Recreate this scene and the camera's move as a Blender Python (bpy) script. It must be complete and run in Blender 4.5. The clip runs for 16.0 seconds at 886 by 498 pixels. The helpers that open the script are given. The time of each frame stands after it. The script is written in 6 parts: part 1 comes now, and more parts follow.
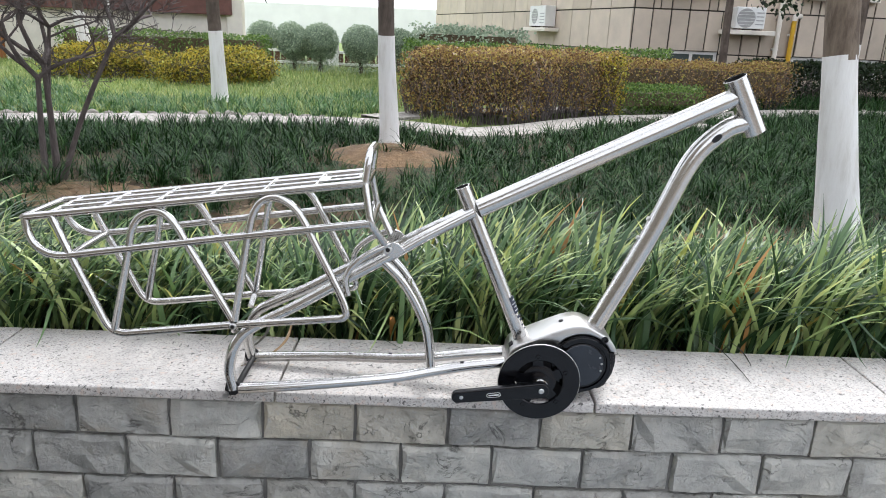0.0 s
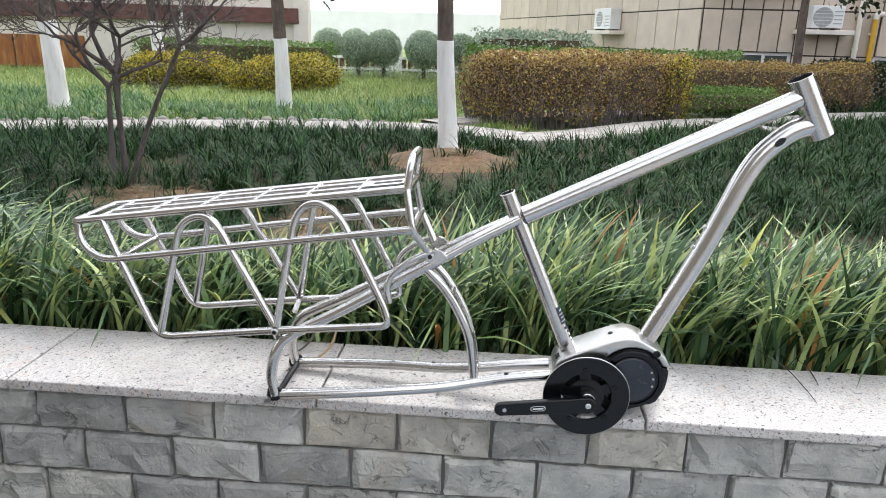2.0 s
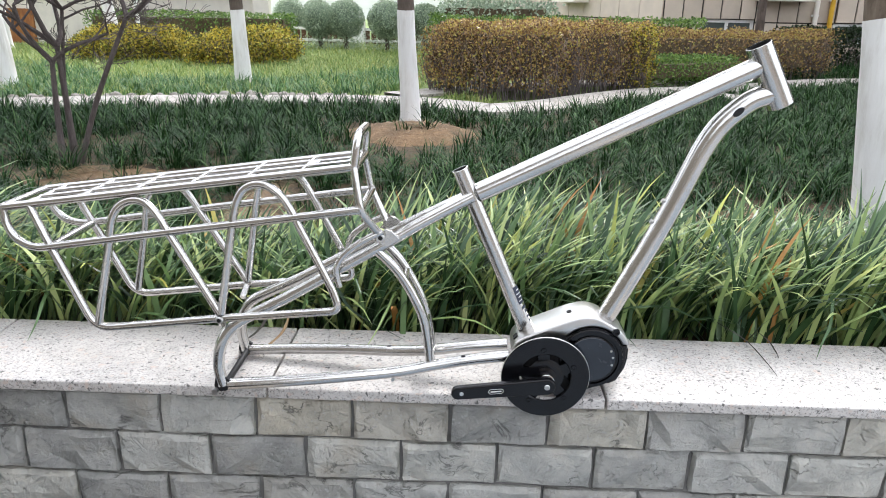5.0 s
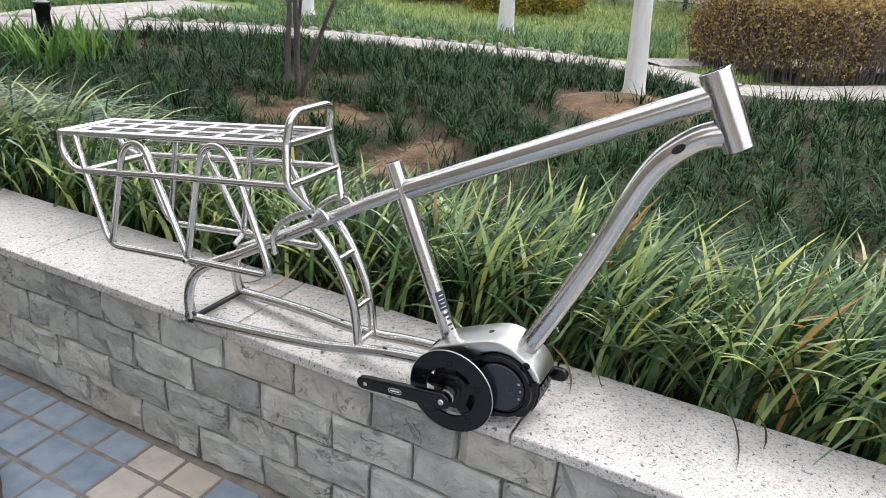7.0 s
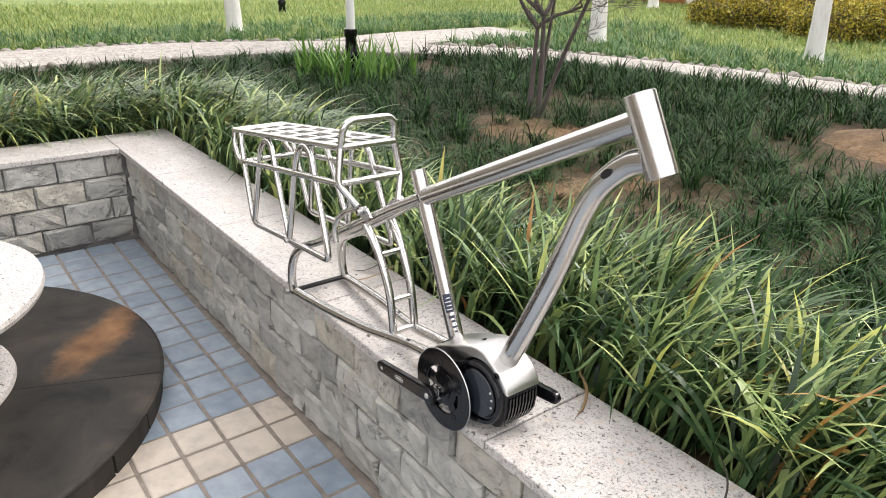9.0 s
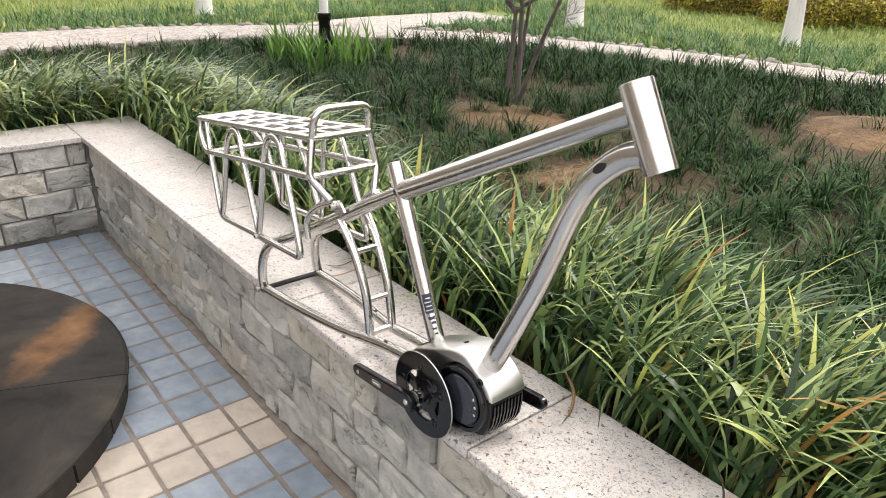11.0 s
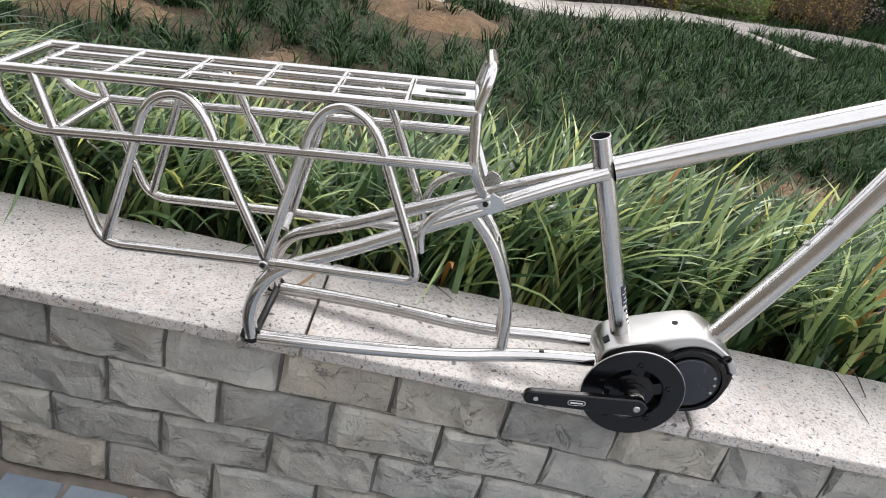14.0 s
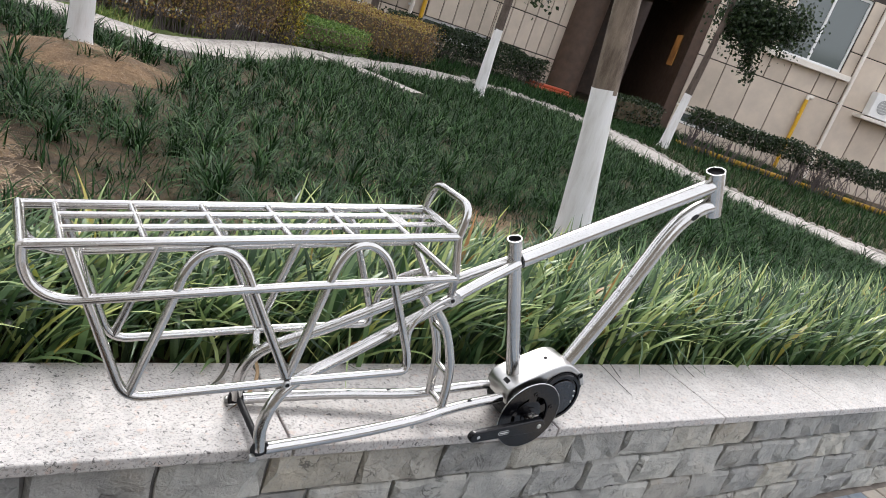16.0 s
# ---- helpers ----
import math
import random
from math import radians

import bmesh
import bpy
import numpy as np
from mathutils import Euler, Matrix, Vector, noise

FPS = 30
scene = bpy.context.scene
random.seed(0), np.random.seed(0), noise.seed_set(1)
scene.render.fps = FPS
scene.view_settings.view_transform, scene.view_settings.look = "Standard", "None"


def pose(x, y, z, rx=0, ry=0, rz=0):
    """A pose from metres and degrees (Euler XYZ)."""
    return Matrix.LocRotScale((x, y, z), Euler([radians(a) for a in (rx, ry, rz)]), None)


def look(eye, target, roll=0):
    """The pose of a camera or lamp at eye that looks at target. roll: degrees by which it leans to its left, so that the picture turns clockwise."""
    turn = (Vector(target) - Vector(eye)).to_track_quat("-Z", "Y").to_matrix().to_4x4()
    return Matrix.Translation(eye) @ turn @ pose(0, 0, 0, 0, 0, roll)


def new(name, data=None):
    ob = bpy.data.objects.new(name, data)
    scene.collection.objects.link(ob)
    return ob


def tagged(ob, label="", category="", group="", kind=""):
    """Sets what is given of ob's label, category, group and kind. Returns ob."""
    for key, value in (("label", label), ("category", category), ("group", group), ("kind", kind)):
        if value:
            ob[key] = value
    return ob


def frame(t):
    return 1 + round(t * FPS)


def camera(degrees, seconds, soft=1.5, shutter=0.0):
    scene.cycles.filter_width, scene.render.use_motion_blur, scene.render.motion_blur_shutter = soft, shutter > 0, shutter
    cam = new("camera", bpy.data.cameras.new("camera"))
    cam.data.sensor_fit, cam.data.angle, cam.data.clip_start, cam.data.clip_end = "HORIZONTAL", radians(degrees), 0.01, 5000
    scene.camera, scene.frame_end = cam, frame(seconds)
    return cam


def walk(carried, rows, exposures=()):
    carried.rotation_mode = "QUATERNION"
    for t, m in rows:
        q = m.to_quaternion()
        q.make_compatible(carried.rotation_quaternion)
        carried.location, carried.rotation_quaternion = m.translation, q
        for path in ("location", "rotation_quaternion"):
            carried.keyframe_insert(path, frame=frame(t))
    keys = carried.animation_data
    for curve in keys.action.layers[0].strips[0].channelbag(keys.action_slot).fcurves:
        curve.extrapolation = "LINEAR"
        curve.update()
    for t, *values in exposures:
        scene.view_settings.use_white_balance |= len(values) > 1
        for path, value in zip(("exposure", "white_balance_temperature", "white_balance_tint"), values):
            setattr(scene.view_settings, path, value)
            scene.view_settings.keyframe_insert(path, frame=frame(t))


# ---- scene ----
cam = camera(63.9, 16.0, 0.95)
PATH = [
    (0, (-0.25, -1.417, 1.167), (-0.215, 0.495, 0.582), 2.5),
    (0.5, (-0.23, -1.399, 1.165), (-0.325, 0.512, 0.584), 0.4),
    (1, (-0.213, -1.375, 1.163), (-0.386, 0.527, 0.568), 0.6),
    (1.5, (-0.21, -1.382, 1.164), (-0.386, 0.523, 0.58), 0.9),
    (2, (-0.212, -1.377, 1.162), (-0.352, 0.533, 0.584), 1.6),
    (2.5, (-0.23, -1.388, 1.163), (-0.258, 0.53, 0.596), 2.3),
    (3, (-0.262, -1.414, 1.166), (-0.179, 0.509, 0.621), 3.0),
    (3.5, (-0.282, -1.423, 1.164), (-0.176, 0.491, 0.594), 2.0),
    (4, (-0.267, -1.397, 1.161), (-0.178, 0.509, 0.564), 1.7),
    (4.5, (-0.236, -1.384, 1.159), (-0.196, 0.519, 0.545), 1.1),
    (4.7, (-0.216, -1.36, 1.159), (-0.205, 0.539, 0.532), 0.8),
    (6.8, (0.37, -1.086, 1.229), (-0.344, 0.595, 0.415), 5.3),
    (7, (0.473, -1.079, 1.255), (-0.314, 0.576, 0.453), 4.1),
    (7.5, (0.592, -1.001, 1.258), (-0.315, 0.562, 0.402), 2.4),
    (8, (0.699, -0.929, 1.287), (-0.407, 0.519, 0.463), 1.2),
    (8.5, (0.864, -0.861, 1.29), (-0.491, 0.381, 0.503), 1.8),
    (8.7, (0.92, -0.823, 1.286), (-0.479, 0.371, 0.501), 1.6),
    (9.65, (1.075, -0.735, 1.284), (-0.53, 0.33, 0.495), 1.1),
    (10.8, (0.986, -0.732, 1.267), (-0.489, 0.372, 0.489), 0.8),
    (11, (0.92, -0.726, 1.271), (-0.487, 0.441, 0.46), 1.7),
    (11.5, (0.731, -0.824, 1.265), (-0.466, 0.54, 0.424), 4.1),
    (12, (0.594, -0.891, 1.238), (-0.381, 0.671, 0.457), 8.2),
    (12.5, (0.377, -0.866, 1.207), (-0.416, 0.766, 0.368), 8.4),
    (13, (0.081, -0.952, 1.191), (-0.227, 0.815, 0.306), 9.8),
    (13.5, (-0.174, -1.013, 1.186), (-0.359, 0.722, 0.209), 11.6),
    (14, (-0.453, -1.001, 1.169), (-0.334, 0.76, 0.228), 14.2),
    (14.5, (-0.753, -0.987, 1.188), (-0.075, 0.667, 0.29), 16.0),
    (15, (-0.966, -1.002, 1.245), (-0.108, 0.571, 0.357), 15.5),
    (15.5, (-1.042, -1.01, 1.254), (-0.066, 0.571, 0.513), 17.4),
    (16, (-1.176, -1.037, 1.251), (-0.039, 0.491, 0.64), 19.4),
]
walk(cam, [(t, look(eye, target, roll)) for t, eye, target, roll in PATH],
     [(0, 0.62, 6030, 12), (2.0, 0.68, 6030, 12), (4.7, 0.83, 6030, 12), (6.8, 0.66, 6130, 12), (7.5, 0.48, 6130, 12), (8.7, 0.80, 6500, 14),
      (10.8, 0.80, 6780, 15), (11.5, 1.02, 6930, 16), (12, 1.13, 7080, 17), (12.5, 1.09, 6860, 16), (13, 0.94, 6520, 15), (13.5, 0.54, 6330, 14),
      (14, 0.50, 6300, 14), (15, 0.5, 6250, 14), (16, 0.42, 6200, 14)])

# ---- world ----
# sky, sun
world = bpy.data.worlds.new("World")
scene.world = world
world.use_nodes = True
wn = world.node_tree
sky = wn.nodes.new("ShaderNodeTexSky")
sky.sky_type = 'NISHITA'
sky.sun_disc = False
sky.sun_elevation = radians(50.7)
sky.sun_rotation = radians(18)
sky.air_density = 1.0
sky.dust_density = 3.0
sky.ozone_density = 1.0
haze = wn.nodes.new("ShaderNodeHueSaturation")
haze.inputs["Saturation"].default_value = 0.35
wn.links.new(sky.outputs[0], haze.inputs["Color"])
cloud = wn.nodes.new("ShaderNodeMix")      # an even veil of bright cloud
cloud.data_type = 'RGBA'
cloud.inputs[0].default_value = 0.62
cloud.inputs[7].default_value = (11.6, 11.7, 11.8, 1)
wn.links.new(haze.outputs[0], cloud.inputs[6])
wn.links.new(cloud.outputs[2], wn.nodes["Background"].inputs[0])
wn.nodes["Background"].inputs[1].default_value = 0.15
sun = new("sun", bpy.data.lights.new("sun", 'SUN'))
sun.data.energy = 1.9
sun.data.angle = radians(22)
sun.data.color = (1.0, 0.95, 0.87)
sun.matrix_world = look((2.15, 6.62, 8.4), (0, 0, 0))

# ---- node materials ----
class Nodes:
    """A principled material with short ways to add textures."""
    def __init__(self, name, rough=0.6, metal=0.0, coords="Object"):
        self.mat = bpy.data.materials.new(name)
        self.mat.use_nodes = True
        self.t = self.mat.node_tree
        self.b = self.t.nodes["Principled BSDF"]
        self.b.inputs["Roughness"].default_value = rough
        self.b.inputs["Metallic"].default_value = metal
        tc = self.add("ShaderNodeTexCoord")
        self.co = tc.outputs[coords]

    def add(self, kind):
        return self.t.nodes.new(kind)

    def link(self, a, b):
        self.t.links.new(a, b)

    def jitter(self, amount=37.0):
        """Shifts the texture of every object by its own random number."""
        oi = self.add("ShaderNodeObjectInfo")
        mu = self.add("ShaderNodeMath")
        mu.operation = 'MULTIPLY'
        mu.inputs[1].default_value = amount
        self.link(oi.outputs["Random"], mu.inputs[0])
        ad = self.add("ShaderNodeVectorMath")
        ad.operation = 'ADD'
        self.link(self.co, ad.inputs[0])
        self.link(mu.outputs[0], ad.inputs[1])
        self.co = ad.outputs[0]
        return oi.outputs["Random"]

    def stretch(self, x, y, z):
        mp = self.add("ShaderNodeMapping")
        mp.inputs["Scale"].default_value = (x, y, z)
        self.link(self.co, mp.inputs[0])
        return mp.outputs[0]

    def noise(self, scale, detail=4.0, rough=0.55, co=None, dist=0.0):
        n = self.add("ShaderNodeTexNoise")
        n.inputs["Scale"].default_value = scale
        n.inputs["Detail"].default_value = detail
        n.inputs["Roughness"].default_value = rough
        n.inputs["Distortion"].default_value = dist
        self.link(co or self.co, n.inputs["Vector"])
        return n.outputs["Fac"]

    def cells(self, scale, feature='F1', co=None, out="Distance"):
        n = self.add("ShaderNodeTexVoronoi")
        n.feature = feature
        n.inputs["Scale"].default_value = scale
        self.link(co or self.co, n.inputs["Vector"])
        return n.outputs[out]

    def ramp(self, fac, *stops):
        r = self.add("ShaderNodeValToRGB")
        e = r.color_ramp.elements
        while len(e) < len(stops):
            e.new(0.5)
        for s, (p, c) in zip(e, stops):
            s.position = p
            s.color = (*c, 1) if len(c) == 3 else c
        self.link(fac, r.inputs[0])
        return r.outputs[0]

    def grey(self, fac, a, b, va=0.0, vb=1.0):
        m = self.add("ShaderNodeMapRange")
        for k, v in zip((1, 2, 3, 4), (a, b, va, vb)):
            m.inputs[k].default_value = v
        self.link(fac, m.inputs[0])
        return m.outputs[0]

    def mix(self, fac, a, b, how='MIX'):
        m = self.add("ShaderNodeMix")
        m.data_type = 'RGBA'
        m.blend_type = how
        for sock, v in ((m.inputs[0], fac), (m.inputs[6], a), (m.inputs[7], b)):
            if isinstance(v, (int, float)):
                sock.default_value = v
            elif isinstance(v, tuple):
                sock.default_value = (*v, 1)
            else:
                self.link(v, sock)
        return m.outputs[2]

    def color(self, c):
        if isinstance(c, tuple):
            self.b.inputs["Base Color"].default_value = (*c, 1)
        else:
            self.link(c, self.b.inputs["Base Color"])
        return self

    def rough(self, r):
        self.link(r, self.b.inputs["Roughness"])
        return self

    def bump(self, height, strength=0.4, distance=0.005):
        n = self.add("ShaderNodeBump")
        n.inputs["Strength"].default_value = strength
        n.inputs["Distance"].default_value = distance
        self.link(height, n.inputs["Height"])
        if self.b.inputs["Normal"].is_linked:
            self.link(self.b.inputs["Normal"].links[0].from_socket, n.inputs["Normal"])
        self.link(n.outputs[0], self.b.inputs["Normal"])
        return self


def plain(name, c, rough=0.5, metal=0.0, spots=0.12, scale=30.0, bump=0.1):
    """Paint, plastic or metal with slight stains and a fine relief."""
    k = Nodes(name, rough, metal)
    f = k.noise(scale)
    dark = tuple(v * (1 - spots) for v in c)
    lite = tuple(min(1.0, v * (1 + spots)) for v in c)
    k.color(k.ramp(f, (0.3, dark), (0.7, lite)))
    k.rough(k.grey(k.noise(scale * 2.3), 0.3, 0.7, max(0.02, rough - 0.08), min(1.0, rough + 0.08)))
    if bump:
        k.bump(k.noise(scale * 6), bump, 0.002)
    return k.mat


def leafy(name, *stops, rough=0.42, glow=0.3, shine=0.35, patch=(0.55, 0.62, 0.6)):
    """Leaves whose hue differs from blade to blade, a little light passing through."""
    k = Nodes(name, rough)
    geo = k.add("ShaderNodeNewGeometry")
    c = k.ramp(geo.outputs["Random Per Island"], *stops)
    big = k.noise(1.3, 2.0)
    c = k.mix(k.grey(big, 0.35, 0.7, 0.0, 0.45), c, k.mix(1.0, c, patch, 'MULTIPLY'))
    k.color(c)
    k.b.inputs["Specular IOR Level"].default_value = shine
    tr = k.add("ShaderNodeBsdfTranslucent")
    k.link(c, tr.inputs[0])
    mx = k.add("ShaderNodeMixShader")
    mx.inputs[0].default_value = glow
    k.link(k.b.outputs[0], mx.inputs[1])
    k.link(tr.outputs[0], mx.inputs[2])
    k.link(mx.outputs[0], k.t.nodes["Material Output"].inputs[0])
    return k.mat


def granite_material():
    k = Nodes("granite", 0.42)
    k.jitter(3.0)
    base = k.ramp(k.noise(9, 5), (0.3, (0.47, 0.447, 0.425)), (0.7, (0.565, 0.545, 0.52)))
    base = k.mix(k.grey(k.noise(48, 3, 0.6), 0.5, 0.68, 0.0, 0.5), base, (0.33, 0.315, 0.30))
    grain = k.ramp(k.noise(170, 3, 0.6), (0.36, (0.62, 0.60, 0.58)), (0.5, (1, 1, 1)), (0.66, (1.0, 0.97, 0.94)))
    c = k.mix(1.0, base, grain, 'MULTIPLY')
    pink = k.grey(k.noise(60, 2), 0.6, 0.7)
    c = k.mix(pink, c, (0.52, 0.43, 0.37))
    flecks = k.grey(k.noise(95, 2.5, 0.65, dist=0.5), 0.615, 0.65)
    c = k.mix(flecks, c, (0.09, 0.085, 0.08))
    grit = k.grey(k.noise(230, 2.0, 0.6), 0.62, 0.67, 0.0, 0.85)
    c = k.mix(grit, c, (0.14, 0.13, 0.12))
    stain = k.grey(k.noise(3.2, 6, 0.65), 0.52, 0.72, 0.0, 0.22)
    c = k.mix(stain, c, (0.33, 0.30, 0.26))
    k.color(c)
    k.rough(k.grey(k.noise(40), 0.3, 0.7, 0.32, 0.55))
    k.bump(k.noise(200, 3), 0.12, 0.001)
    return k.mat


def brick_material():
    k = Nodes("split_stone", 0.85)
    r = k.jitter(53.0)
    tone = k.ramp(r, (0.0, (0.30, 0.294, 0.278)), (0.3, (0.39, 0.382, 0.355)), (0.55, (0.475, 0.466, 0.43)),
                  (0.8, (0.45, 0.415, 0.345)), (1.0, (0.345, 0.338, 0.318)))
    mott = k.ramp(k.noise(14, 6, 0.62), (0.28, (0.66, 0.67, 0.67)), (0.5, (0.97, 0.98, 0.97)), (0.72, (1.22, 1.21, 1.17)))
    c = k.mix(1.0, tone, mott, 'MULTIPLY')
    rust = k.grey(k.noise(7, 4), 0.58, 0.72, 0.0, 0.38)
    c = k.mix(rust, c, (0.22, 0.17, 0.11))
    c = k.mix(k.grey(k.noise(90, 3), 0.58, 0.72, 0.0, 0.6), c, (0.42, 0.42, 0.40))
    k.color(c)
    fold = k.add("ShaderNodeMath")       # a few short dark splits
    fold.operation = 'ABSOLUTE'
    k.link(k.grey(k.noise(7.0, 6, 0.6, k.stretch(1.0, 1.0, 1.4), 1.3), 0.3, 0.7, -0.2, 0.2), fold.inputs[0])
    cut = k.add("ShaderNodeMath")
    cut.operation = 'MULTIPLY'
    k.link(k.grey(fold.outputs[0], 0.003, 0.016, 1.0, 0.0), cut.inputs[0])
    k.link(k.grey(k.noise(12, 2), 0.53, 0.63), cut.inputs[1])
    k.color(k.mix(k.grey(cut.outputs[0], 0.0, 1.0, 0.0, 0.6), c, (0.07, 0.068, 0.062)))
    k.bump(k.grey(cut.outputs[0], 0.0, 1.0, 1.0, 0.0), 0.7, 0.008)
    step = k.ramp(k.noise(9, 5, 0.6, k.stretch(1.0, 1.0, 1.6), 0.9), (0.38, (0, 0, 0)), (0.42, (0.5, 0.5, 0.5)), (0.56, (0.55, 0.55, 0.55)), (0.6, (1, 1, 1)))
    k.bump(step, 0.6, 0.012)
    warp = k.add("ShaderNodeVectorMath")      # split facets: uneven cells with sharp borders
    warp.operation = 'MULTIPLY_ADD'
    nz = k.add("ShaderNodeTexNoise")
    nz.inputs["Scale"].default_value = 9.0
    nz.inputs["Detail"].default_value = 4.0
    k.link(k.co, nz.inputs["Vector"])
    k.link(nz.outputs["Color"], warp.inputs[0])
    warp.inputs[1].default_value = (0.09, 0.09, 0.09)
    k.link(k.co, warp.inputs[2])
    tone2 = k.cells(15, 'F1', warp.outputs[0], "Color")
    sep = k.add("ShaderNodeSeparateColor")
    k.link(tone2, sep.inputs[0])
    k.bump(sep.outputs[0], 0.55, 0.010)
    k.bump(k.cells(15, 'F1', warp.outputs[0]), 0.5, 0.014)
    k.bump(k.noise(26, 8, 0.7, dist=1.0), 0.8, 0.011)
    k.bump(k.noise(140, 4), 0.7, 0.004)
    return k.mat


def steel_material(name, rough=0.27):
    k = Nodes(name, rough, 1.0)
    k.color(k.ramp(k.noise(6, 4), (0.3, (0.52, 0.51, 0.49)), (0.7, (0.61, 0.60, 0.58))))
    fine = k.noise(600, 3)
    k.rough(k.grey(k.noise(45, 5), 0.3, 0.7, rough - 0.03, rough + 0.06))
    k.b.inputs["Anisotropic"].default_value = 0.35
    k.bump(fine, 0.06, 0.0006)
    k.bump(k.noise(70, 3), 0.05, 0.001)
    return k.mat


def soil_material():
    k = Nodes("soil", 0.95)
    straw = k.noise(60, 6, 0.7, k.stretch(1.0, 3.0, 1.0), 1.5)
    c = k.ramp(k.noise(22, 8, 0.7), (0.25, (0.085, 0.048, 0.025)), (0.5, (0.21, 0.128, 0.064)), (0.75, (0.36, 0.235, 0.12)))
    c = k.mix(k.grey(straw, 0.52, 0.62, 0.0, 0.75), c, (0.46, 0.325, 0.19))
    c = k.mix(k.grey(k.noise(5.5, 5, 0.7), 0.45, 0.65, 0.0, 0.7), c, (0.085, 0.056, 0.03))
    k.color(c)
    k.bump(k.noise(40, 8, 0.7), 1.0, 0.03)
    return k.mat


def ground_material():
    k = Nodes("earth", 0.95)
    earth = k.ramp(k.noise(12, 8, 0.7), (0.3, (0.022, 0.015, 0.008)), (0.7, (0.135, 0.088, 0.042)))
    lawn = k.ramp(k.noise(6, 8, 0.7), (0.3, (0.10, 0.16, 0.045)), (0.7, (0.26, 0.32, 0.095)))
    sx = k.add("ShaderNodeSeparateXYZ")
    k.link(k.co, sx.inputs[0])
    far = k.add("ShaderNodeMath")
    far.operation = 'MULTIPLY'
    k.link(k.grey(sx.outputs["Y"], 5.4, 6.0), far.inputs[0])
    k.link(k.grey(sx.outputs["X"], 2.5, 1.2), far.inputs[1])
    left = k.grey(sx.outputs["X"], -6.2, -7.2)
    mx = k.add("ShaderNodeMath")
    mx.operation = 'MAXIMUM'
    k.link(far.outputs[0], mx.inputs[0])
    k.link(left, mx.inputs[1])
    k.color(k.mix(mx.outputs[0], earth, lawn))
    k.bump(k.noise(30, 8, 0.7), 1.0, 0.03)
    return k.mat


def path_material():
    k = Nodes("pebble_concrete", 0.85)
    c = k.ramp(k.noise(7, 6, 0.65), (0.3, (0.29, 0.268, 0.24)), (0.7, (0.45, 0.425, 0.39)))
    peb = k.cells(42, 'F1', out="Color")
    sep = k.add("ShaderNodeSeparateColor")
    k.link(peb, sep.inputs[0])
    c = k.mix(1.0, c, k.ramp(sep.outputs[0], (0.0, (0.6, 0.58, 0.56)), (0.5, (1, 1, 1)), (1.0, (1.15, 1.12, 1.08))), 'MULTIPLY')
    k.color(c)
    k.bump(k.cells(42, 'F1'), 0.6, 0.01)
    return k.mat


def tile_material(name, a, b):
    k = Nodes(name, 0.5)
    r = k.jitter(21.0)
    c = k.ramp(r, (0.0, a), (1.0, b))
    c = k.mix(1.0, c, k.ramp(k.noise(18, 5), (0.3, (0.75, 0.76, 0.78)), (0.7, (1.1, 1.1, 1.08))), 'MULTIPLY')
    c = k.mix(k.grey(k.noise(9, 6, 0.7), 0.55, 0.75, 0.0, 0.4), c, (0.30, 0.27, 0.23))
    k.color(c)
    k.bump(k.noise(90, 4), 0.25, 0.002)
    return k.mat


def bark_material(name, a, b, scale=1.0):
    k = Nodes(name, 0.9)
    s = k.stretch(1.0, 1.0, 0.22)
    c = k.ramp(k.noise(30 * scale, 7, 0.68, s), (0.3, a), (0.7, b))
    k.color(k.mix(k.grey(k.noise(4, 4), 0.5, 0.7, 0.0, 0.5), c, tuple(v * 1.5 for v in b)))
    k.bump(k.noise(45 * scale, 7, 0.7, s), 0.8, 0.012)
    return k.mat


def limewash_material():
    k = Nodes("limewash", 0.8)
    s = k.stretch(1.0, 1.0, 0.18)
    c = k.ramp(k.noise(16, 6, 0.65, s), (0.28, (0.56, 0.53, 0.49)), (0.5, (0.73, 0.715, 0.69)), (0.75, (0.80, 0.79, 0.775)))
    c = k.mix(k.grey(k.noise(7, 6, 0.7, s), 0.62, 0.74, 0.0, 0.5), c, (0.42, 0.33, 0.25))
    k.color(c)
    k.bump(k.noise(40, 6, 0.7, s), 0.5, 0.008)
    return k.mat


def panel_material():
    k = Nodes("stone_panel", 0.7)
    r = k.jitter(11.0)
    c = k.ramp(r, (0.0, (0.50, 0.425, 0.34)), (1.0, (0.60, 0.515, 0.42)))
    c = k.mix(1.0, c, k.ramp(k.noise(2.2, 6, 0.6), (0.3, (0.86, 0.86, 0.86)), (0.7, (1.08, 1.07, 1.05))), 'MULTIPLY')
    k.color(c)
    k.bump(k.noise(60, 4), 0.2, 0.003)
    return k.mat


def rust_material():
    k = Nodes("rusty_sheet", 0.7)
    s = k.stretch(3.0, 3.0, 0.5)
    c = k.ramp(k.noise(2.5, 7, 0.65, s), (0.25, (0.10, 0.035, 0.015)), (0.5, (0.30, 0.115, 0.03)), (0.75, (0.52, 0.30, 0.10)))
    k.color(c)
    k.bump(k.noise(20, 5), 0.3, 0.005)
    return k.mat


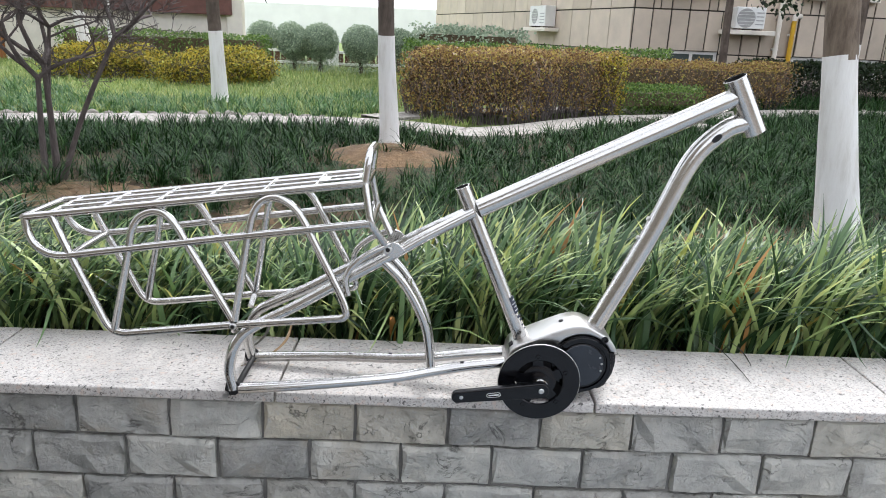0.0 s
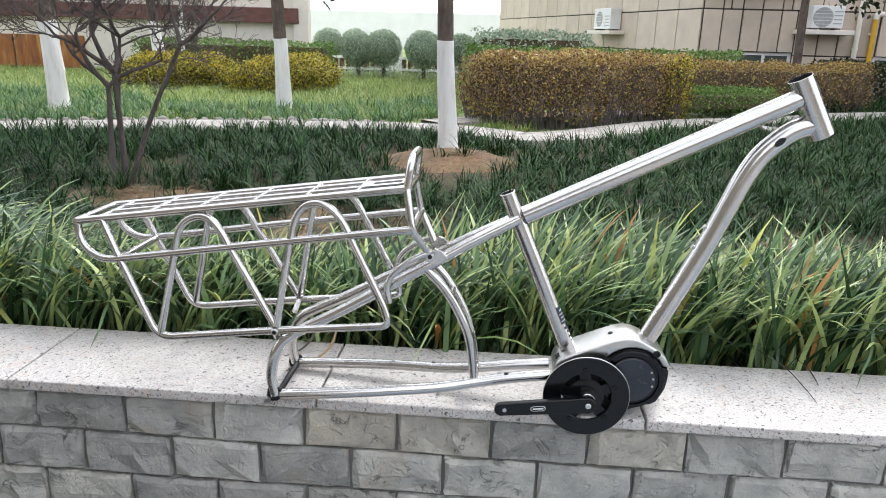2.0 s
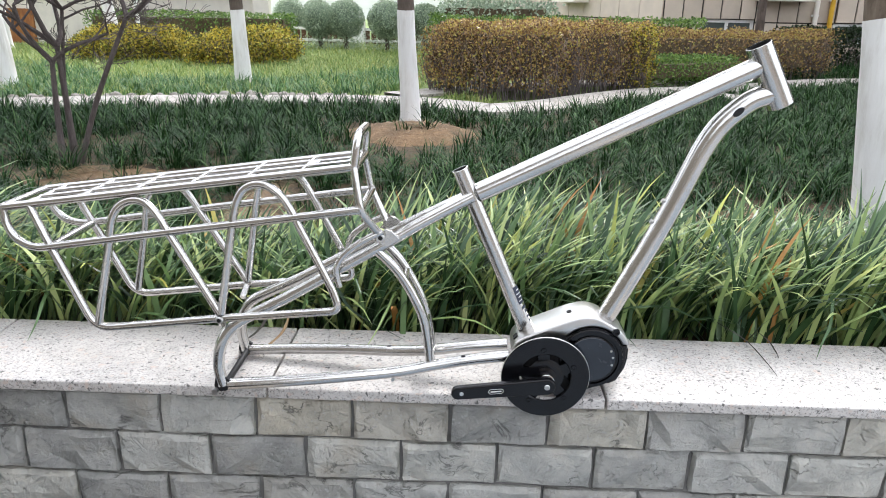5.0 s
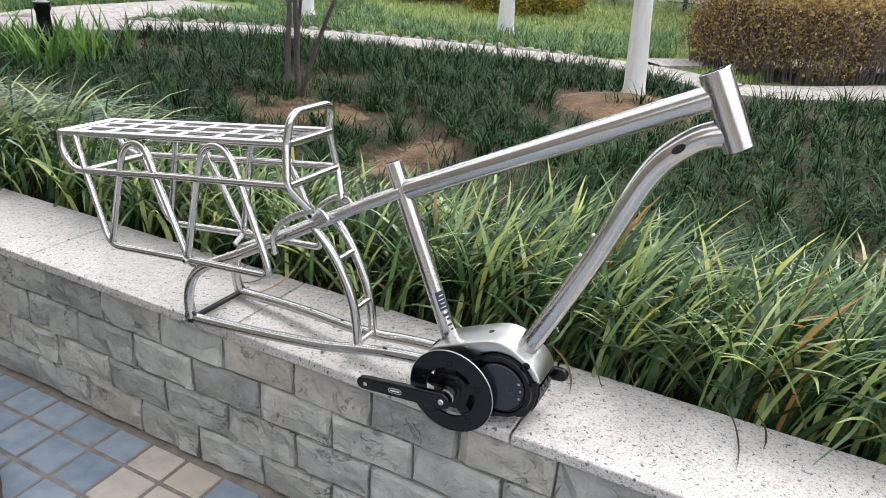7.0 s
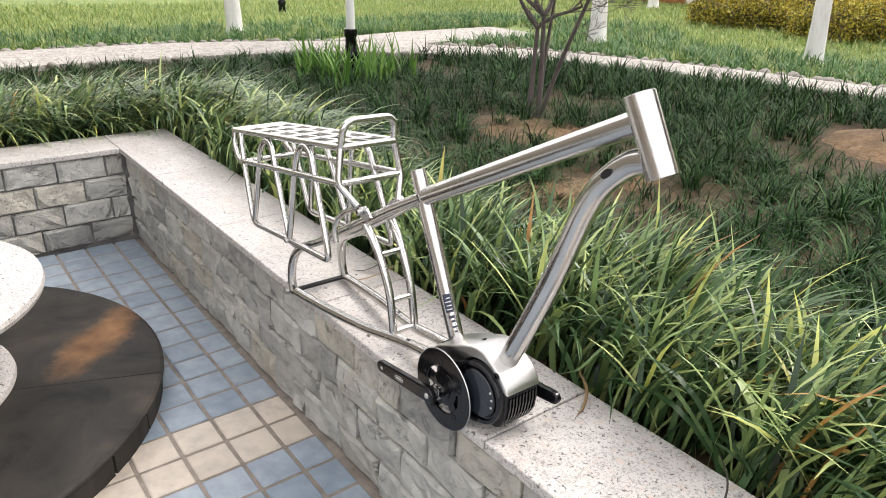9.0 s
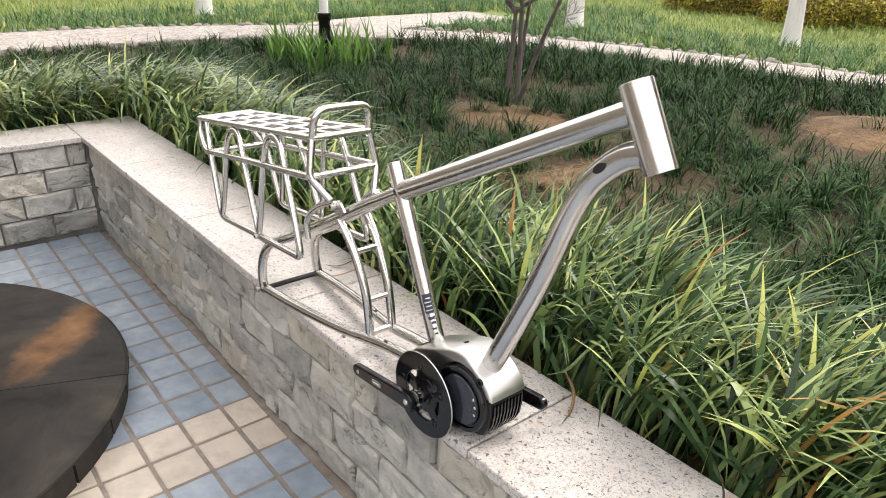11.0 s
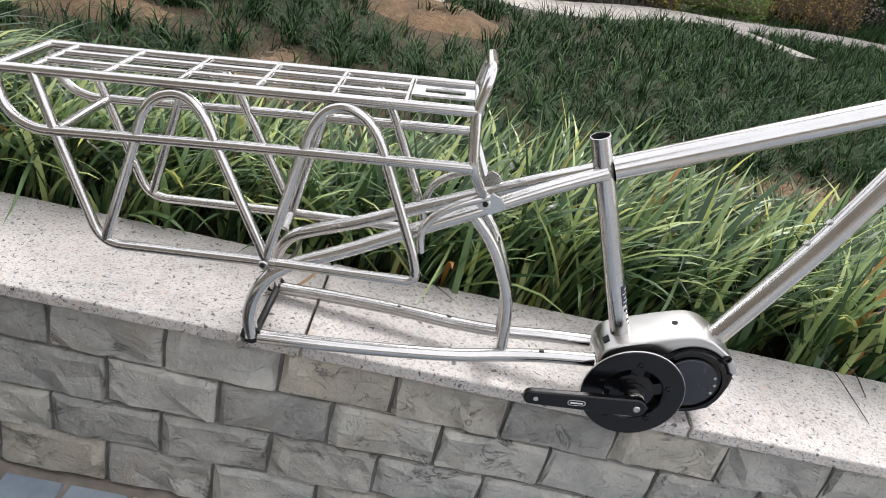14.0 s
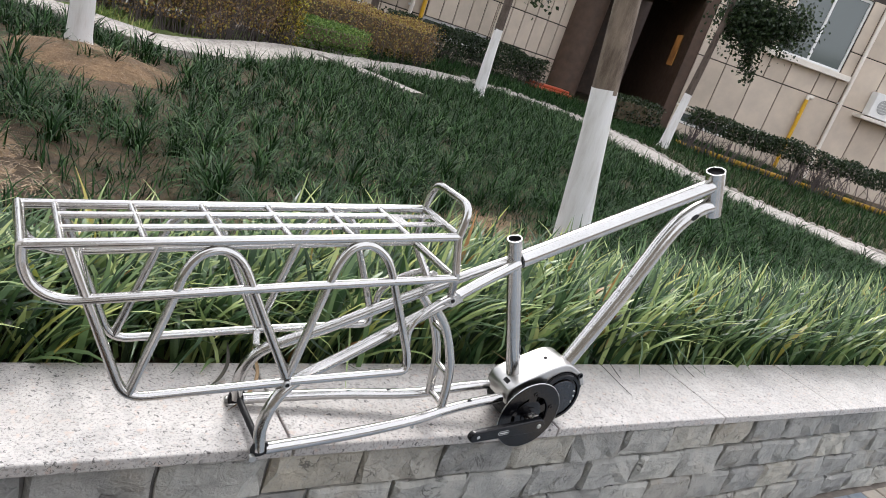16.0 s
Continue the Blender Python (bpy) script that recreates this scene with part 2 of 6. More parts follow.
def slate_material():
    k = Nodes("polished_slate", 0.32)
    c = k.ramp(k.noise(3.0, 7, 0.62, dist=0.8), (0.3, (0.016, 0.016, 0.0155)), (0.52, (0.037, 0.034, 0.030)), (0.72, (0.078, 0.064, 0.048)))
    turn = k.add("ShaderNodeMapping")            # a brown flame in the stone near its wall side
    turn.inputs["Rotation"].default_value = (0, 0, radians(-138))
    k.link(k.co, turn.inputs[0])
    mp = k.add("ShaderNodeMapping")
    mp.inputs["Location"].default_value = (-1.24, 3.9, 0)
    mp.inputs["Scale"].default_value = (2.6, 8.2, 0.5)
    k.link(turn.outputs[0], mp.inputs[0])
    dist = k.add("ShaderNodeVectorMath")
    dist.operation = 'LENGTH'
    k.link(mp.outputs[0], dist.inputs[0])
    wave = k.add("ShaderNodeMath")
    wave.operation = 'MULTIPLY_ADD'
    k.link(k.noise(5.0, 6, 0.65), wave.inputs[0])
    wave.inputs[1].default_value = 1.6
    k.link(dist.outputs["Value"], wave.inputs[2])
    c = k.mix(k.grey(wave.outputs[0], 1.1, 1.6, 0.85, 0.0), c, k.ramp(k.noise(9, 5), (0.3, (0.075, 0.038, 0.018)), (0.7, (0.24, 0.13, 0.06))))
    k.color(c)
    k.rough(k.grey(k.noise(5, 6), 0.3, 0.7, 0.4, 0.62))
    k.bump(k.noise(60, 4), 0.08, 0.002)
    return k.mat


GRANITE = granite_material()
STONE = brick_material()
MORTAR = plain("mortar", (0.165, 0.160, 0.150), 0.95, 0.0, 0.3, 20, 0.6)
STEEL = steel_material("brushed_steel", 0.19)
STEEL_SOFT = steel_material("cast_alloy", 0.32)
CHROME = steel_material("polished_steel", 0.12)
BLACK = plain("black_anodised", (0.004, 0.004, 0.005), 0.17, 0.0, 0.2, 40, 0.05)
BLACK.node_tree.nodes["Principled BSDF"].inputs["Specular IOR Level"].default_value = 0.34
BLACK_SOFT = plain("black_plastic", (0.009, 0.009, 0.010), 0.5, 0.0, 0.2, 60, 0.2)
BLACK_SOFT.node_tree.nodes["Principled BSDF"].inputs["Specular IOR Level"].default_value = 0.3
COVER = plain("smoked_cover", (0.018, 0.022, 0.029), 0.22, 0.0, 0.15, 30, 0.03)
DECAL = plain("pale_print", (0.62, 0.62, 0.60), 0.5, 0.0, 0.05, 30, 0.0)
INK = plain("dark_print", (0.02, 0.025, 0.045), 0.5, 0.0, 0.1, 30, 0.0)
# near-black colour for the shade inside bores, ports and sockets
HOLLOW = plain("hollow_shade", (0.008, 0.008, 0.008), 0.8, 0.0, 0.1, 30, 0.0)
SOIL = soil_material()
EARTH = ground_material()
PEBBLE = path_material()
TILE_BLUE = tile_material("blue_tile", (0.20, 0.25, 0.30), (0.28, 0.325, 0.37))
TILE_BEIGE = tile_material("beige_tile", (0.44, 0.38, 0.31), (0.54, 0.47, 0.39))
GROUT = plain("grout", (0.21, 0.18, 0.15), 0.95, 0.0, 0.25, 25, 0.5)
LIME = limewash_material()
BARK = bark_material("bark", (0.045, 0.033, 0.026), (0.13, 0.10, 0.08))
BARK_PALE = bark_material("pale_bark", (0.075, 0.052, 0.036), (0.23, 0.18, 0.135))
TWIG = bark_material("twig_bark", (0.065, 0.052, 0.05), (0.16, 0.132, 0.125), 2.0)
PANEL = panel_material()
JOINT = plain("panel_joint", (0.05, 0.042, 0.035), 0.9)
RUST = rust_material()
SLATE = slate_material()
SLATE.node_tree.nodes["Principled BSDF"].inputs["Specular IOR Level"].default_value = 0.06
WHITE = plain("white_paint", (0.74, 0.74, 0.72), 0.5, 0.0, 0.06, 6, 0.05)
CREAM = plain("cream_render", (0.74, 0.69, 0.61), 0.8, 0.0, 0.08, 5, 0.2)
YELLOW = plain("yellow_paint", (0.62, 0.36, 0.015), 0.45, 0.0, 0.1, 12, 0.05)
MAROON = plain("maroon_paint", (0.135, 0.058, 0.048), 0.6, 0.0, 0.2, 8, 0.1)
TIMBER = plain("brown_door", (0.10, 0.045, 0.022), 0.6, 0.0, 0.25, 9, 0.1)
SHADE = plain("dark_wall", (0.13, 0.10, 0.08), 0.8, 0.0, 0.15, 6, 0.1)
PLAIN = plain("plain_render", (0.17, 0.15, 0.125), 0.85, 0.0, 0.12, 3, 0.1)
# near-white colour that imitates far haze
HAZE = plain("far_haze_pale", (0.80, 0.80, 0.78), 0.9, 0.0, 0.05, 1, 0.0)
GRILLE = plain("grey_plastic", (0.38, 0.38, 0.37), 0.6, 0.0, 0.1, 20, 0.1)
# brown cladding, darkened to carry the shade of the recess
ENTRY = plain("shaded_entrance_cladding", (0.075, 0.045, 0.029), 0.7, 0.0, 0.25, 5, 0.1)
RED = plain("red_paint", (0.42, 0.07, 0.02), 0.6, 0.0, 0.2, 12, 0.05)
STONE_PALE = plain("river_stone", (0.25, 0.228, 0.20), 0.8, 0.0, 0.35, 14, 0.3)
GLASS = Nodes("window_glass", 0.08).color((0.085, 0.105, 0.10)).mat
GLASS.node_tree.nodes["Principled BSDF"].inputs["Specular IOR Level"].default_value = 0.8
LILY = leafy("lilyturf", (0.0, (0.015, 0.038, 0.013)), (0.30, (0.052, 0.108, 0.042)), (0.58, (0.158, 0.252, 0.100)),
             (0.82, (0.35, 0.45, 0.165)), (0.95, (0.53, 0.59, 0.24)), (0.985, (0.54, 0.56, 0.13)), (0.997, (0.42, 0.20, 0.06)), rough=0.36, glow=0.20, shine=0.42)
MONDO = leafy("mondo_grass", (0.0, (0.005, 0.017, 0.005)), (0.5, (0.016, 0.046, 0.012)), (0.84, (0.038, 0.094, 0.026)), (0.97, (0.09, 0.155, 0.055)), glow=0.1, rough=0.55, shine=0.10)
TUFT = leafy("path_side_grass", (0.0, (0.035, 0.10, 0.035)), (0.5, (0.085, 0.19, 0.06)), (0.9, (0.17, 0.28, 0.09)))
LAWN = leafy("lawn_grass", (0.0, (0.12, 0.20, 0.05)), (0.5, (0.25, 0.34, 0.09)), (0.85, (0.40, 0.45, 0.14)), (0.97, (0.50, 0.48, 0.19)))
IRIS = leafy("iris_leaf", (0.0, (0.07, 0.17, 0.03)), (0.6, (0.13, 0.27, 0.05)), (0.95, (0.22, 0.36, 0.08)))
GOLD = leafy("golden_privet", (0.0, (0.05, 0.065, 0.015)), (0.28, (0.18, 0.165, 0.028)), (0.55, (0.44, 0.33, 0.035)), (0.8, (0.66, 0.52, 0.07)), (0.95, (0.52, 0.54, 0.10)))
RUSSET = leafy("russet_hedge_leaf", (0.0, (0.14, 0.082, 0.045)), (0.35, (0.30, 0.185, 0.085)), (0.6, (0.45, 0.305, 0.115)), (0.82, (0.58, 0.44, 0.12)), (0.95, (0.44, 0.42, 0.10)), patch=(0.50, 0.46, 0.52))
TWIG_PALE = bark_material("pale_twig", (0.16, 0.115, 0.085), (0.30, 0.23, 0.18), 2.0)
BOX = leafy("boxwood_leaf", (0.0, (0.07, 0.13, 0.03)), (0.5, (0.14, 0.25, 0.055)), (0.9, (0.26, 0.37, 0.09)))
# grey-green leaves, paled so the far haze sits in their colour
GREYLEAF = leafy("grey_green_leaf", (0.0, (0.22, 0.29, 0.20)), (0.5, (0.35, 0.43, 0.30)), (0.9, (0.48, 0.55, 0.40)))
DARKLEAF = leafy("evergreen_leaf", (0.0, (0.012, 0.024, 0.010)), (0.5, (0.022, 0.042, 0.016)), (0.9, (0.05, 0.075, 0.03)), rough=0.3)
# dark core colour holds the shade between a hedge's inner twigs
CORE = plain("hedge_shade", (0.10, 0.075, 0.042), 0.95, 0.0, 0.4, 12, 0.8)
# grey-green core colour for the shade inside the clipped balls
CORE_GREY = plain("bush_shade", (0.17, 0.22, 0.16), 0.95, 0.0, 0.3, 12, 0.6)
# uneven emission that stands for orange light falling on the entrance wall
glow_k = Nodes("entrance_glow", 0.5).color((0.20, 0.10, 0.04))
glow_k.b.inputs["Emission Color"].default_value = (1.0, 0.42, 0.10, 1)
glow_k.link(glow_k.grey(glow_k.noise(3.2, 2), 0.42, 0.62, 0.01, 0.14), glow_k.b.inputs["Emission Strength"])
GLOW = glow_k.mat

# ---- building blocks ----
def mesh_object(name, verts, faces, mat, parent=None, label="", smooth=False):
    me = bpy.data.meshes.new(name)
    me.from_pydata([tuple(v) for v in verts], [], faces)
    me.materials.append(mat)
    if smooth:
        me.polygons.foreach_set("use_smooth", [True] * len(me.polygons))
        me.set_sharp_from_angle(angle=radians(40))
    me.update()
    ob = new(name, me)
    if parent:
        ob.parent = parent
    return tagged(ob, label)


def array_object(name, verts, quads, mat, parent=None, smooth=False):
    """A mesh from numpy arrays: verts n x 3, quads m x 4."""
    me = bpy.data.meshes.new(name)
    me.vertices.add(len(verts))
    me.vertices.foreach_set("co", np.asarray(verts, dtype=np.float32).ravel())
    me.loops.add(quads.size)
    me.loops.foreach_set("vertex_index", quads.astype(np.int32).ravel())
    me.polygons.add(len(quads))
    me.polygons.foreach_set("loop_start", np.arange(0, quads.size, 4, dtype=np.int32))
    me.polygons.foreach_set("loop_total", np.full(len(quads), 4, dtype=np.int32))
    if smooth:
        me.polygons.foreach_set("use_smooth", np.ones(len(quads), dtype=bool))
    me.materials.append(mat)
    me.update(calc_edges=True)
    ob = new(name, me)
    if parent:
        ob.parent = parent
    return ob


def part(name, bm, material, parent, label="", smooth=False):
    me = bpy.data.meshes.new(name)
    bm.to_mesh(me)
    bm.free()
    me.materials.append(material)
    if smooth:
        me.polygons.foreach_set("use_smooth", [True] * len(me.polygons))
        me.set_sharp_from_angle(angle=radians(32))
    ob = new(name, me)
    ob.parent = parent
    return tagged(ob, label)


def root(name, label, category, group="", kind="", at=(0, 0, 0)):
    ob = new(name)
    ob.empty_display_size = 0.1
    ob.matrix_basis = Matrix.Translation(at)
    return tagged(ob, label, category, group, kind)


def box_bm(x0, x1, y0, y1, z0, z1, bevel=0.0, segments=1, m=None):
    bm = bmesh.new()
    bmesh.ops.create_cube(bm, size=1.0)
    for v in bm.verts:
        v.co = ((x0 + x1) / 2 + v.co.x * (x1 - x0), (y0 + y1) / 2 + v.co.y * (y1 - y0), (z0 + z1) / 2 + v.co.z * (z1 - z0))
    if bevel:
        bmesh.ops.bevel(bm, geom=bm.edges[:], offset=bevel, segments=segments, affect='EDGES', profile=0.5)
    if m:
        bmesh.ops.transform(bm, matrix=m, verts=bm.verts)
    return bm


def lathe(profile, sides=48, m=None):
    """A solid of revolution round z from (radius, height) pairs."""
    bm = bmesh.new()
    rings = []
    for r, z in profile:
        if r < 1e-6:
            rings.append([bm.verts.new((0, 0, z))])
        else:
            rings.append([bm.verts.new((r * math.cos(2 * math.pi * i / sides), r * math.sin(2 * math.pi * i / sides), z)) for i in range(sides)])
    for a, b in zip(rings, rings[1:]):
        for i in range(sides):
            j = (i + 1) % sides
            if len(a) == 1 and len(b) == 1:
                continue
            if len(a) == 1:
                bm.faces.new((a[0], b[i], b[j]))
            elif len(b) == 1:
                bm.faces.new((a[i], a[j], b[0]))
            else:
                bm.faces.new((a[i], a[j], b[j], b[i]))
    bmesh.ops.recalc_face_normals(bm, faces=bm.faces)
    if m:
        bmesh.ops.transform(bm, matrix=m, verts=bm.verts)
    return bm


def prism(outline, y0, y1, bevel=0.0, segments=2):
    """An outline in x and z, drawn out from y0 to y1."""
    bm = bmesh.new()
    a = [bm.verts.new((x, y0, z)) for x, z in outline]
    b = [bm.verts.new((x, y1, z)) for x, z in outline]
    n = len(outline)
    bm.faces.new(a)
    bm.faces.new(b[::-1])
    for i in range(n):
        bm.faces.new((a[i], b[i], b[(i + 1) % n], a[(i + 1) % n]))
    bmesh.ops.recalc_face_normals(bm, faces=bm.faces)
    if bevel:
        rim = [e for e in bm.edges if abs(e.verts[0].co.y - e.verts[1].co.y) < 1e-6]
        bmesh.ops.bevel(bm, geom=rim, offset=bevel, segments=segments, affect='EDGES', profile=0.5)
    return bm


def smooth_line(pts, n=8):
    """Catmull-Rom through the points."""
    p = [Vector(q) for q in pts]
    p = [p[0] * 2 - p[1]] + p + [p[-1] * 2 - p[-2]]
    out = []
    for i in range(1, len(p) - 2):
        for s in range(n):
            t = s / n
            out.append(0.5 * ((2 * p[i]) + (p[i + 1] - p[i - 1]) * t + (2 * p[i - 1] - 5 * p[i] + 4 * p[i + 1] - p[i + 2]) * t * t
                              + (3 * p[i] - p[i - 1] - 3 * p[i + 1] + p[i + 2]) * t ** 3))
    return out + [p[-2]]


def rounded(pts, r=0.03, n=6):
    """A bent line: straight runs with bends of about that radius."""
    p = [Vector(q) for q in pts]
    out = [p[0]]
    for a, b, c in zip(p, p[1:], p[2:]):
        u, v = (a - b), (c - b)
        d = min(r, u.length * 0.48, v.length * 0.48)
        s, e = b + u.normalized() * d, b + v.normalized() * d
        for i in range(n + 1):
            t = i / n
            out.append(s * (1 - t) ** 2 + b * 2 * t * (1 - t) + e * t * t)
    return out + [p[-1]]


def sweep(verts, faces, pts, radius, sides=12, caps=True):
    """Adds a tube along the points to the lists; radius: one number, or one for each point."""
    p = [Vector(q) for q in pts]
    rad = [radius] * len(p) if isinstance(radius, (int, float)) else radius
    tang = [(p[min(i + 1, len(p) - 1)] - p[max(i - 1, 0)]).normalized() for i in range(len(p))]
    ref = Vector((0, 0, 1)) if abs(tang[0].z) < 0.9 else Vector((1, 0, 0))
    side = tang[0].cross(ref).normalized()
    start = len(verts)
    for i, q in enumerate(p):
        side = (side - tang[i] * side.dot(tang[i])).normalized()
        up = tang[i].cross(side)
        for k in range(sides):
            a = 2 * math.pi * k / sides
            verts.append(q + (side * math.cos(a) + up * math.sin(a)) * rad[i])
    for i in range(len(p) - 1):
        for k in range(sides):
            a, b = start + i * sides + k, start + i * sides + (k + 1) % sides
            faces.append((a, b, b + sides, a + sides))
    if caps:
        faces.append(tuple(range(start + sides - 1, start - 1, -1)))
        last = start + (len(p) - 1) * sides
        faces.append(tuple(range(last, last + sides)))


def tube(name, pts, radius, mat, parent, label="", sides=14):
    verts, faces = [], []
    sweep(verts, faces, pts, radius, sides)
    ob = mesh_object(name, verts, faces, mat, parent, label, True)
    flat = [len(f.vertices) <= 4 for f in ob.data.polygons]
    ob.data.polygons.foreach_set("use_smooth", flat)
    return ob


def pipe(name, a, b, r, inner, mat, parent, label="", sides=28, lip=0.0):
    """A hollow open tube from a to b."""
    a, b = Vector(a), Vector(b)
    length = (b - a).length
    e = min(0.0012, (r - inner) * 0.3)
    prof = [(inner, 0), (r - e, 0), (r, e), (r, length - e), (r - e, length), (inner, length), (inner, 0)]
    q = (b - a).to_track_quat('Z', 'X')
    bm = lathe(prof, sides, Matrix.Translation(a) @ q.to_matrix().to_4x4())
    bmesh.ops.recalc_face_normals(bm, faces=bm.faces)
    return part(name, bm, mat, parent, label, True)


def disc_m(x, y, z):
    """Turns a lathe's axis from z to -y, at a place."""
    return Matrix.Translation((x, y, z)) @ Matrix.Rotation(radians(90), 4, 'X')

# ---- ground, wall, coping ----
COURT_Z, COPE_Z, COPE_T = -0.068, 0.360, 0.025
SIDE_X = -2.54          # face of the short return wall


def ground_height(x, y):
    """Soil behind the wall, and the bed below the paving in front of it."""
    if x > SIDE_X - 0.2 and y < 0.16:
        return -0.14
    near = max(0.0, 1.0 - math.hypot(max(0.0, y - 0.3), max(0.0, SIDE_X - 0.3 - x)) / 1.4)
    return 0.25 + 0.085 * near + 0.015 * noise.noise(Vector((x * 0.9, y * 0.9, 0)))


def ground_sheet():
    xs = [-400, -120, -50, -25, -16] + [-12 + 0.5 * i for i in range(18)] + [SIDE_X - 0.31, SIDE_X - 0.2, SIDE_X - 0.19]
    xs = sorted(set(xs + [-2.7 + 0.45 * i for i in range(1, 30)] + [14, 18, 26, 50, 120, 400]))
    ys = [-400, -80, -20, -8, -4, -2, -1, -0.5, 0.0, 0.155, 0.165, 0.31] + [0.6 + 0.4 * i for i in range(30)] + [14, 18, 26, 40, 80, 200, 600]
    verts = [(x, y, ground_height(x, y)) for y in ys for x in xs]
    n = len(xs)
    faces = [(j * n + i, j * n + i + 1, (j + 1) * n + i + 1, (j + 1) * n + i) for j in range(len(ys) - 1) for i in range(n - 1)]
    return tagged(mesh_object("ground", verts, faces, EARTH, None, "dark garden earth with lawn further off", True), kind="structure", category="ground")


ground_sheet()


def rock_brick(seed, w=0.2035, h=0.1, d=0.06):
    """A split-faced stone: a rough front, level sides. Its front looks along -y, at y = 0."""
    rnd = random.Random(seed)
    us = (0.0, rnd.choice((0.03, 0.04, 0.07, 0.11)), 0.28, 0.5, 0.74, 1 - rnd.choice((0.03, 0.03, 0.05, 0.09)), 1.0)
    vs = (0.0, 0.08, 0.5, 0.91, 1.0)
    nx, nz = len(us), len(vs)
    chips = {(rnd.choice((1, 1, 5)), rnd.choice((1, 1, 2, 3))), (rnd.randint(1, 5), 1)}
    tilt_x, tilt_z = rnd.uniform(-0.004, 0.004), rnd.uniform(-0.004, 0.004)
    verts, faces = [], []
    cut = rnd.uniform(0.15, 0.85)
    for j in range(nz):
        for i in range(nx):
            u, v = us[i], vs[j]
            edge = i in (0, nx - 1) or j in (0, nz - 1)
            bulge = 0.0 if edge else -0.005 - 0.010 * rnd.random()
            if (i, j) in chips:
                bulge += 0.014
            free = not edge and i not in (1, nx - 2)
            x = (u - 0.5) * w + (rnd.uniform(-0.013, 0.013) if free else rnd.uniform(-0.002, 0.002) if edge else rnd.uniform(-0.006, 0.006))
            z = (v - 0.5) * h + (rnd.uniform(-0.008, 0.008) if j == 2 and not edge else rnd.uniform(-0.0015, 0.0015))
            verts.append((x, 0.012 + bulge + tilt_x * (u - 0.5) * 2 + tilt_z * (v - 0.5) * 2, z))
    faces += [(j * nx + i, j * nx + i + 1, (j + 1) * nx + i + 1, (j + 1) * nx + i) for j in range(nz - 1) for i in range(nx - 1)]
    rim = [i for i in range(nx)] + [j * nx + nx - 1 for j in range(1, nz)] + [(nz - 1) * nx + i for i in range(nx - 2, -1, -1)] + [j * nx for j in range(nz - 2, 0, -1)]
    base = len(verts)
    verts += [(verts[k][0], d, verts[k][2]) for k in rim]
    n = len(rim)
    faces += [(rim[k], base + k, base + (k + 1) % n, rim[(k + 1) % n]) for k in range(n)]
    me = bpy.data.meshes.new("brick")
    me.from_pydata(verts, [], faces)
    me.materials.append(STONE)
    me.update()
    return me


BRICKS = [rock_brick(s) for s in range(18)]
HALVES = [rock_brick(100 + s, 0.094) for s in range(4)]
PITCH_X, PITCH_Z = 0.2115, 0.107


def place_brick(me, m, parent):
    ob = new("brick", me)
    ob.parent = parent
    ob.matrix_basis = m
    return ob


def wall_with_bricks(name, label, core, run, m):
    """A mortared core and courses of split stone along its own x, from run[0] to run[1]."""
    wall = tagged(part(name, core, MORTAR, None, label), kind="structure", category="wall")
    rnd = random.Random(name)
    for c in range(4):
        z = COPE_Z - PITCH_Z * (c + 0.5)
        off = run[2] + (PITCH_X * 0.5 if c % 2 else 0.0)
        k0 = math.ceil((run[0] - off) / PITCH_X)
        k1 = math.floor((run[1] - off) / PITCH_X)
        for k in range(k0, k1):
            x = off + PITCH_X * (k + 0.5)
            turn = Matrix.Rotation(rnd.uniform(-0.006, 0.006), 4, 'Z') @ Matrix.Diagonal((rnd.choice((1, -1)), 1, 1, 1))
            place_brick(rnd.choice(BRICKS), m @ Matrix.Translation((x, 0.010 + rnd.uniform(-0.002, 0.002), z + rnd.uniform(-0.001, 0.001))) @ turn, wall)
        for x, sgn in ((off + PITCH_X * k0, -1), (off + PITCH_X * k1, 1)):
            gap = (x - run[0]) if sgn < 0 else (run[1] - x)
            if gap > 0.04:
                s = (gap - 0.008) / 0.094
                place_brick(rnd.choice(HALVES), m @ Matrix.Translation((x + sgn * (gap * 0.5 + 0.002), 0.014, z)) @ Matrix.Diagonal((s, 1, 1, 1)), wall)
    return wall


def build_walls():
    core = box_bm(SIDE_X + 0.03, 7.2, 0.030, 0.285, -0.13, COPE_Z)
    wall_with_bricks("wall_north", "low retaining wall of grey split-faced stone bricks", core, (SIDE_X + 0.012, 7.2, 0.016), Matrix.Identity(4))
    core = box_bm(SIDE_X - 0.285, SIDE_X - 0.030, -4.6, 0.285, -0.13, COPE_Z)
    turn = Matrix.Translation((SIDE_X, 0, 0)) @ Matrix.Rotation(radians(90), 4, 'Z')
    wall_with_bricks("wall_west", "return wall of grey split-faced stone bricks", core, (-4.6, 0.012, -0.07), turn)


def slab_mesh(length, width):
    bm = box_bm(0.0022, length - 0.0022, 0, width, COPE_Z, COPE_Z + COPE_T, 0.0035, 2)
    me = bpy.data.meshes.new("coping_slab")
    bm.to_mesh(me)
    bm.free()
    me.materials.append(GRANITE)
    return me


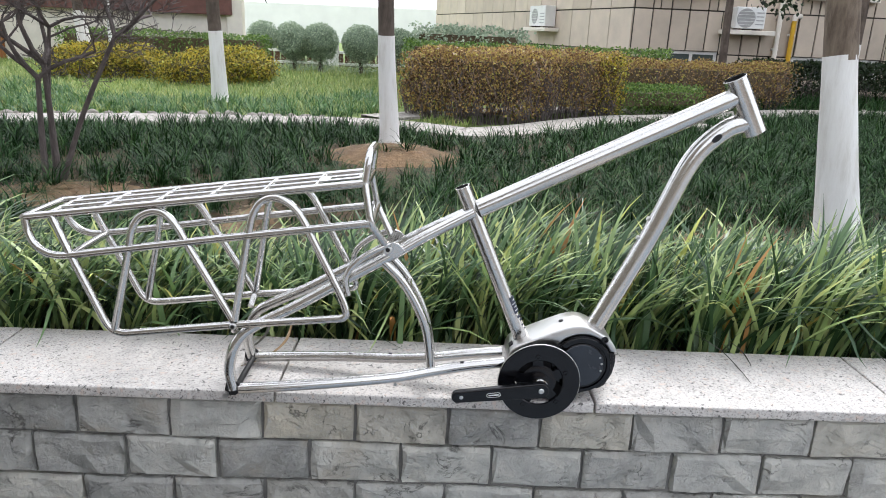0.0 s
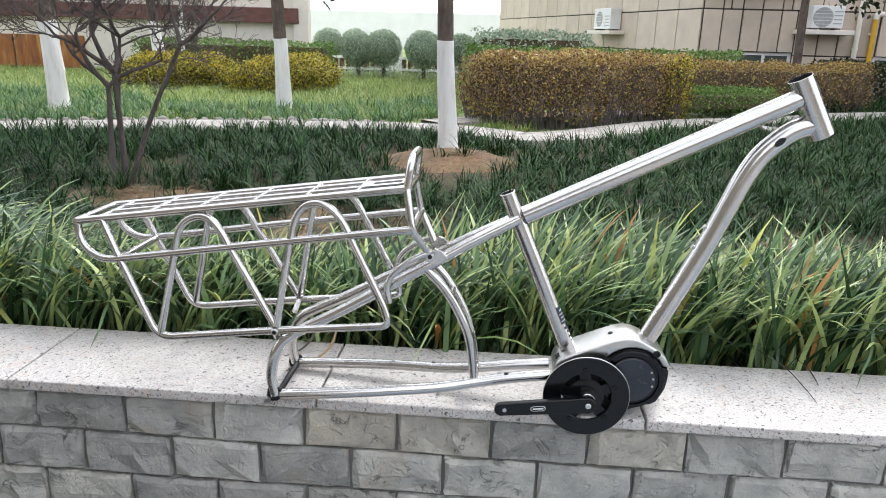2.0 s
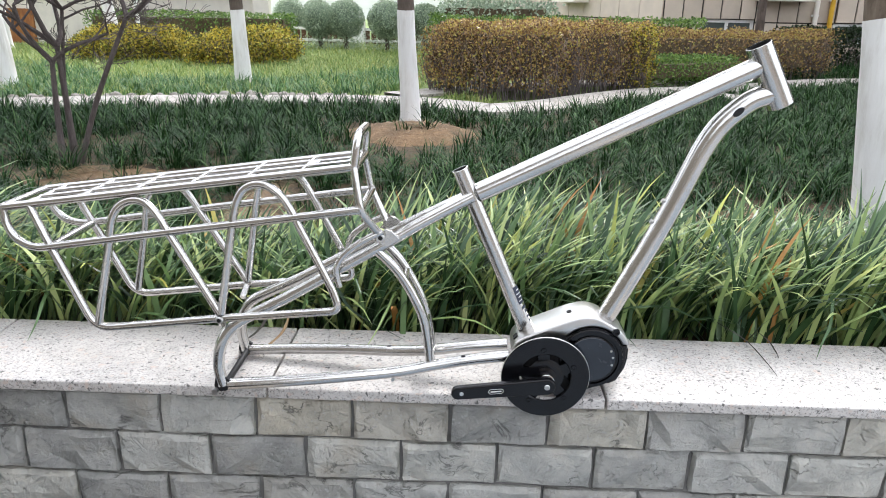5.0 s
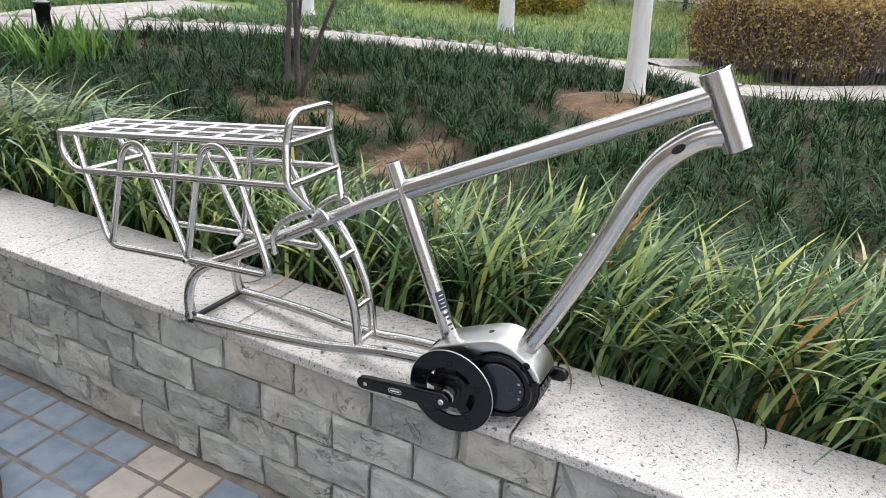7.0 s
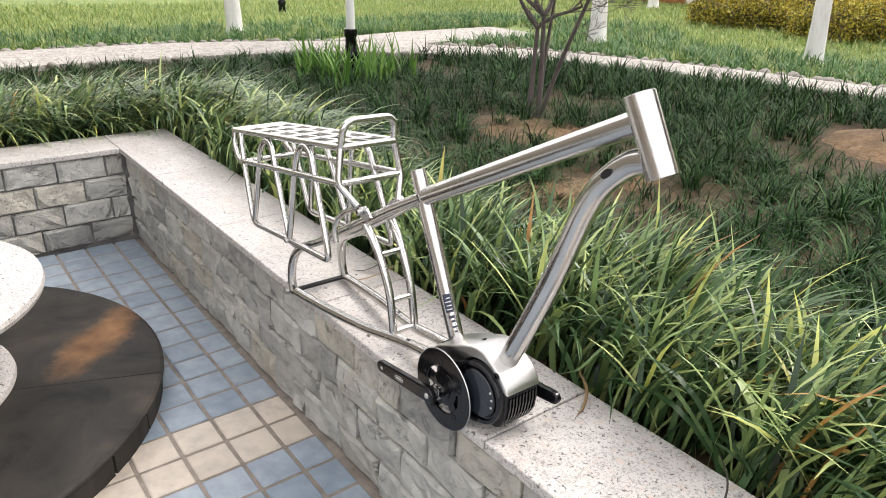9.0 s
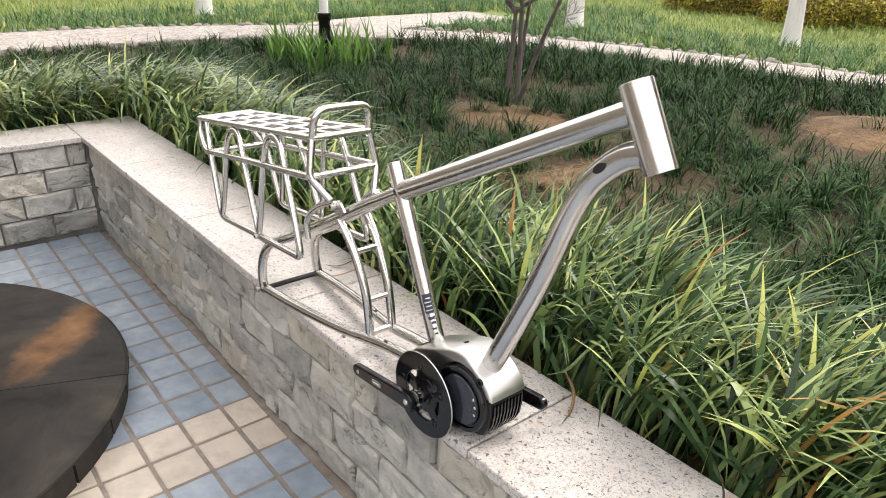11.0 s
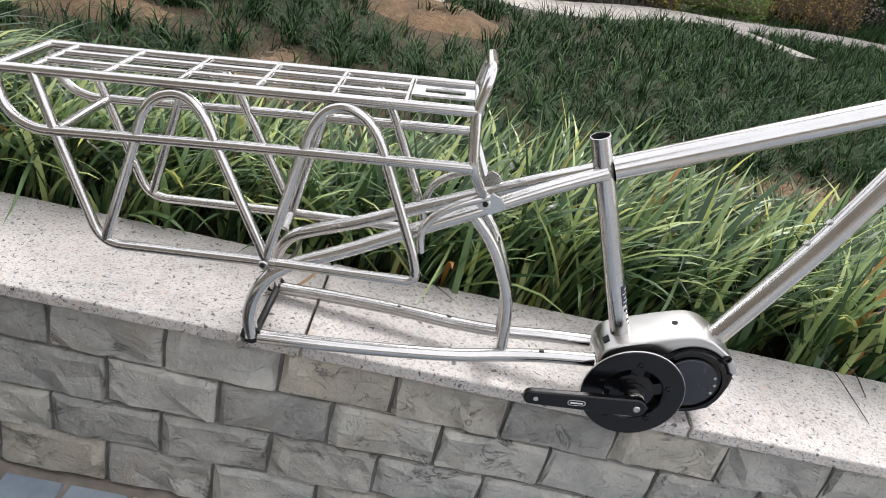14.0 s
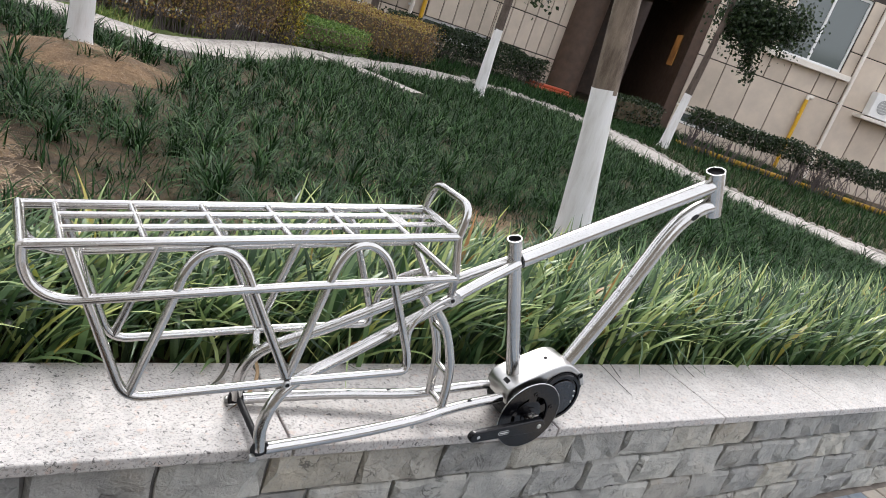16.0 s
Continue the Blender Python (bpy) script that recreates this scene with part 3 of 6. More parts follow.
def build_coping():
    cope = root("coping", "speckled pale granite coping slabs on the wall", "coping", "", "structure")
    step = 0.717
    long_slab = slab_mesh(step, 0.30)
    x = 0.132 - step * 3
    first = slab_mesh(x - (SIDE_X - 0.30), 0.30)
    jobs = [(first, Matrix.Translation((SIDE_X - 0.30, 0, 0)))]
    while x < 7.0:
        jobs.append((long_slab, Matrix.Translation((x, 0, 0))))
        x += step
    for k in range(6):
        jobs.append((long_slab, Matrix.Translation((SIDE_X, -0.001 - step * (k + 1), 0)) @ Matrix.Rotation(radians(90), 4, 'Z')))
    for me, m in jobs:
        ob = new("coping_slab", me)
        ob.parent = cope
        ob.matrix_basis = m


def tile_mesh(name, mat, w, d):
    bm = box_bm(-w / 2, w / 2, -d / 2, d / 2, -0.012, 0.0, 0.003, 1)
    bmesh.ops.delete(bm, geom=[f for f in bm.faces if f.normal.z < -0.9], context='FACES')
    me = bpy.data.meshes.new(name)
    bm.to_mesh(me)
    bm.free()
    me.materials.append(mat)
    return me


def build_paving():
    bm = box_bm(SIDE_X + 0.028, 40, -40, 0.029, -0.13, COURT_Z - 0.004)
    pave = tagged(part("paving", bm, GROUT, None, "courtyard paving of small blue and beige tiles"), kind="structure", category="paving")
    p = 0.127
    blue, beige = tile_mesh("paving_tile", TILE_BLUE, 0.116, 0.116), tile_mesh("paving_tile", TILE_BEIGE, 0.116, 0.116)
    blue_b, beige_b = tile_mesh("paving_tile", TILE_BLUE, 0.116, 0.091), tile_mesh("paving_tile", TILE_BEIGE, 0.116, 0.091)
    rnd = random.Random(4)
    far = {True: ([], []), False: ([], [])}

    def is_beige(i):
        return i >= 0 and i % 12 in (0, 1)
    for i in range(-13, 60):
        x = -0.876 + p * (i + 0.5)
        if x - 0.06 < SIDE_X:
            continue
        for j in range(-1, 34):
            y = -0.0495 if j < 0 else -0.102 - p * (j + 0.5)
            z = COURT_Z + rnd.uniform(-0.0015, 0.0015)
            near = (x < 0.6 and y > -0.85) or (1.2 < x < 4.6 and y > -0.36)
            if math.hypot(x + 1.40, y + 1.08) < 0.74:
                continue
            if near:
                me = (beige_b if j < 0 else beige) if is_beige(i) else (blue_b if j < 0 else blue)
                ob = new("paving_tile", me)
                ob.parent = pave
                ob.matrix_basis = Matrix.Translation((x, y, z)) @ Matrix.Rotation(rnd.uniform(-0.012, 0.012), 4, 'Z')
            else:
                h = 0.058
                d = 0.036 if j < 0 else h
                far_v, far_f = far[is_beige(i)]
                s = len(far_v)
                far_v += [(x - h, y - d, z), (x + h, y - d, z), (x + h, y + d, z), (x - h, y + d, z)]
                far_f.append((s, s + 1, s + 2, s + 3))
    for sort, mat in ((True, TILE_BEIGE), (False, TILE_BLUE)):
        tagged(mesh_object("far_tiles", *far[sort], mat, pave), kind="stuff")


# ---- the bicycle frame ----
MID = 0.061


def build_bicycle():
    bike = root("cargo_bike_frame", "bare brushed steel cargo bicycle frame with rear rack and motor", "bicycle frame", at=(0, MID, COPE_Z + COPE_T))
    shift = Matrix.Translation((0, -MID, -COPE_Z - COPE_T))

    def own(ob, parent=bike):
        """Keeps the place of a piece that was built in world metres."""
        ob.matrix_basis = shift @ ob.matrix_basis if parent is bike else ob.matrix_basis
        return ob

    def both(name, pts, radius, mat, label="", sides=14):
        for s in (1, -1):
            q = [Vector((v[0], v[1] if s > 0 else 2 * MID - v[1], v[2])) for v in map(Vector, pts)]
            own(tube(name, q, radius, mat, bike, label, sides))

    # main triangle
    ht_a, ht_b = Vector((0.413, MID, 0.9925)), Vector((0.3545, MID, 1.1015))
    head = own(pipe("head_tube", ht_a, ht_b, 0.0238, 0.0216, STEEL, bike, "", 40))
    top = own(tube("top_tube", [(-0.150, MID, 0.8075), (0.10, MID, 0.9325), (0.366, MID, 1.0655)], 0.0195, STEEL, bike, "", 28))
    dt = smooth_line([(0.392, MID, 1.0135), (0.360, MID, 1.0015), (0.331, MID, 0.9795), (0.303, MID, 0.949), (0.279, MID, 0.905),
                      (0.254, MID, 0.841), (0.222, MID, 0.7595), (0.180, MID, 0.666), (0.122, MID, 0.543)], 8)
    down = own(tube("down_tube", dt, 0.0205, STEEL, bike, "", 28))
    slot = lathe([(0.0, 0.0), (0.0062, 0.0), (0.0062, 0.0015), (0.0, 0.0015)], 16, Matrix.Diagonal((1.9, 1, 1, 1)))
    bmesh.ops.transform(slot, matrix=Matrix.Translation((0.329, MID - 0.0206, 0.981)) @ Matrix.Rotation(radians(-42), 4, 'Y') @ Matrix.Rotation(radians(90), 4, 'X'), verts=slot.verts)
    part("cable_port", slot, HOLLOW, down, "oval cable port, its shade a black disc")
    for s in (0.30, 0.42):
        q = dt[int(len(dt) * (0.55 + s * 0.5))]
        boss = lathe([(0.0, 0.0), (0.0045, 0.0), (0.0045, 0.004), (0.0025, 0.004), (0.0, 0.004)], 12, Matrix.Translation(q + Vector((-0.0185, 0, 0.0088))) @ Matrix.Rotation(radians(-65), 4, 'Y'))
        part("bottle_boss", boss, STEEL_SOFT, down, "small threaded boss")
    st_a, st_b = Vector((-0.026, MID, 0.486)), Vector((-0.1875, MID, 0.855))
    seat = own(pipe("seat_tube", st_a, st_b, 0.0168, 0.0148, STEEL, bike, "", 32))
    axis = (st_b - st_a).normalized()
    # printed sticker: dark bars wrapped round the front of the tube
    side = Vector((0, -1, 0))
    fore = axis.cross(side).normalized()
    if fore.x < 0:
        fore = -fore
    for z0, z1, a0, a1, ink in ((0.094, 0.134, 6, 66, 1), (0.100, 0.1016, 14, 58, 2), (0.108, 0.1098, 14, 50, 2), (0.116, 0.1178, 14, 58, 2), (0.124, 0.1262, 14, 44, 2),
                                (0.081, 0.087, 10, 56, 1), (0.072, 0.077, 10, 40, 1), (0.060, 0.064, 12, 44, 1), (0.050, 0.0535, 12, 34, 1)):
        v, f = [], []
        n = 8
        for i in range(n + 1):
            a = radians(a0 + (a1 - a0) * i / n)
            for d in (z0, z1):
                v.append(st_a + axis * d + (fore * math.cos(a) + side * math.sin(a)) * (0.0169 + 0.0002 * ink))
        f = [(2 * i, 2 * i + 2, 2 * i + 3, 2 * i + 1) for i in range(n)]
        mesh_object("sticker", v, f, DECAL if ink == 2 else INK, seat, "printed sticker with pale and dark bars")
    # black plugs just inside the open tube ends paint their shade
    for host, q, ax, r in ((seat, st_b, axis, 0.0150), (head, ht_b, (ht_b - ht_a).normalized(), 0.0214), (head, ht_a, (ht_a - ht_b).normalized(), 0.0214)):
        m = Matrix.Translation(q - ax * 0.012) @ ax.to_track_quat('Z', 'X').to_matrix().to_4x4()
        part("bore", lathe([(0.0, 0.0), (r, 0.0), (r, 0.010), (r - 0.0006, 0.010), (r - 0.0006, 0.001), (0.0, 0.001)], 28, m), HOLLOW, host, "black plug for the shade inside the tube")
    # stays
    both("seat_stay", smooth_line([(-0.160, 0.050, 0.803), (-0.254, 0.040, 0.752), (-0.336, 0.029, 0.704), (-0.436, 0.019, 0.647), (-0.530, 0.010, 0.5925),
                                   (-0.600, 0.002, 0.5560), (-0.644, -0.007, 0.5285), (-0.667, -0.014, 0.493), (-0.6755, -0.018, 0.447), (-0.668, -0.020, 0.402)], 6), 0.0118, STEEL, "", 16)
    both("chainstay", smooth_line([(-0.657, -0.018, 0.4025), (-0.55, -0.013, 0.4105), (-0.44, -0.004, 0.4185), (-0.32, 0.012, 0.4265), (-0.24, 0.024, 0.438),
                                   (-0.16, 0.029, 0.4525), (-0.075, 0.032, 0.4635)], 6), 0.0120, STEEL, "", 16)
    both("strut", smooth_line([(-0.350, 0.026, 0.693), (-0.311, 0.028, 0.652), (-0.279, 0.030, 0.600), (-0.253, 0.031, 0.536), (-0.2385, 0.031, 0.443)], 8), 0.0100, STEEL, "", 16)
    for x, z in ((-0.295, 0.629), (-0.2505, 0.527), (-0.239, 0.450)):
        own(tube("cross_brace", [(x, 0.034, z), (x, 2 * MID - 0.034, z)], 0.0072, STEEL, bike))
    both("guide_tube", rounded([(-0.335, 0.004, 0.7385), (-0.375, -0.004, 0.7215), (-0.412, -0.010, 0.6935), (-0.4275, -0.013, 0.665), (-0.4195, -0.014, 0.628)], 0.02), 0.0068, STEEL)
    for s in (1, -1):
        y = 0.014 if s > 0 else 2 * MID - 0.014
        bm = prism([(-0.352, 0.715), (-0.330, 0.742), (-0.318, 0.738), (-0.302, 0.722), (-0.325, 0.705)], y - 0.003, y + 0.003, 0.001)
        own(part("gusset", bm, STEEL, bike))
        yb = -0.022 if s > 0 else 2 * MID + 0.022
        bm = prism([(-0.682, 0.4235), (-0.668, 0.427), (-0.654, 0.4165), (-0.652, 0.397), (-0.664, 0.3895), (-0.682, 0.389), (-0.686, 0.402)], yb - 0.0035, yb + 0.0035, 0.001)
        drop = own(part("dropout", bm, BLACK_SOFT, bike, "black dropout plate"))
        bm = lathe([(0.0, -0.006), (0.0055, -0.006), (0.0065, -0.002), (0.0065, 0.006), (0.0, 0.006)], 16, Matrix.Translation((-0.683, -0.03 if s > 0 else 2 * MID + 0.03, 0.3925)) @ Matrix.Rotation(radians(90), 4, 'X'))
        part("axle_nut", bm, STEEL_SOFT, drop, "small steel nut")
    own(tube("axle_spacer", [(-0.664, -0.018, 0.402), (-0.664, 2 * MID + 0.018, 0.402)], 0.0068, BLACK_SOFT, bike, "black transport spacer bar"))
    for x, y, z in ((-0.43, 0.122, 0.4295), (-0.335, 0.112, 0.437), (-0.50, 0.132, 0.424), (-0.17, 0.026, 0.4635), (-0.135, 0.092, 0.466)):
        own(part("cable_clip", box_bm(x - 0.0045, x + 0.0045, y - 0.003, y + 0.003, z - 0.0025, z + 0.0012, 0.0008), BLACK_SOFT, bike, "tiny black cable clip"))
    bm = lathe([(0.0, 0), (0.004, 0), (0.004, 0.005), (0.0, 0.005)], 10, Matrix.Translation((-0.317, 0.012, 0.411)) @ Matrix.Rotation(radians(90), 4, 'X'))
    own(part("stay_bolt", bm, STEEL_SOFT, bike))

    # motor, in its alloy cradle
    cx, cz, r = 0.094, 0.4725, 0.0700
    arc = [(cx + r * math.cos(radians(a)), cz + r * math.sin(radians(a))) for a in range(27, 139, 4)]
    outer = [(-0.062, 0.452), (-0.069, 0.470), (-0.067, 0.493), (-0.050, 0.511), (0.0, 0.535), (0.040, 0.5525), (0.062, 0.5605), (0.082, 0.564), (0.103, 0.561), (0.124, 0.5505),
             (0.151, 0.534), (0.166, 0.516), (0.1715, 0.5025)]
    outer = [(q.x, q.z) for q in smooth_line([(x, 0, z) for x, z in outer], 4)]
    cradle = own(part("motor_cradle", prism(outer + arc + [(0.018, 0.487), (-0.02, 0.458)], 0.017, 0.105, 0.0045, 3), STEEL_SOFT, bike, "cast alloy motor cradle", True))
    bore = lathe([(0.0, 0), (0.0055, 0), (0.0055, 0.0012), (0.0, 0.0012)], 18)
    bmesh.ops.transform(bore, matrix=Matrix.Translation((0.049, 0.062, 0.5562)) @ Matrix.Rotation(radians(-21), 4, 'Y'), verts=bore.verts)
    part("cable_hole", bore, HOLLOW, cradle, "round cable hole, its shade a black disc")
    bore = box_bm(-0.0055, 0.0055, -0.0085, 0.0085, 0, 0.003, 0.0005)
    bmesh.ops.transform(bore, matrix=Matrix.Translation((-0.0605, 0.047, 0.5015)) @ Matrix.Rotation(radians(-50), 4, 'Y'), verts=bore.verts)
    part("cable_hole", bore, HOLLOW, cradle, "square cable hole, its shade a black block")
    bm = lathe([(0.0, -0.002), (0.0062, -0.002), (0.0075, 0.0), (0.0075, 0.0025), (0.004, 0.0025), (0.0035, 0.0), (0.0, 0.0)], 20, disc_m(0.1410, 0.0165, 0.5335))
    part("motor_bolt", bm, BLACK, cradle, "black motor bolt", True)
    hull = []
    for a in range(-75, 112, 8):
        hull.append((cx + 0.068 * math.cos(radians(a)), cz + 0.068 * math.sin(radians(a))))
    hull += [(0.03, 0.511), (-0.02, 0.488), (-0.048, 0.463), (-0.052, 0.430), (-0.035, 0.402), (-0.005, 0.3885), (0.05, 0.3865), (0.085, 0.395)]
    motor = own(part("motor", prism(hull, 0.016, 0.109, 0.004, 2), BLACK_SOFT, bike, "black mid-drive motor"))
    bm = lathe([(0.0, 0.0045), (0.048, 0.0045), (0.0515, 0.003), (0.0525, 0.0), (0.056, 0.0), (0.0575, 0.004), (0.0645, 0.004), (0.0665, 0.0), (0.0665, -0.004), (0.0, -0.004)], 56, disc_m(cx, 0.0145, cz))
    part("motor_rim", bm, BLACK, motor, "black ribbed motor rim", True)
    bm = lathe([(0.0, 0.0), (0.0485, 0.0), (0.0495, -0.0015), (0.0495, -0.003), (0.0, -0.003)], 56, disc_m(cx, 0.0092, cz))
    part("motor_cover", bm, COVER, motor, "smoked grey round cover", True)
    for a in (8, -14, 28):
        bm = lathe([(0.0, 0.002), (0.0022, 0.0015), (0.0028, 0.0), (0.0, 0.0)], 10, disc_m(cx + 0.0445 * math.cos(radians(a)), 0.0092, cz + 0.0445 * math.sin(radians(a))))
        part("cover_screw", bm, STEEL_SOFT, motor, "tiny steel screw")
    bm = prism([(0.10, 0.412), (0.138, 0.412), (0.152, 0.420), (0.163, 0.442), (0.1675, 0.472), (0.167, 0.5005), (0.10, 0.5005)], 0.020, 0.104, 0.003)
    part("motor_nose", bm, BLACK_SOFT, motor, "black finned motor front")
    for k in range(9):
        y = 0.0265 + 0.0085 * k
        fin = [(0.145, 0.432), (0.160, 0.432), (0.1680, 0.448), (0.1718, 0.472), (0.1715, 0.492), (0.145, 0.492)]
        part("cooling_fin", prism(fin, y, y + 0.004), BLACK, motor)
    # chainring and cranks
    rz, ry = 0.4355, -0.003
    ring = own(part("chainring", lathe([(0.0545, -0.0022), (0.0885, -0.0022), (0.0912, 0.0), (0.0912, 0.0012), (0.0885, 0.0032), (0.0545, 0.0032), (0.0525, 0.001), (0.0545, -0.0022)], 96, disc_m(0, ry, rz)), BLACK, bike, "black chainring with guard", True))
    # thin steel strip laid on as the highlight of the black bevel
    edge = lathe([(0.0903, 0.0022), (0.0913, 0.0013), (0.0916, 0.0004), (0.0910, 0.0018), (0.0903, 0.0022)], 96, disc_m(0, ry, rz))
    part("ring_edge", edge, STEEL_SOFT, ring, "bright strip for the highlight along the guard edge", True)
    teeth = bmesh.new()
    n = 44
    vs = []
    for i in range(n * 2):
        rr = 0.0875 if i % 2 else 0.083
        vs.append((rr * math.cos(math.pi * i / n), rr * math.sin(math.pi * i / n)))
    lo = [teeth.verts.new((x, ry + 0.0065, rz + z)) for x, z in vs]
    hi = [teeth.verts.new((x, ry + 0.0045, rz + z)) for x, z in vs]
    li = [teeth.verts.new((x * 0.68, ry + 0.0065, rz + z * 0.68)) for x, z in vs]
    for i in range(len(vs)):
        j = (i + 1) % len(vs)
        teeth.faces.new((lo[i], lo[j], hi[j], hi[i]))
        teeth.faces.new((li[i], li[j], lo[j], lo[i]))
    part("ring_teeth", teeth, BLACK, ring, "black chainring teeth")
    for k in range(5):
        a = radians(96 + 72 * k)
        d = Vector((math.cos(a), 0, math.sin(a)))
        w = Vector((-math.sin(a), 0, math.cos(a)))
        o = Vector((0, ry + 0.002, rz))
        v = [o + d * 0.014 + w * 0.012, o + d * 0.06 + w * 0.0115, o + d * 0.06 - w * 0.0115, o + d * 0.014 - w * 0.012]
        v += [q + Vector((0, 0.0055, 0)) for q in v]
        f = [(0, 1, 2, 3), (7, 6, 5, 4), (0, 4, 5, 1), (1, 5, 6, 2), (2, 6, 7, 3), (3, 7, 4, 0)]
        mesh_object("spider_arm", v, f, BLACK, ring)
        q = o + d * 0.062
        part("ring_bolt", lathe([(0.0, 0.002), (0.0028, 0.002), (0.003, 0.0035), (0.0052, 0.0035), (0.006, 0.002), (0.006, -0.002), (0.0, -0.002)], 14, disc_m(q.x, ry - 0.002, q.z)), BLACK, ring, "chainring bolt", True)
    web = lathe([(0.018, 0.004), (0.030, 0.0035), (0.0385, 0.0015), (0.0395, 0.0), (0.0385, -0.003), (0.018, -0.003), (0.018, 0.004)], 40, disc_m(0, ry + 0.004, rz))
    part("spider_web", web, BLACK, ring, "glossy black dished middle of the spider", True)
    own(part("axle", lathe([(0.0, 0.036), (0.0150, 0.036), (0.0165, 0.034), (0.0165, 0.030), (0.0145, 0.029), (0.0145, 0.026), (0.0170, 0.025), (0.0170, 0.020), (0.0145, 0.019), (0.0145, 0.010), (0.0, 0.010)], 28, disc_m(0, 0.001, rz)), CHROME, bike, "bright ringed crank axle", True))
    own(part("hub", lathe([(0.0, 0.017), (0.0135, 0.017), (0.0155, 0.008), (0.023, 0.006), (0.024, -0.004), (0.0145, -0.006), (0.0145, -0.135), (0.0, -0.135)], 24, disc_m(0, 0.001, rz)), BLACK, bike, "black crank hub", True))

    def crank(s):
        """One crank arm; s = 1 is the chain side, pointing back, s = -1 the other."""
        y0, y1 = (-0.046, -0.031) if s > 0 else (0.1345, 0.1495)
        tip = Vector((-0.1715 * s, 0, -0.0215 * s))
        u = tip.normalized()
        w = Vector((-u.z, 0, u.x))
        pts = []
        for a in range(90, 271, 15):
            pts.append(-u * -0.0 + (u * math.cos(radians(a)) + w * math.sin(radians(a))) * 0.0175)
        for a in range(-90, 91, 15):
            pts.append(tip + u * 0.008 + (u * math.cos(radians(a)) + w * math.sin(radians(a))) * 0.0135)
        arm = own(part("crank_arm", prism([(q.x, rz + q.z) for q in pts], y0, y1, 0.0035, 3), BLACK, bike, "black forged crank arm"))
        y = y0 if s > 0 else y1
        turn = Matrix.Identity(4) if s > 0 else Matrix.Rotation(radians(180), 4, 'X')
        part("axle_bolt", lathe([(0.0, 0.0002), (0.003, 0.0002), (0.0034, 0.0022), (0.0050, 0.0022), (0.0062, 0.0005), (0.0062, -0.002), (0.0, -0.002)], 18, disc_m(0.0, y, rz) @ turn), STEEL_SOFT, arm, "bright axle bolt", True)
        hole = tip
        part("pedal_hole", lathe([(0.0, 0.0006), (0.0040, 0.0006), (0.0044, 0.0), (0.0, 0.0)], 18, disc_m(hole.x, y - 0.0002 * s, rz + hole.z) @ turn), STEEL_SOFT if s > 0 else DECAL, arm, "threaded pedal hole", True)
        if s > 0:
            c = u * 0.103
            for half, h, mat in ((0.0155, 0.0055, DECAL), (0.0142, 0.0044, BLACK), (0.0112, 0.0016, DECAL)):
                o = []
                for a in list(range(-90, 91, 30)):
                    o.append(c + u * (half - h) + (u * math.cos(radians(a)) + w * math.sin(radians(a))) * h)
                for a in list(range(90, 271, 30)):
                    o.append(c - u * (half - h) + (u * math.cos(radians(a)) + w * math.sin(radians(a))) * h)
                dy = {0.0155: 0.0, 0.0142: 0.0002, 0.0112: 0.0004}[half]
                part("print", prism([(q.x, rz + q.z) for q in o], y0 - 0.0003 - dy, y0 + 0.001), mat, arm, "pale printed lozenge")
    crank(1)
    crank(-1)

    # rear rack: x, offset from its own middle, z
    def R(x, s, z):
        up = max(0.0, (z - 0.556) / 0.25)
        if s > 0:                       # the far side leans in a little
            s *= 1 - 0.05 * up
        low = 0.023 * max(0.0, -0.66 - x) * max(0.0, 1 - up)
        return Vector((x, 0.0655 + 0.05 * (-0.659 - x) + 0.035 * (z - 0.556) + s, z - low - 0.02 * max(0.0, s) * up))

    def top_z(x):
        return 0.7655 + (x + 1.0936) * (0.869 - 0.7655) / (1.0936 - 0.384)
    tw, rt = 0.0785, 0.0082
    rack = own(tube("rear_rack", [R(-1.0936, -tw, 0.7655), R(-0.384, -tw * 0.94, 0.869)], rt, STEEL, bike, "welded steel tube luggage rack"))

    def bar(name, pts, r=rt, sides=12):
        tube(name, pts, r, STEEL, rack, "", sides)
    bar("top_rail", [R(-1.0936, tw, 0.7655), R(-0.384, tw * 0.94, 0.869)])
    for i, x in enumerate((-1.0936, -1.044, -0.933, -0.8205, -0.707, -0.5955, -0.488, -0.384)):
        r = rt if i in (0, 7) else 0.0062
        w = tw * (1 - 0.06 * (x + 1.0936) / 0.7096)
        bar("cross_bar", [R(x, -w - (0.006 if i == 0 else 0), top_z(x)), R(x, w + (0.006 if i == 0 else 0), top_z(x))], r)
    for s in (-0.026, 0.026):
        bar("inner_rail", [R(-1.044, s, top_z(-1.044) + 0.001), R(-0.488, s, top_z(-0.488) + 0.001)], 0.0058)
    for s in (-1, 1):
        v = []
        bm = bmesh.new()
        for x0, x1, y0, y1 in ((-0.488, -0.384, 0.012, 0.028),):
            q = [R(x0, s * y0, top_z(x0) + 0.001), R(x1, s * y0, top_z(x1) + 0.001), R(x1, s * y1, top_z(x1) + 0.001), R(x0, s * y1, top_z(x0) + 0.001)]
            lo = [bm.verts.new(p) for p in q]
            hi = [bm.verts.new(p + Vector((0, 0, 0.003))) for p in q]
            bm.faces.new(lo[::-1])
            bm.faces.new(hi)
            for i in range(4):
                bm.faces.new((lo[i], lo[(i + 1) % 4], hi[(i + 1) % 4], hi[i]))
        bmesh.ops.recalc_face_normals(bm, faces=bm.faces)
        part("light_plate", bm, STEEL, rack, "flat slotted steel plate")
    for x0, x1 in ((-0.488, -0.466), (-0.405, -0.384)):
        bm = bmesh.new()
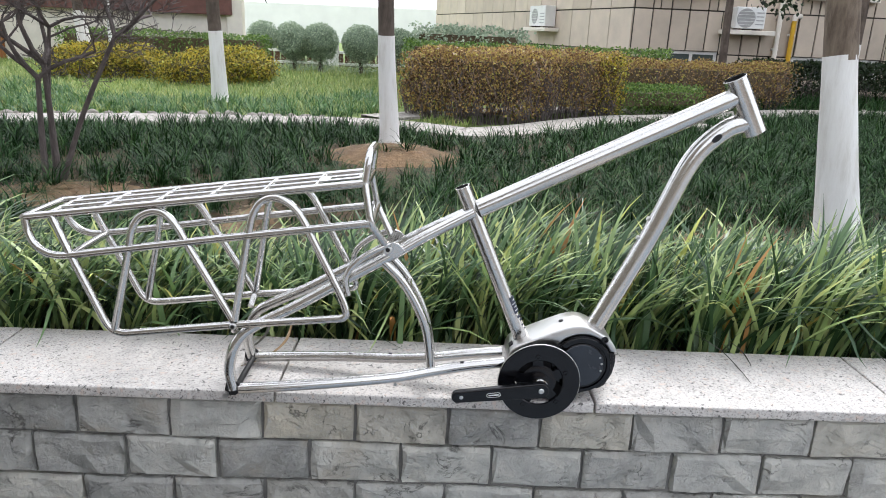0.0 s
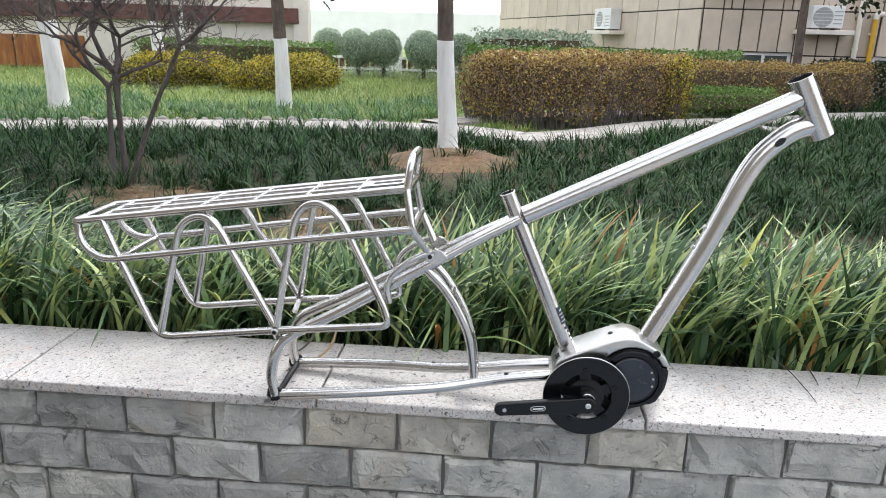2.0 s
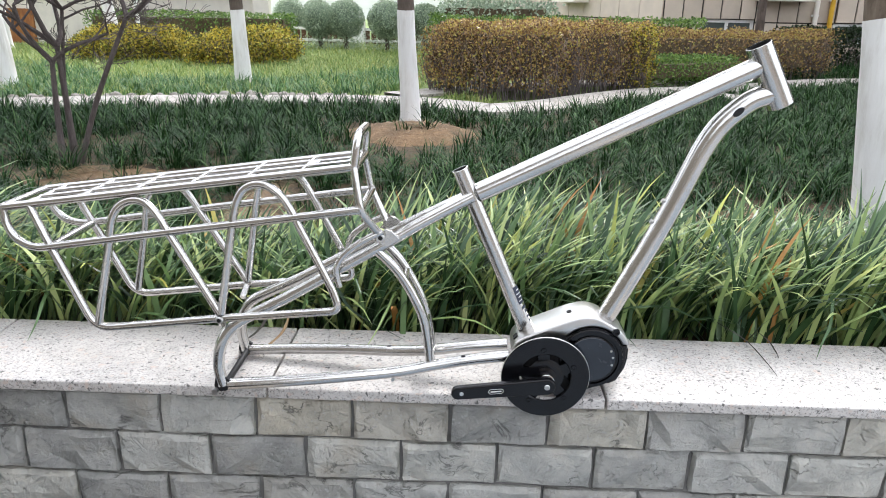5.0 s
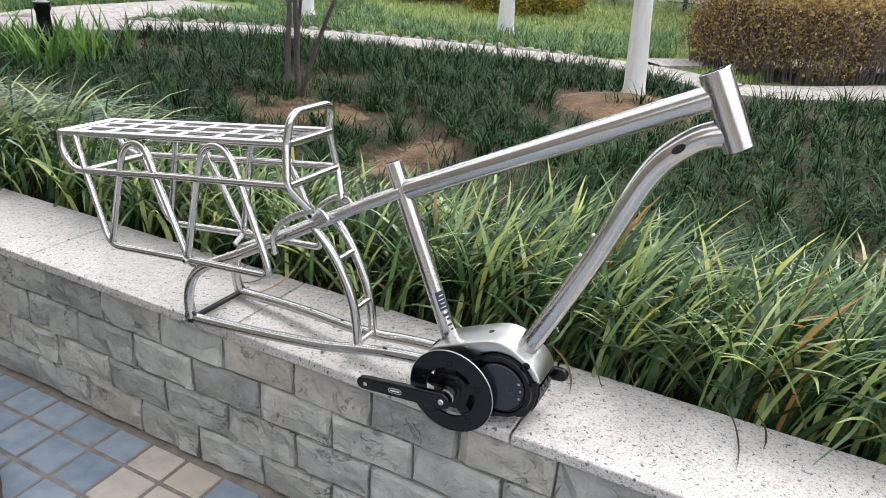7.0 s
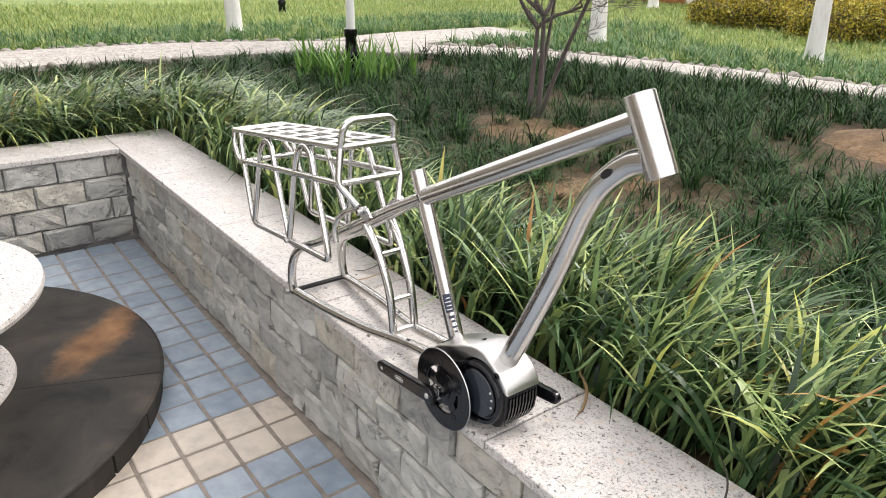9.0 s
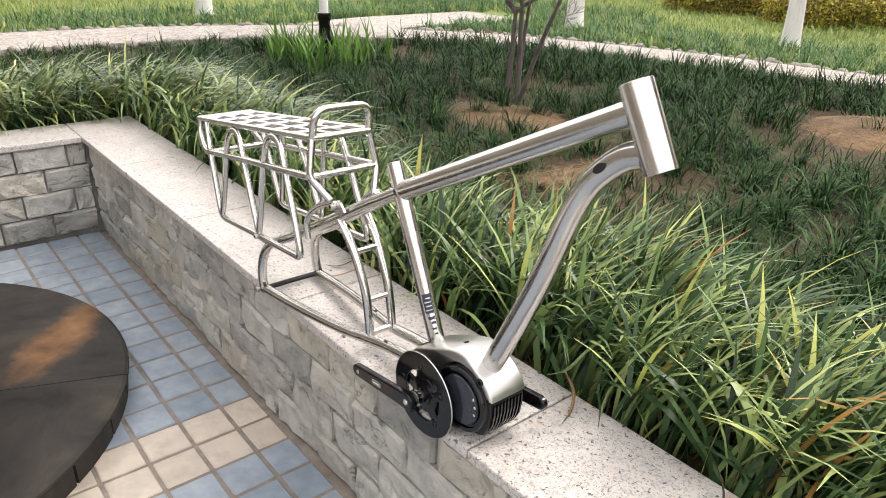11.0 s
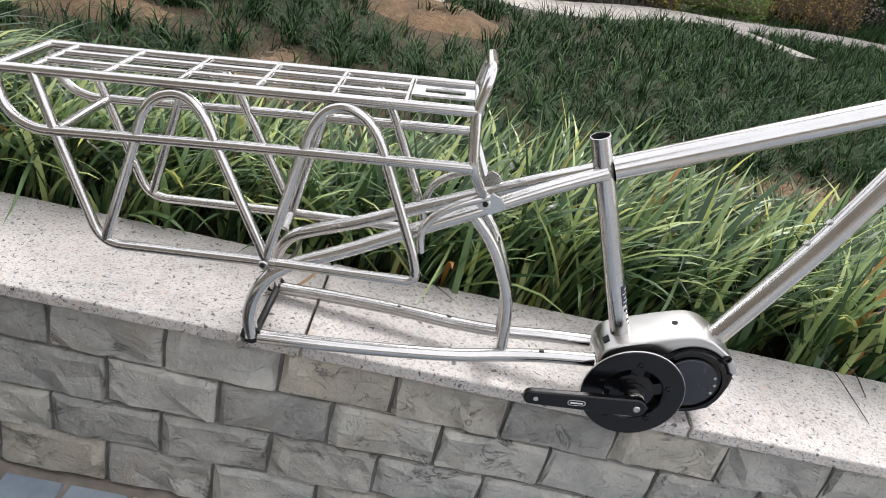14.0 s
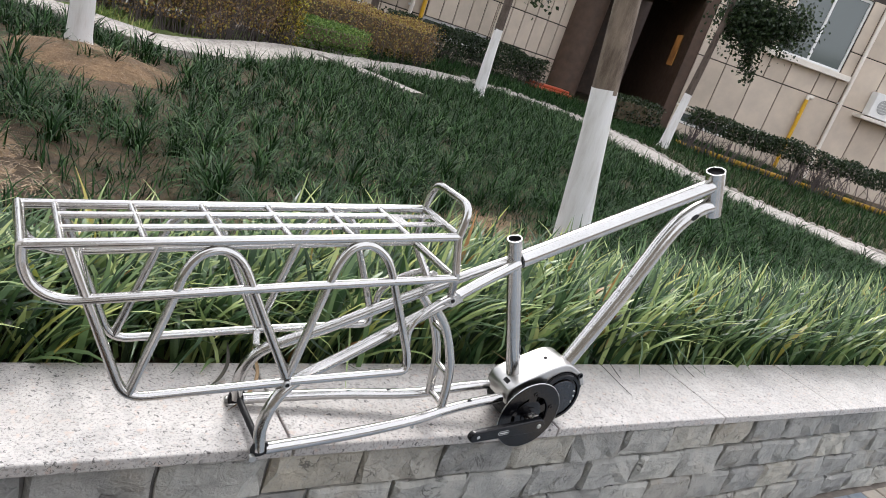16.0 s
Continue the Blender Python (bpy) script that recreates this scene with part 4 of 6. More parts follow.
        q = [R(x0, -0.028, top_z(x0) + 0.0012), R(x1, -0.028, top_z(x1) + 0.0012), R(x1, 0.028, top_z(x1) + 0.0012), R(x0, 0.028, top_z(x0) + 0.0012)]
        lo = [bm.verts.new(p) for p in q]
        hi = [bm.verts.new(p + Vector((0, 0, 0.0032))) for p in q]
        bm.faces.new(lo[::-1])
        bm.faces.new(hi)
        for i in range(4):
            bm.faces.new((lo[i], lo[(i + 1) % 4], hi[(i + 1) % 4], hi[i]))
        bmesh.ops.recalc_face_normals(bm, faces=bm.faces)
        part("light_plate", bm, STEEL, rack, "flat slotted steel plate")
    bw, lw = 0.0920, 0.0870
    for s in (-1, 1):
        side_line = [R(-1.0936, s * tw, 0.7655), R(-1.091, s * 0.080, 0.738), R(-1.078, s * 0.083, 0.711), R(-1.055, s * 0.085, 0.6945), R(-1.024, s * lw, 0.6895), R(-0.70, s * lw, 0.7395), R(-0.374, s * 0.0875, 0.790)]
        bar("side_rail", rounded(side_line, 0.03, 4))
        leg = [R(-1.036, s * 0.079, top_z(-1.036) - 0.004), R(-1.000, s * 0.086, 0.692), R(-0.9235, s * bw, 0.5255), R(-0.659, s * bw, 0.5565), R(-0.4165, s * bw, 0.586),
               R(-0.4285, s * 0.0905, 0.6255), R(-0.494, s * 0.0853, 0.7555)]
        arch = [R(-0.494, s * 0.0853, 0.7555), R(-0.5055, s * 0.0842, 0.7785), R(-0.522, s * 0.0825, 0.8055), R(-0.5445, s * 0.081, 0.8245), R(-0.572, s * 0.0800, 0.831),
                R(-0.598, s * 0.0812, 0.8205), R(-0.6145, s * 0.0830, 0.7935), R(-0.6235, s * 0.0848, 0.757), R(-0.6285, s * 0.0857, 0.730)]
        bar("pannier_hoop", rounded(leg, 0.036, 6)[:-1] + smooth_line(arch, 4) + [R(-0.657, s * 0.0915, 0.566)])
        arch = [R(-0.8805, s * 0.0860, 0.690), R(-0.8755, s * 0.0850, 0.714), R(-0.867, s * 0.0835, 0.7515), R(-0.849, s * 0.0815, 0.7785), R(-0.820, s * 0.0800, 0.790),
                R(-0.7925, s * 0.0810, 0.7825), R(-0.7715, s * 0.0828, 0.7595), R(-0.7555, s * 0.0848, 0.731), R(-0.7445, s * 0.0857, 0.712)]
        bar("pannier_hoop", [R(-0.9175, s * bw, 0.534)] + smooth_line(arch, 4) + [R(-0.660, s * 0.0915, 0.566)])
        lug = R(-0.659, s * bw, 0.5565)
        bar("mount_lug", [lug, Vector((lug.x - 0.004, (-0.008 if s < 0 else 2 * MID + 0.008), 0.536))], 0.008)
        bm = lathe([(0.0, 0.0025), (0.003, 0.0025), (0.0035, 0.004), (0.006, 0.004), (0.0075, 0.002), (0.0075, -0.009), (0.0, -0.009)], 16, disc_m(lug.x, lug.y, lug.z) @ Matrix.Rotation(radians(0 if s < 0 else 180), 4, 'X') @ Matrix.Translation((0, 0, 0.0085)))
        part("rack_bolt", bm, STEEL_SOFT, rack, "steel socket bolt", True)
        part("bolt_socket", lathe([(0.0, 0.0042), (0.0042, 0.0042), (0.0042, 0.0), (0.0, 0.0)], 14, disc_m(lug.x, lug.y, lug.z) @ Matrix.Rotation(radians(0 if s < 0 else 180), 4, 'X') @ Matrix.Translation((0, 0, 0.0085))), HOLLOW, rack, "bolt socket, its shade a black disc")
        leg = [R(-0.3865, s * tw * 0.94, 0.869), R(-0.3735, s * 0.0875, 0.789), Vector((-0.339, 0.0105 if s < 0 else 2 * MID - 0.0105, 0.727))]
        bar("hoop_leg", rounded(leg, 0.014, 4))
        q = leg[2]
        bm = lathe([(0.0, 0.0025), (0.003, 0.0025), (0.0035, 0.004), (0.0065, 0.004), (0.0085, 0.002), (0.0085, -0.008), (0.0, -0.008)], 16, disc_m(q.x, q.y, q.z) @ Matrix.Rotation(radians(0 if s < 0 else 180), 4, 'X') @ Matrix.Translation((0, 0, 0.0085)))
        part("rack_bolt", bm, STEEL_SOFT, rack, "steel socket bolt", True)
        part("bolt_socket", lathe([(0.0, 0.0042), (0.0046, 0.0042), (0.0046, 0.0), (0.0, 0.0)], 14, disc_m(q.x, q.y, q.z) @ Matrix.Rotation(radians(0 if s < 0 else 180), 4, 'X') @ Matrix.Translation((0, 0, 0.0085))), HOLLOW, rack, "bolt socket, its shade a black disc")
    bar("cross_bar", [R(-1.000, -0.086, 0.692), R(-1.000, 0.086, 0.692)])
    bar("cross_bar", [R(-0.3735, -0.087, 0.789), R(-0.3735, 0.087, 0.789)])
    bar("front_hoop", rounded([R(-0.3865, -tw * 0.94, 0.866), R(-0.378, -0.070, 0.930), R(-0.378, 0.070, 0.930), R(-0.3865, tw * 0.94, 0.866)], 0.034, 7))


build_bicycle()

# ---- round stone table on its plinth ----
def build_table():
    c = (-1.395, -1.075)
    pl = root("round_plinth", "low round plinth of dark brown-veined slate on the paving", "plinth", at=(*c, COURT_Z))
    for k in range(4):                  # four slabs with fine joints
        a0, a1 = radians(68 + 90 * k) + 0.0025, radians(158 + 90 * k) - 0.0025
        v, f, m = [], [], 25
        for i in range(m):
            a = a0 + (a1 - a0) * i / (m - 1)
            for r, z in ((0.004, 0.088), (0.826, 0.088), (0.835, 0.084), (0.837, 0.078), (0.832, 0.0735), (0.004, 0.0735)):
                v.append((r * math.cos(a), r * math.sin(a), z))
        for i in range(m - 1):
            f += [(i * 6 + j, i * 6 + (j + 1) % 6, i * 6 + 6 + (j + 1) % 6, i * 6 + 6 + j) for j in range(6)]
        f += [(5, 4, 3, 2, 1, 0), tuple(range(len(v) - 6, len(v)))]
        mesh_object("plinth_slab", v, f, SLATE, pl)
    n = 26
    for k in range(n):
        a0, a1 = 2 * math.pi * k / n + 0.006, 2 * math.pi * (k + 1) / n - 0.006
        v, f = [], []
        for i in range(5):
            a = a0 + (a1 - a0) * i / 4
            for r, z in ((0.80, 0.0), (0.824, 0.0), (0.824, 0.073), (0.80, 0.073)):
                v.append((r * math.cos(a), r * math.sin(a), z))
        for i in range(4):
            for j in range(4):
                f.append((i * 4 + j, (i + 1) * 4 + j, (i + 1) * 4 + (j + 1) % 4, i * 4 + (j + 1) % 4))
        f += [(3, 2, 1, 0), (16, 17, 18, 19)]
        mesh_object("edge_stone", v, f, SLATE, pl)
    part("plinth_core", lathe([(0.0, 0.0), (0.799, 0.0), (0.799, 0.073), (0.0, 0.073)], 64), GROUT, pl)
    tb = root("stone_table", "round pale granite table on a black drum pedestal", "table", at=(c[0], c[1] + 0.01, COURT_Z + 0.088))
    part("foot", lathe([(0.0, 0.0), (0.392, 0.0), (0.398, 0.006), (0.394, 0.022), (0.375, 0.03), (0.0, 0.03)], 72), GRANITE, tb, "pale granite foot ring", True)
    part("pedestal", lathe([(0.0, 0.03), (0.345, 0.03), (0.352, 0.05), (0.352, 0.27), (0.345, 0.295), (0.0, 0.295)], 72), BLACK, tb, "black polished drum", True)
    part("tabletop", lathe([(0.0, 0.295), (0.515, 0.295), (0.526, 0.302), (0.53, 0.315), (0.526, 0.328), (0.515, 0.334), (0.0, 0.334)], 96), GRANITE, tb, "speckled granite top", True)


build_table()

# ---- garden path ----
PATH_LINE = [(-6.6, -7.0), (-6.55, -3.0), (-6.55, -0.8), (-6.55, 0.8), (-6.42, 1.9), (-6.1, 2.92), (-5.45, 3.75), (-4.7, 4.48), (-3.75, 4.92), (-2.75, 5.24), (-1.9, 5.43),
             (-1.25, 5.55), (-0.7, 5.5), (-0.25, 5.28), (0.1, 5.14), (0.65, 5.52), (1.37, 6.32), (2.0, 6.87), (2.7, 7.22), (3.6, 7.78), (4.6, 8.42), (5.7, 8.78), (6.7, 8.7),
             (7.2, 7.9), (7.1, 6.7), (6.65, 5.6), (6.55, 4.9), (6.72, 4.3), (6.88, 3.6), (7.1, 2.9), (7.5, 1.2), (7.9, -4.0)]
BRANCH = [(-0.9, 6.15), (-0.2, 6.85), (0.6, 7.45), (1.6, 7.95), (2.8, 8.1), (3.4, 7.8)]
SPUR = [(2.2, 6.95), (2.55, 6.35), (2.86, 5.78)]
SIDEWAY = [(-6.05, 3.35), (-6.45, 4.2), (-6.5, 5.1), (-6.5, 6.2)]


def ribbon(line, width, z=0.0, n=6):
    """Both edges of a band along a line."""
    p = smooth_line([(x, y, 0) for x, y in line], n)
    out = []
    for i, q in enumerate(p):
        t = (p[min(i + 1, len(p) - 1)] - p[max(i - 1, 0)]).normalized()
        w = Vector((-t.y, t.x, 0)) * width(i / (len(p) - 1)) * 0.5
        out.append((q + w, q - w))
    return out


def band(name, line, width, parent, lift):
    e = ribbon(line, width)
    v, f = [], []
    for a, b in e:
        za = 0.25 + lift
        v += [(a.x, a.y, 0.20), (a.x, a.y, za), (b.x, b.y, za), (b.x, b.y, 0.20)]
    for i in range(len(e) - 1):
        for j in range(3):
            f.append((i * 4 + j, (i + 1) * 4 + j, (i + 1) * 4 + j + 1, i * 4 + j + 1))
    return mesh_object(name, v, f, PEBBLE, parent)


def width_main(s):
    if s < 0.22:
        return 1.1 - 0.48 * max(0.0, (s - 0.12) / 0.10)
    return 0.62 if s < 0.31 else (0.55 if s < 0.62 else (0.7 if s < 0.72 else 0.92))


def build_path():
    path = root("garden_path", "pale pebbled concrete garden path edged with river stones", "path", "", "structure")
    band("path_surface", PATH_LINE, width_main, path, 0.05)
    band("path_surface", BRANCH, lambda s: 0.42, path, 0.030)
    band("path_surface", SPUR, lambda s: 0.3, path, 0.07)
    band("path_surface", SIDEWAY, lambda s: 1.1, path, 0.028)
    stones = []
    for s in range(7):
        rnd = random.Random(60 + s)
        bm = bmesh.new()
        bmesh.ops.create_icosphere(bm, subdivisions=2, radius=1.0)
        for v in bm.verts:
            v.co *= 1 + 0.22 * noise.noise(v.co * 1.3 + Vector((s * 7, 0, 0)))
            v.co.z *= 0.62
        me = bpy.data.meshes.new("edge_stone")
        bm.to_mesh(me)
        bm.free()
        me.materials.append(STONE_PALE)
        me.polygons.foreach_set("use_smooth", [True] * len(me.polygons))
        stones.append(me)
    rnd = random.Random(9)
    e = ribbon(PATH_LINE, lambda s: width_main(s) + 0.08, n=24)
    last = None
    count = 0
    for k, (a, b) in enumerate(e + e[::-1]):
        q = a if k < len(e) else b
        far_side = k < len(e)
        west, east = q.y > -0.6 and q.x < (-1.35 if far_side else -0.55), q.x > 5.6 and q.y > 2.2
        if not (west or east) or count > 296 or (math.hypot(q.x + 5.95, q.y - 4.0) < 0.45 and far_side):
            continue
        if last and (q - last).length < (rnd.choice((0.08, 0.09, 0.11)) if far_side else rnd.choice((0.1, 0.13, 0.22))):
            continue
        last = q
        count += 1
        r = rnd.uniform(0.032, 0.064)
        ob = new("edge_stone", rnd.choice(stones))
        ob.parent = path
        ob.matrix_basis = Matrix.LocRotScale((q.x + rnd.uniform(-0.025, 0.025), q.y + rnd.uniform(-0.02, 0.02), 0.292), Euler((rnd.uniform(-0.3, 0.3), rnd.uniform(-0.3, 0.3), rnd.uniform(0, 6.3))),
                                         (r * rnd.uniform(0.9, 1.3), r, r * rnd.uniform(0.8, 1.1)))


build_path()


# ---- grass and low plants ----
def blades(rng, px, py, pz, length, width, lean, curl, segs=4, spread=0.0, toward=None, strap=False, drawn=0.5):
    """Arching blades, one for each root; all arguments are arrays. toward: a heading that some of them favour."""
    n = len(px)
    az = rng.uniform(0, 2 * np.pi, n)
    if toward is not None:
        az = np.where(rng.uniform(0, 1, n) < drawn, toward + rng.normal(0, 0.6, n), az)
    rx, ry = px + spread * rng.normal(0, 1, n), py + spread * rng.normal(0, 1, n)
    s = np.linspace(0, 1, segs + 1)
    th = lean[:, None] + curl[:, None] * s[None, :] ** 1.4
    step = (length / segs)[:, None]
    dr = np.sin(th) * step
    dz = np.cos(th) * step
    r = np.concatenate([np.zeros((n, 1)), np.cumsum(dr[:, :-1], 1)], 1)
    z = np.concatenate([np.zeros((n, 1)), np.cumsum(dz[:, :-1], 1)], 1)
    twist = rng.normal(0, 0.25, n)[:, None] * s[None, :]
    ca, sa = np.cos(az)[:, None], np.sin(az)[:, None]
    shape = 2.9 * (1 - s) if strap else 1.6 * (1 - s ** 1.6)
    w = width[:, None] * 0.5 * np.maximum(0.06, np.minimum(1.0, shape))[None, :]
    cx, cy, cz = rx[:, None] + ca * r, ry[:, None] + sa * r, pz[:, None] + z
    tx, ty = -np.sin(az[:, None] + twist), np.cos(az[:, None] + twist)
    left = np.stack([cx - tx * w, cy - ty * w, cz], -1)
    right = np.stack([cx + tx * w, cy + ty * w, cz], -1)
    verts = np.stack([left, right], 2).reshape(-1, 3)
    base = (np.arange(n) * (segs + 1) * 2)[:, None]
    k = (np.arange(segs) * 2)[None, :]
    a = base + k
    quads = np.stack([a, a + 1, a + 3, a + 2], -1).reshape(-1, 4)
    return verts, quads


def clumps(rng, xs, ys, per, length, width, lean, curl, segs, spread, sink=0.01, toward=None, strap=False, sizes=(0.65, 1.3), drawn=0.5):
    """Tufts of blades round each centre."""
    size = rng.uniform(*sizes, len(xs))
    px, py, sz = np.repeat(xs, per), np.repeat(ys, per), np.repeat(size, per)
    pz = np.repeat(np.array([ground_height(x, y) for x, y in zip(xs, ys)]), per) - sink
    n = len(px)
    return blades(rng, px, py, pz, rng.uniform(*length, n) * sz, rng.uniform(*width, n), np.abs(rng.normal(lean[0], lean[1], n)), np.abs(rng.normal(curl[0], curl[1], n)), segs, spread, toward, strap, drawn)


def join(*sets):
    v, q, s = [], [], 0
    for a, b in sets:
        v.append(a)
        q.append(b + s)
        s += len(a)
    return np.concatenate(v), np.concatenate(q)


SOIL_SPOTS = [(-0.56, 3.90, 0.52, 0.46), (-2.22, 2.34, 0.54, 0.36), (1.22, 1.75, 0.58, 0.33), (-1.12, 1.9, 0.17, 0.52)]


def on_soil(x, y, f=1.02):
    if math.sin(x * 91.7 + y * 57.3) > (0.86 if y > 3.0 else 0.58):       # single tufts stand in the mulch
        return False
    return any(((x - a) / (c * f)) ** 2 + ((y - b) / (d * f)) ** 2 < 1 for a, b, c, d in SOIL_SPOTS)


def path_points():
    out = []
    for line, w in ((PATH_LINE[:6], 0.58), (PATH_LINE[5:22], 0.34), (PATH_LINE[21:], 0.50), (BRANCH, 0.24), (SPUR, 0.17), (SIDEWAY, 0.55)):
        out += [(q.x, q.y, w) for q in smooth_line([(x, y, 0) for x, y in line], 6)]
    return np.array(out)


PATH_PTS = path_points()
MAIN = (len(PATH_LINE) - 1) * 6 + 3


def off_path(xs, ys, margin=0.0):
    d = np.hypot(xs[:, None] - PATH_PTS[None, :, 0], ys[:, None] - PATH_PTS[None, :, 1]) - PATH_PTS[None, :, 2]
    return d.min(1) > margin


def inside_path(x, y):
    """Whether a place lies on the wall's side of the curved path."""
    j = np.argmin(np.hypot(PATH_PTS[:MAIN, 0] - x, PATH_PTS[:MAIN, 1] - y))
    return math.hypot(x - 0.5, y - 1.0) < math.hypot(PATH_PTS[j, 0] - 0.5, PATH_PTS[j, 1] - 1.0)


def scatter(rng, x0, x1, y0, y1, step, jit=0.45):
    gx, gy = np.meshgrid(np.arange(x0, x1, step), np.arange(y0, y1, step))
    xs = gx.ravel() + rng.uniform(-jit, jit, gx.size) * step
    ys = gy.ravel() + rng.uniform(-jit, jit, gx.size) * step
    return xs, ys


def stuff(name, label, category, data, mat):
    ob = array_object(name, data[0], data[1], mat)
    return tagged(ob, label, category, "", "stuff")


def build_grass():
    rng = np.random.default_rng(3)
    # long lilyturf right behind the coping, hanging over it in places
    xs, ys = scatter(rng, SIDE_X - 0.85, 7.0, 0.36, 0.76, 0.08)
    keep = (rng.uniform(0, 1, len(xs)) > 0.03)
    xs, ys = xs[keep], ys[keep]
    xw, yw = scatter(rng, SIDE_X - 1.15, SIDE_X - 0.36, -3.6, 0.36, 0.09)
    xs, ys = np.concatenate([xs, xw]), np.concatenate([ys, yw])
    west = xs < -1.75 + 0.25 * rng.normal(0, 1, len(xs))      # towards the corner the leaves are finer and bow lower
    bowed = clumps(rng, xs[west], ys[west], 27, (0.34, 0.48), (0.0085, 0.0145), (0.44, 0.18), (1.85, 0.4), 7, 0.024, toward=0.75, strap=True, sizes=(0.85, 1.2), drawn=0.82)
    mid = ~west & (xs < -0.35 + 0.2 * rng.normal(0, 1, len(xs)))      # shorter behind the rack
    short = clumps(rng, xs[mid], ys[mid], 30, (0.24, 0.35), (0.0090, 0.0165), (0.28, 0.19), (1.2, 0.48), 7, 0.022, toward=0.35, strap=True, sizes=(0.76, 1.15), drawn=0.55)
    xs, ys = xs[~west & ~mid], ys[~west & ~mid]
    lily = clumps(rng, xs, ys, 30, (0.29, 0.41), (0.0090, 0.0170), (0.27, 0.19), (1.12, 0.48), 7, 0.022, toward=0.35, strap=True, sizes=(0.76, 1.20), drawn=0.62)
    lily = join(lily, short, bowed)
    each = lily[0].reshape(-1, 16, 3)          # leave out the leaves that would reach far over the granite
    low = (each[:, :, 1] < np.where(np.arange(len(each)) % 6 == 0, 0.15, 0.23)[:, None]) & (each[:, :, 0] > SIDE_X + 0.02)
    low |= (each[:, :, 1] < 0.2) & (each[:, :, 0] > SIDE_X - 0.16)
    each = each[~low.any(1)]
    lily = each.reshape(-1, 3), (np.arange(len(each)) * 16)[:, None, None] + (np.arange(7) * 2)[None, :, None] + np.array([0, 1, 3, 2])[None, None, :]
    lily = lily[0], lily[1].reshape(-1, 4)
    stuff("lilyturf_border", "long arching green lilyturf leaves behind the coping", "grass", lily, LILY)
    # dark mondo grass over the bed
    xs, ys = scatter(rng, -6.6, 8.2, 0.98, 9.0, 0.14)
    ok = off_path(xs, ys, 0.05) & np.array([inside_path(x, y) and not on_soil(x, y) for x, y in zip(xs, ys)])
    ok &= ~((xs < SIDE_X - 1.2) & (ys < 0.9))
    thin = np.array([noise.noise(Vector((x * 0.8, y * 0.8, 3.0))) for x, y in zip(xs, ys)])
    bare = np.clip((2.6 - ys) / 1.2, 0, 1) * np.clip((-0.4 - xs) / 0.5, 0, 1) * np.clip((xs + 3.2) / 0.6, 0, 1)
    ok &= rng.uniform(0, 1, len(xs)) < np.clip(0.98 + (0.9 + 1.6 * bare) * np.minimum(0, thin + 0.05 + 0.1 * bare), 0.1, 1)
    xs, ys = xs[ok], ys[ok]
    before = (np.abs(xs + 0.56) < 0.55) & (ys > 2.95) & (ys < 3.5)      # short and thin in front of the mulched tree
    shy = before & (rng.uniform(0, 1, len(xs)) < 0.8)
    xs, ys = xs[~shy], ys[~shy]
    far = ys > 3.4
    xn, yn = scatter(rng, -6.4, 6.6, 0.9, 3.4, 0.215, 0.36)
    gap = np.array([noise.noise(Vector((x * 0.8, y * 0.8, 3.0))) for x, y in zip(xn, yn)])
    hold = off_path(xn, yn, 0.05) & np.array([inside_path(x, y) and not on_soil(x, y) for x, y in zip(xn, yn)]) & ~((xn < SIDE_X - 1.2) & (yn < 0.9))
    hold &= ~((np.abs(xn + 0.56) < 0.55) & (yn > 2.95))
    hold &= rng.uniform(0, 1, len(xn)) < np.clip(0.99 + 2.2 * np.minimum(0, gap + 0.06 + 0.30 * np.clip((xn + 0.6) / 1.2, 0, 1)), 0.12, 1)
    a = clumps(rng, xn[hold], yn[hold], 56, (0.17, 0.28), (0.0045, 0.0075), (0.50, 0.30), (2.1, 0.45), 5, 0.022)
    xl, yl = scatter(rng, -6.2, 6.4, 0.85, 3.4, 0.10)
    hold = off_path(xl, yl, 0.05) & np.array([inside_path(x, y) and not on_soil(x, y) for x, y in zip(xl, yl)]) & ~((xl < SIDE_X - 1.2) & (yl < 0.9))
    hold &= rng.uniform(0, 1, len(xl)) < 0.6 + 0.4 * np.clip((xl + 0.6) / 1.2, 0, 1)
    low_tufts = clumps(rng, xl[hold], yl[hold], 15, (0.08, 0.16), (0.004, 0.006), (0.6, 0.3), (1.4, 0.4), 3, 0.03)
    b = clumps(rng, xs[far], ys[far], 32, (0.15, 0.26), (0.006, 0.0095), (0.42, 0.3), (1.75, 0.45), 4, 0.028)
    stuff("mondo_grass_bed", "dense dark green tufts of mondo grass", "grass", join(a, b, low_tufts), MONDO)
    # west of the wall, the same tufts
    xs, ys = scatter(rng, -6.4, SIDE_X - 1.1, -3.0, 0.95, 0.15)
    ok = off_path(xs, ys, -0.02) & np.array([inside_path(x, y) and not on_soil(x, y) for x, y in zip(xs, ys)])
    stuff("mondo_grass_bed", "dense dark green tufts of mondo grass", "grass", clumps(rng, xs[ok], ys[ok], 30, (0.08, 0.16), (0.004, 0.007), (0.45, 0.25), (1.5, 0.45), 3, 0.04), MONDO)
    # light lawn beyond the path
    xs, ys = scatter(rng, -13.0, 0.2, -3.0, 15.5, 0.15)
    ok = off_path(xs, ys, 0.16) & np.array([not inside_path(x, y) for x, y in zip(xs, ys)])
    ok &= ~((ys < 5.5) & (xs > -7.0))
    far_lawn = clumps(rng, xs[ok], ys[ok], 19, (0.06, 0.15), (0.006, 0.011), (0.5, 0.3), (1.3, 0.4), 3, 0.04)
    xs, ys = scatter(rng, 6.9, 15.0, 0.0, 11.0, 0.2)
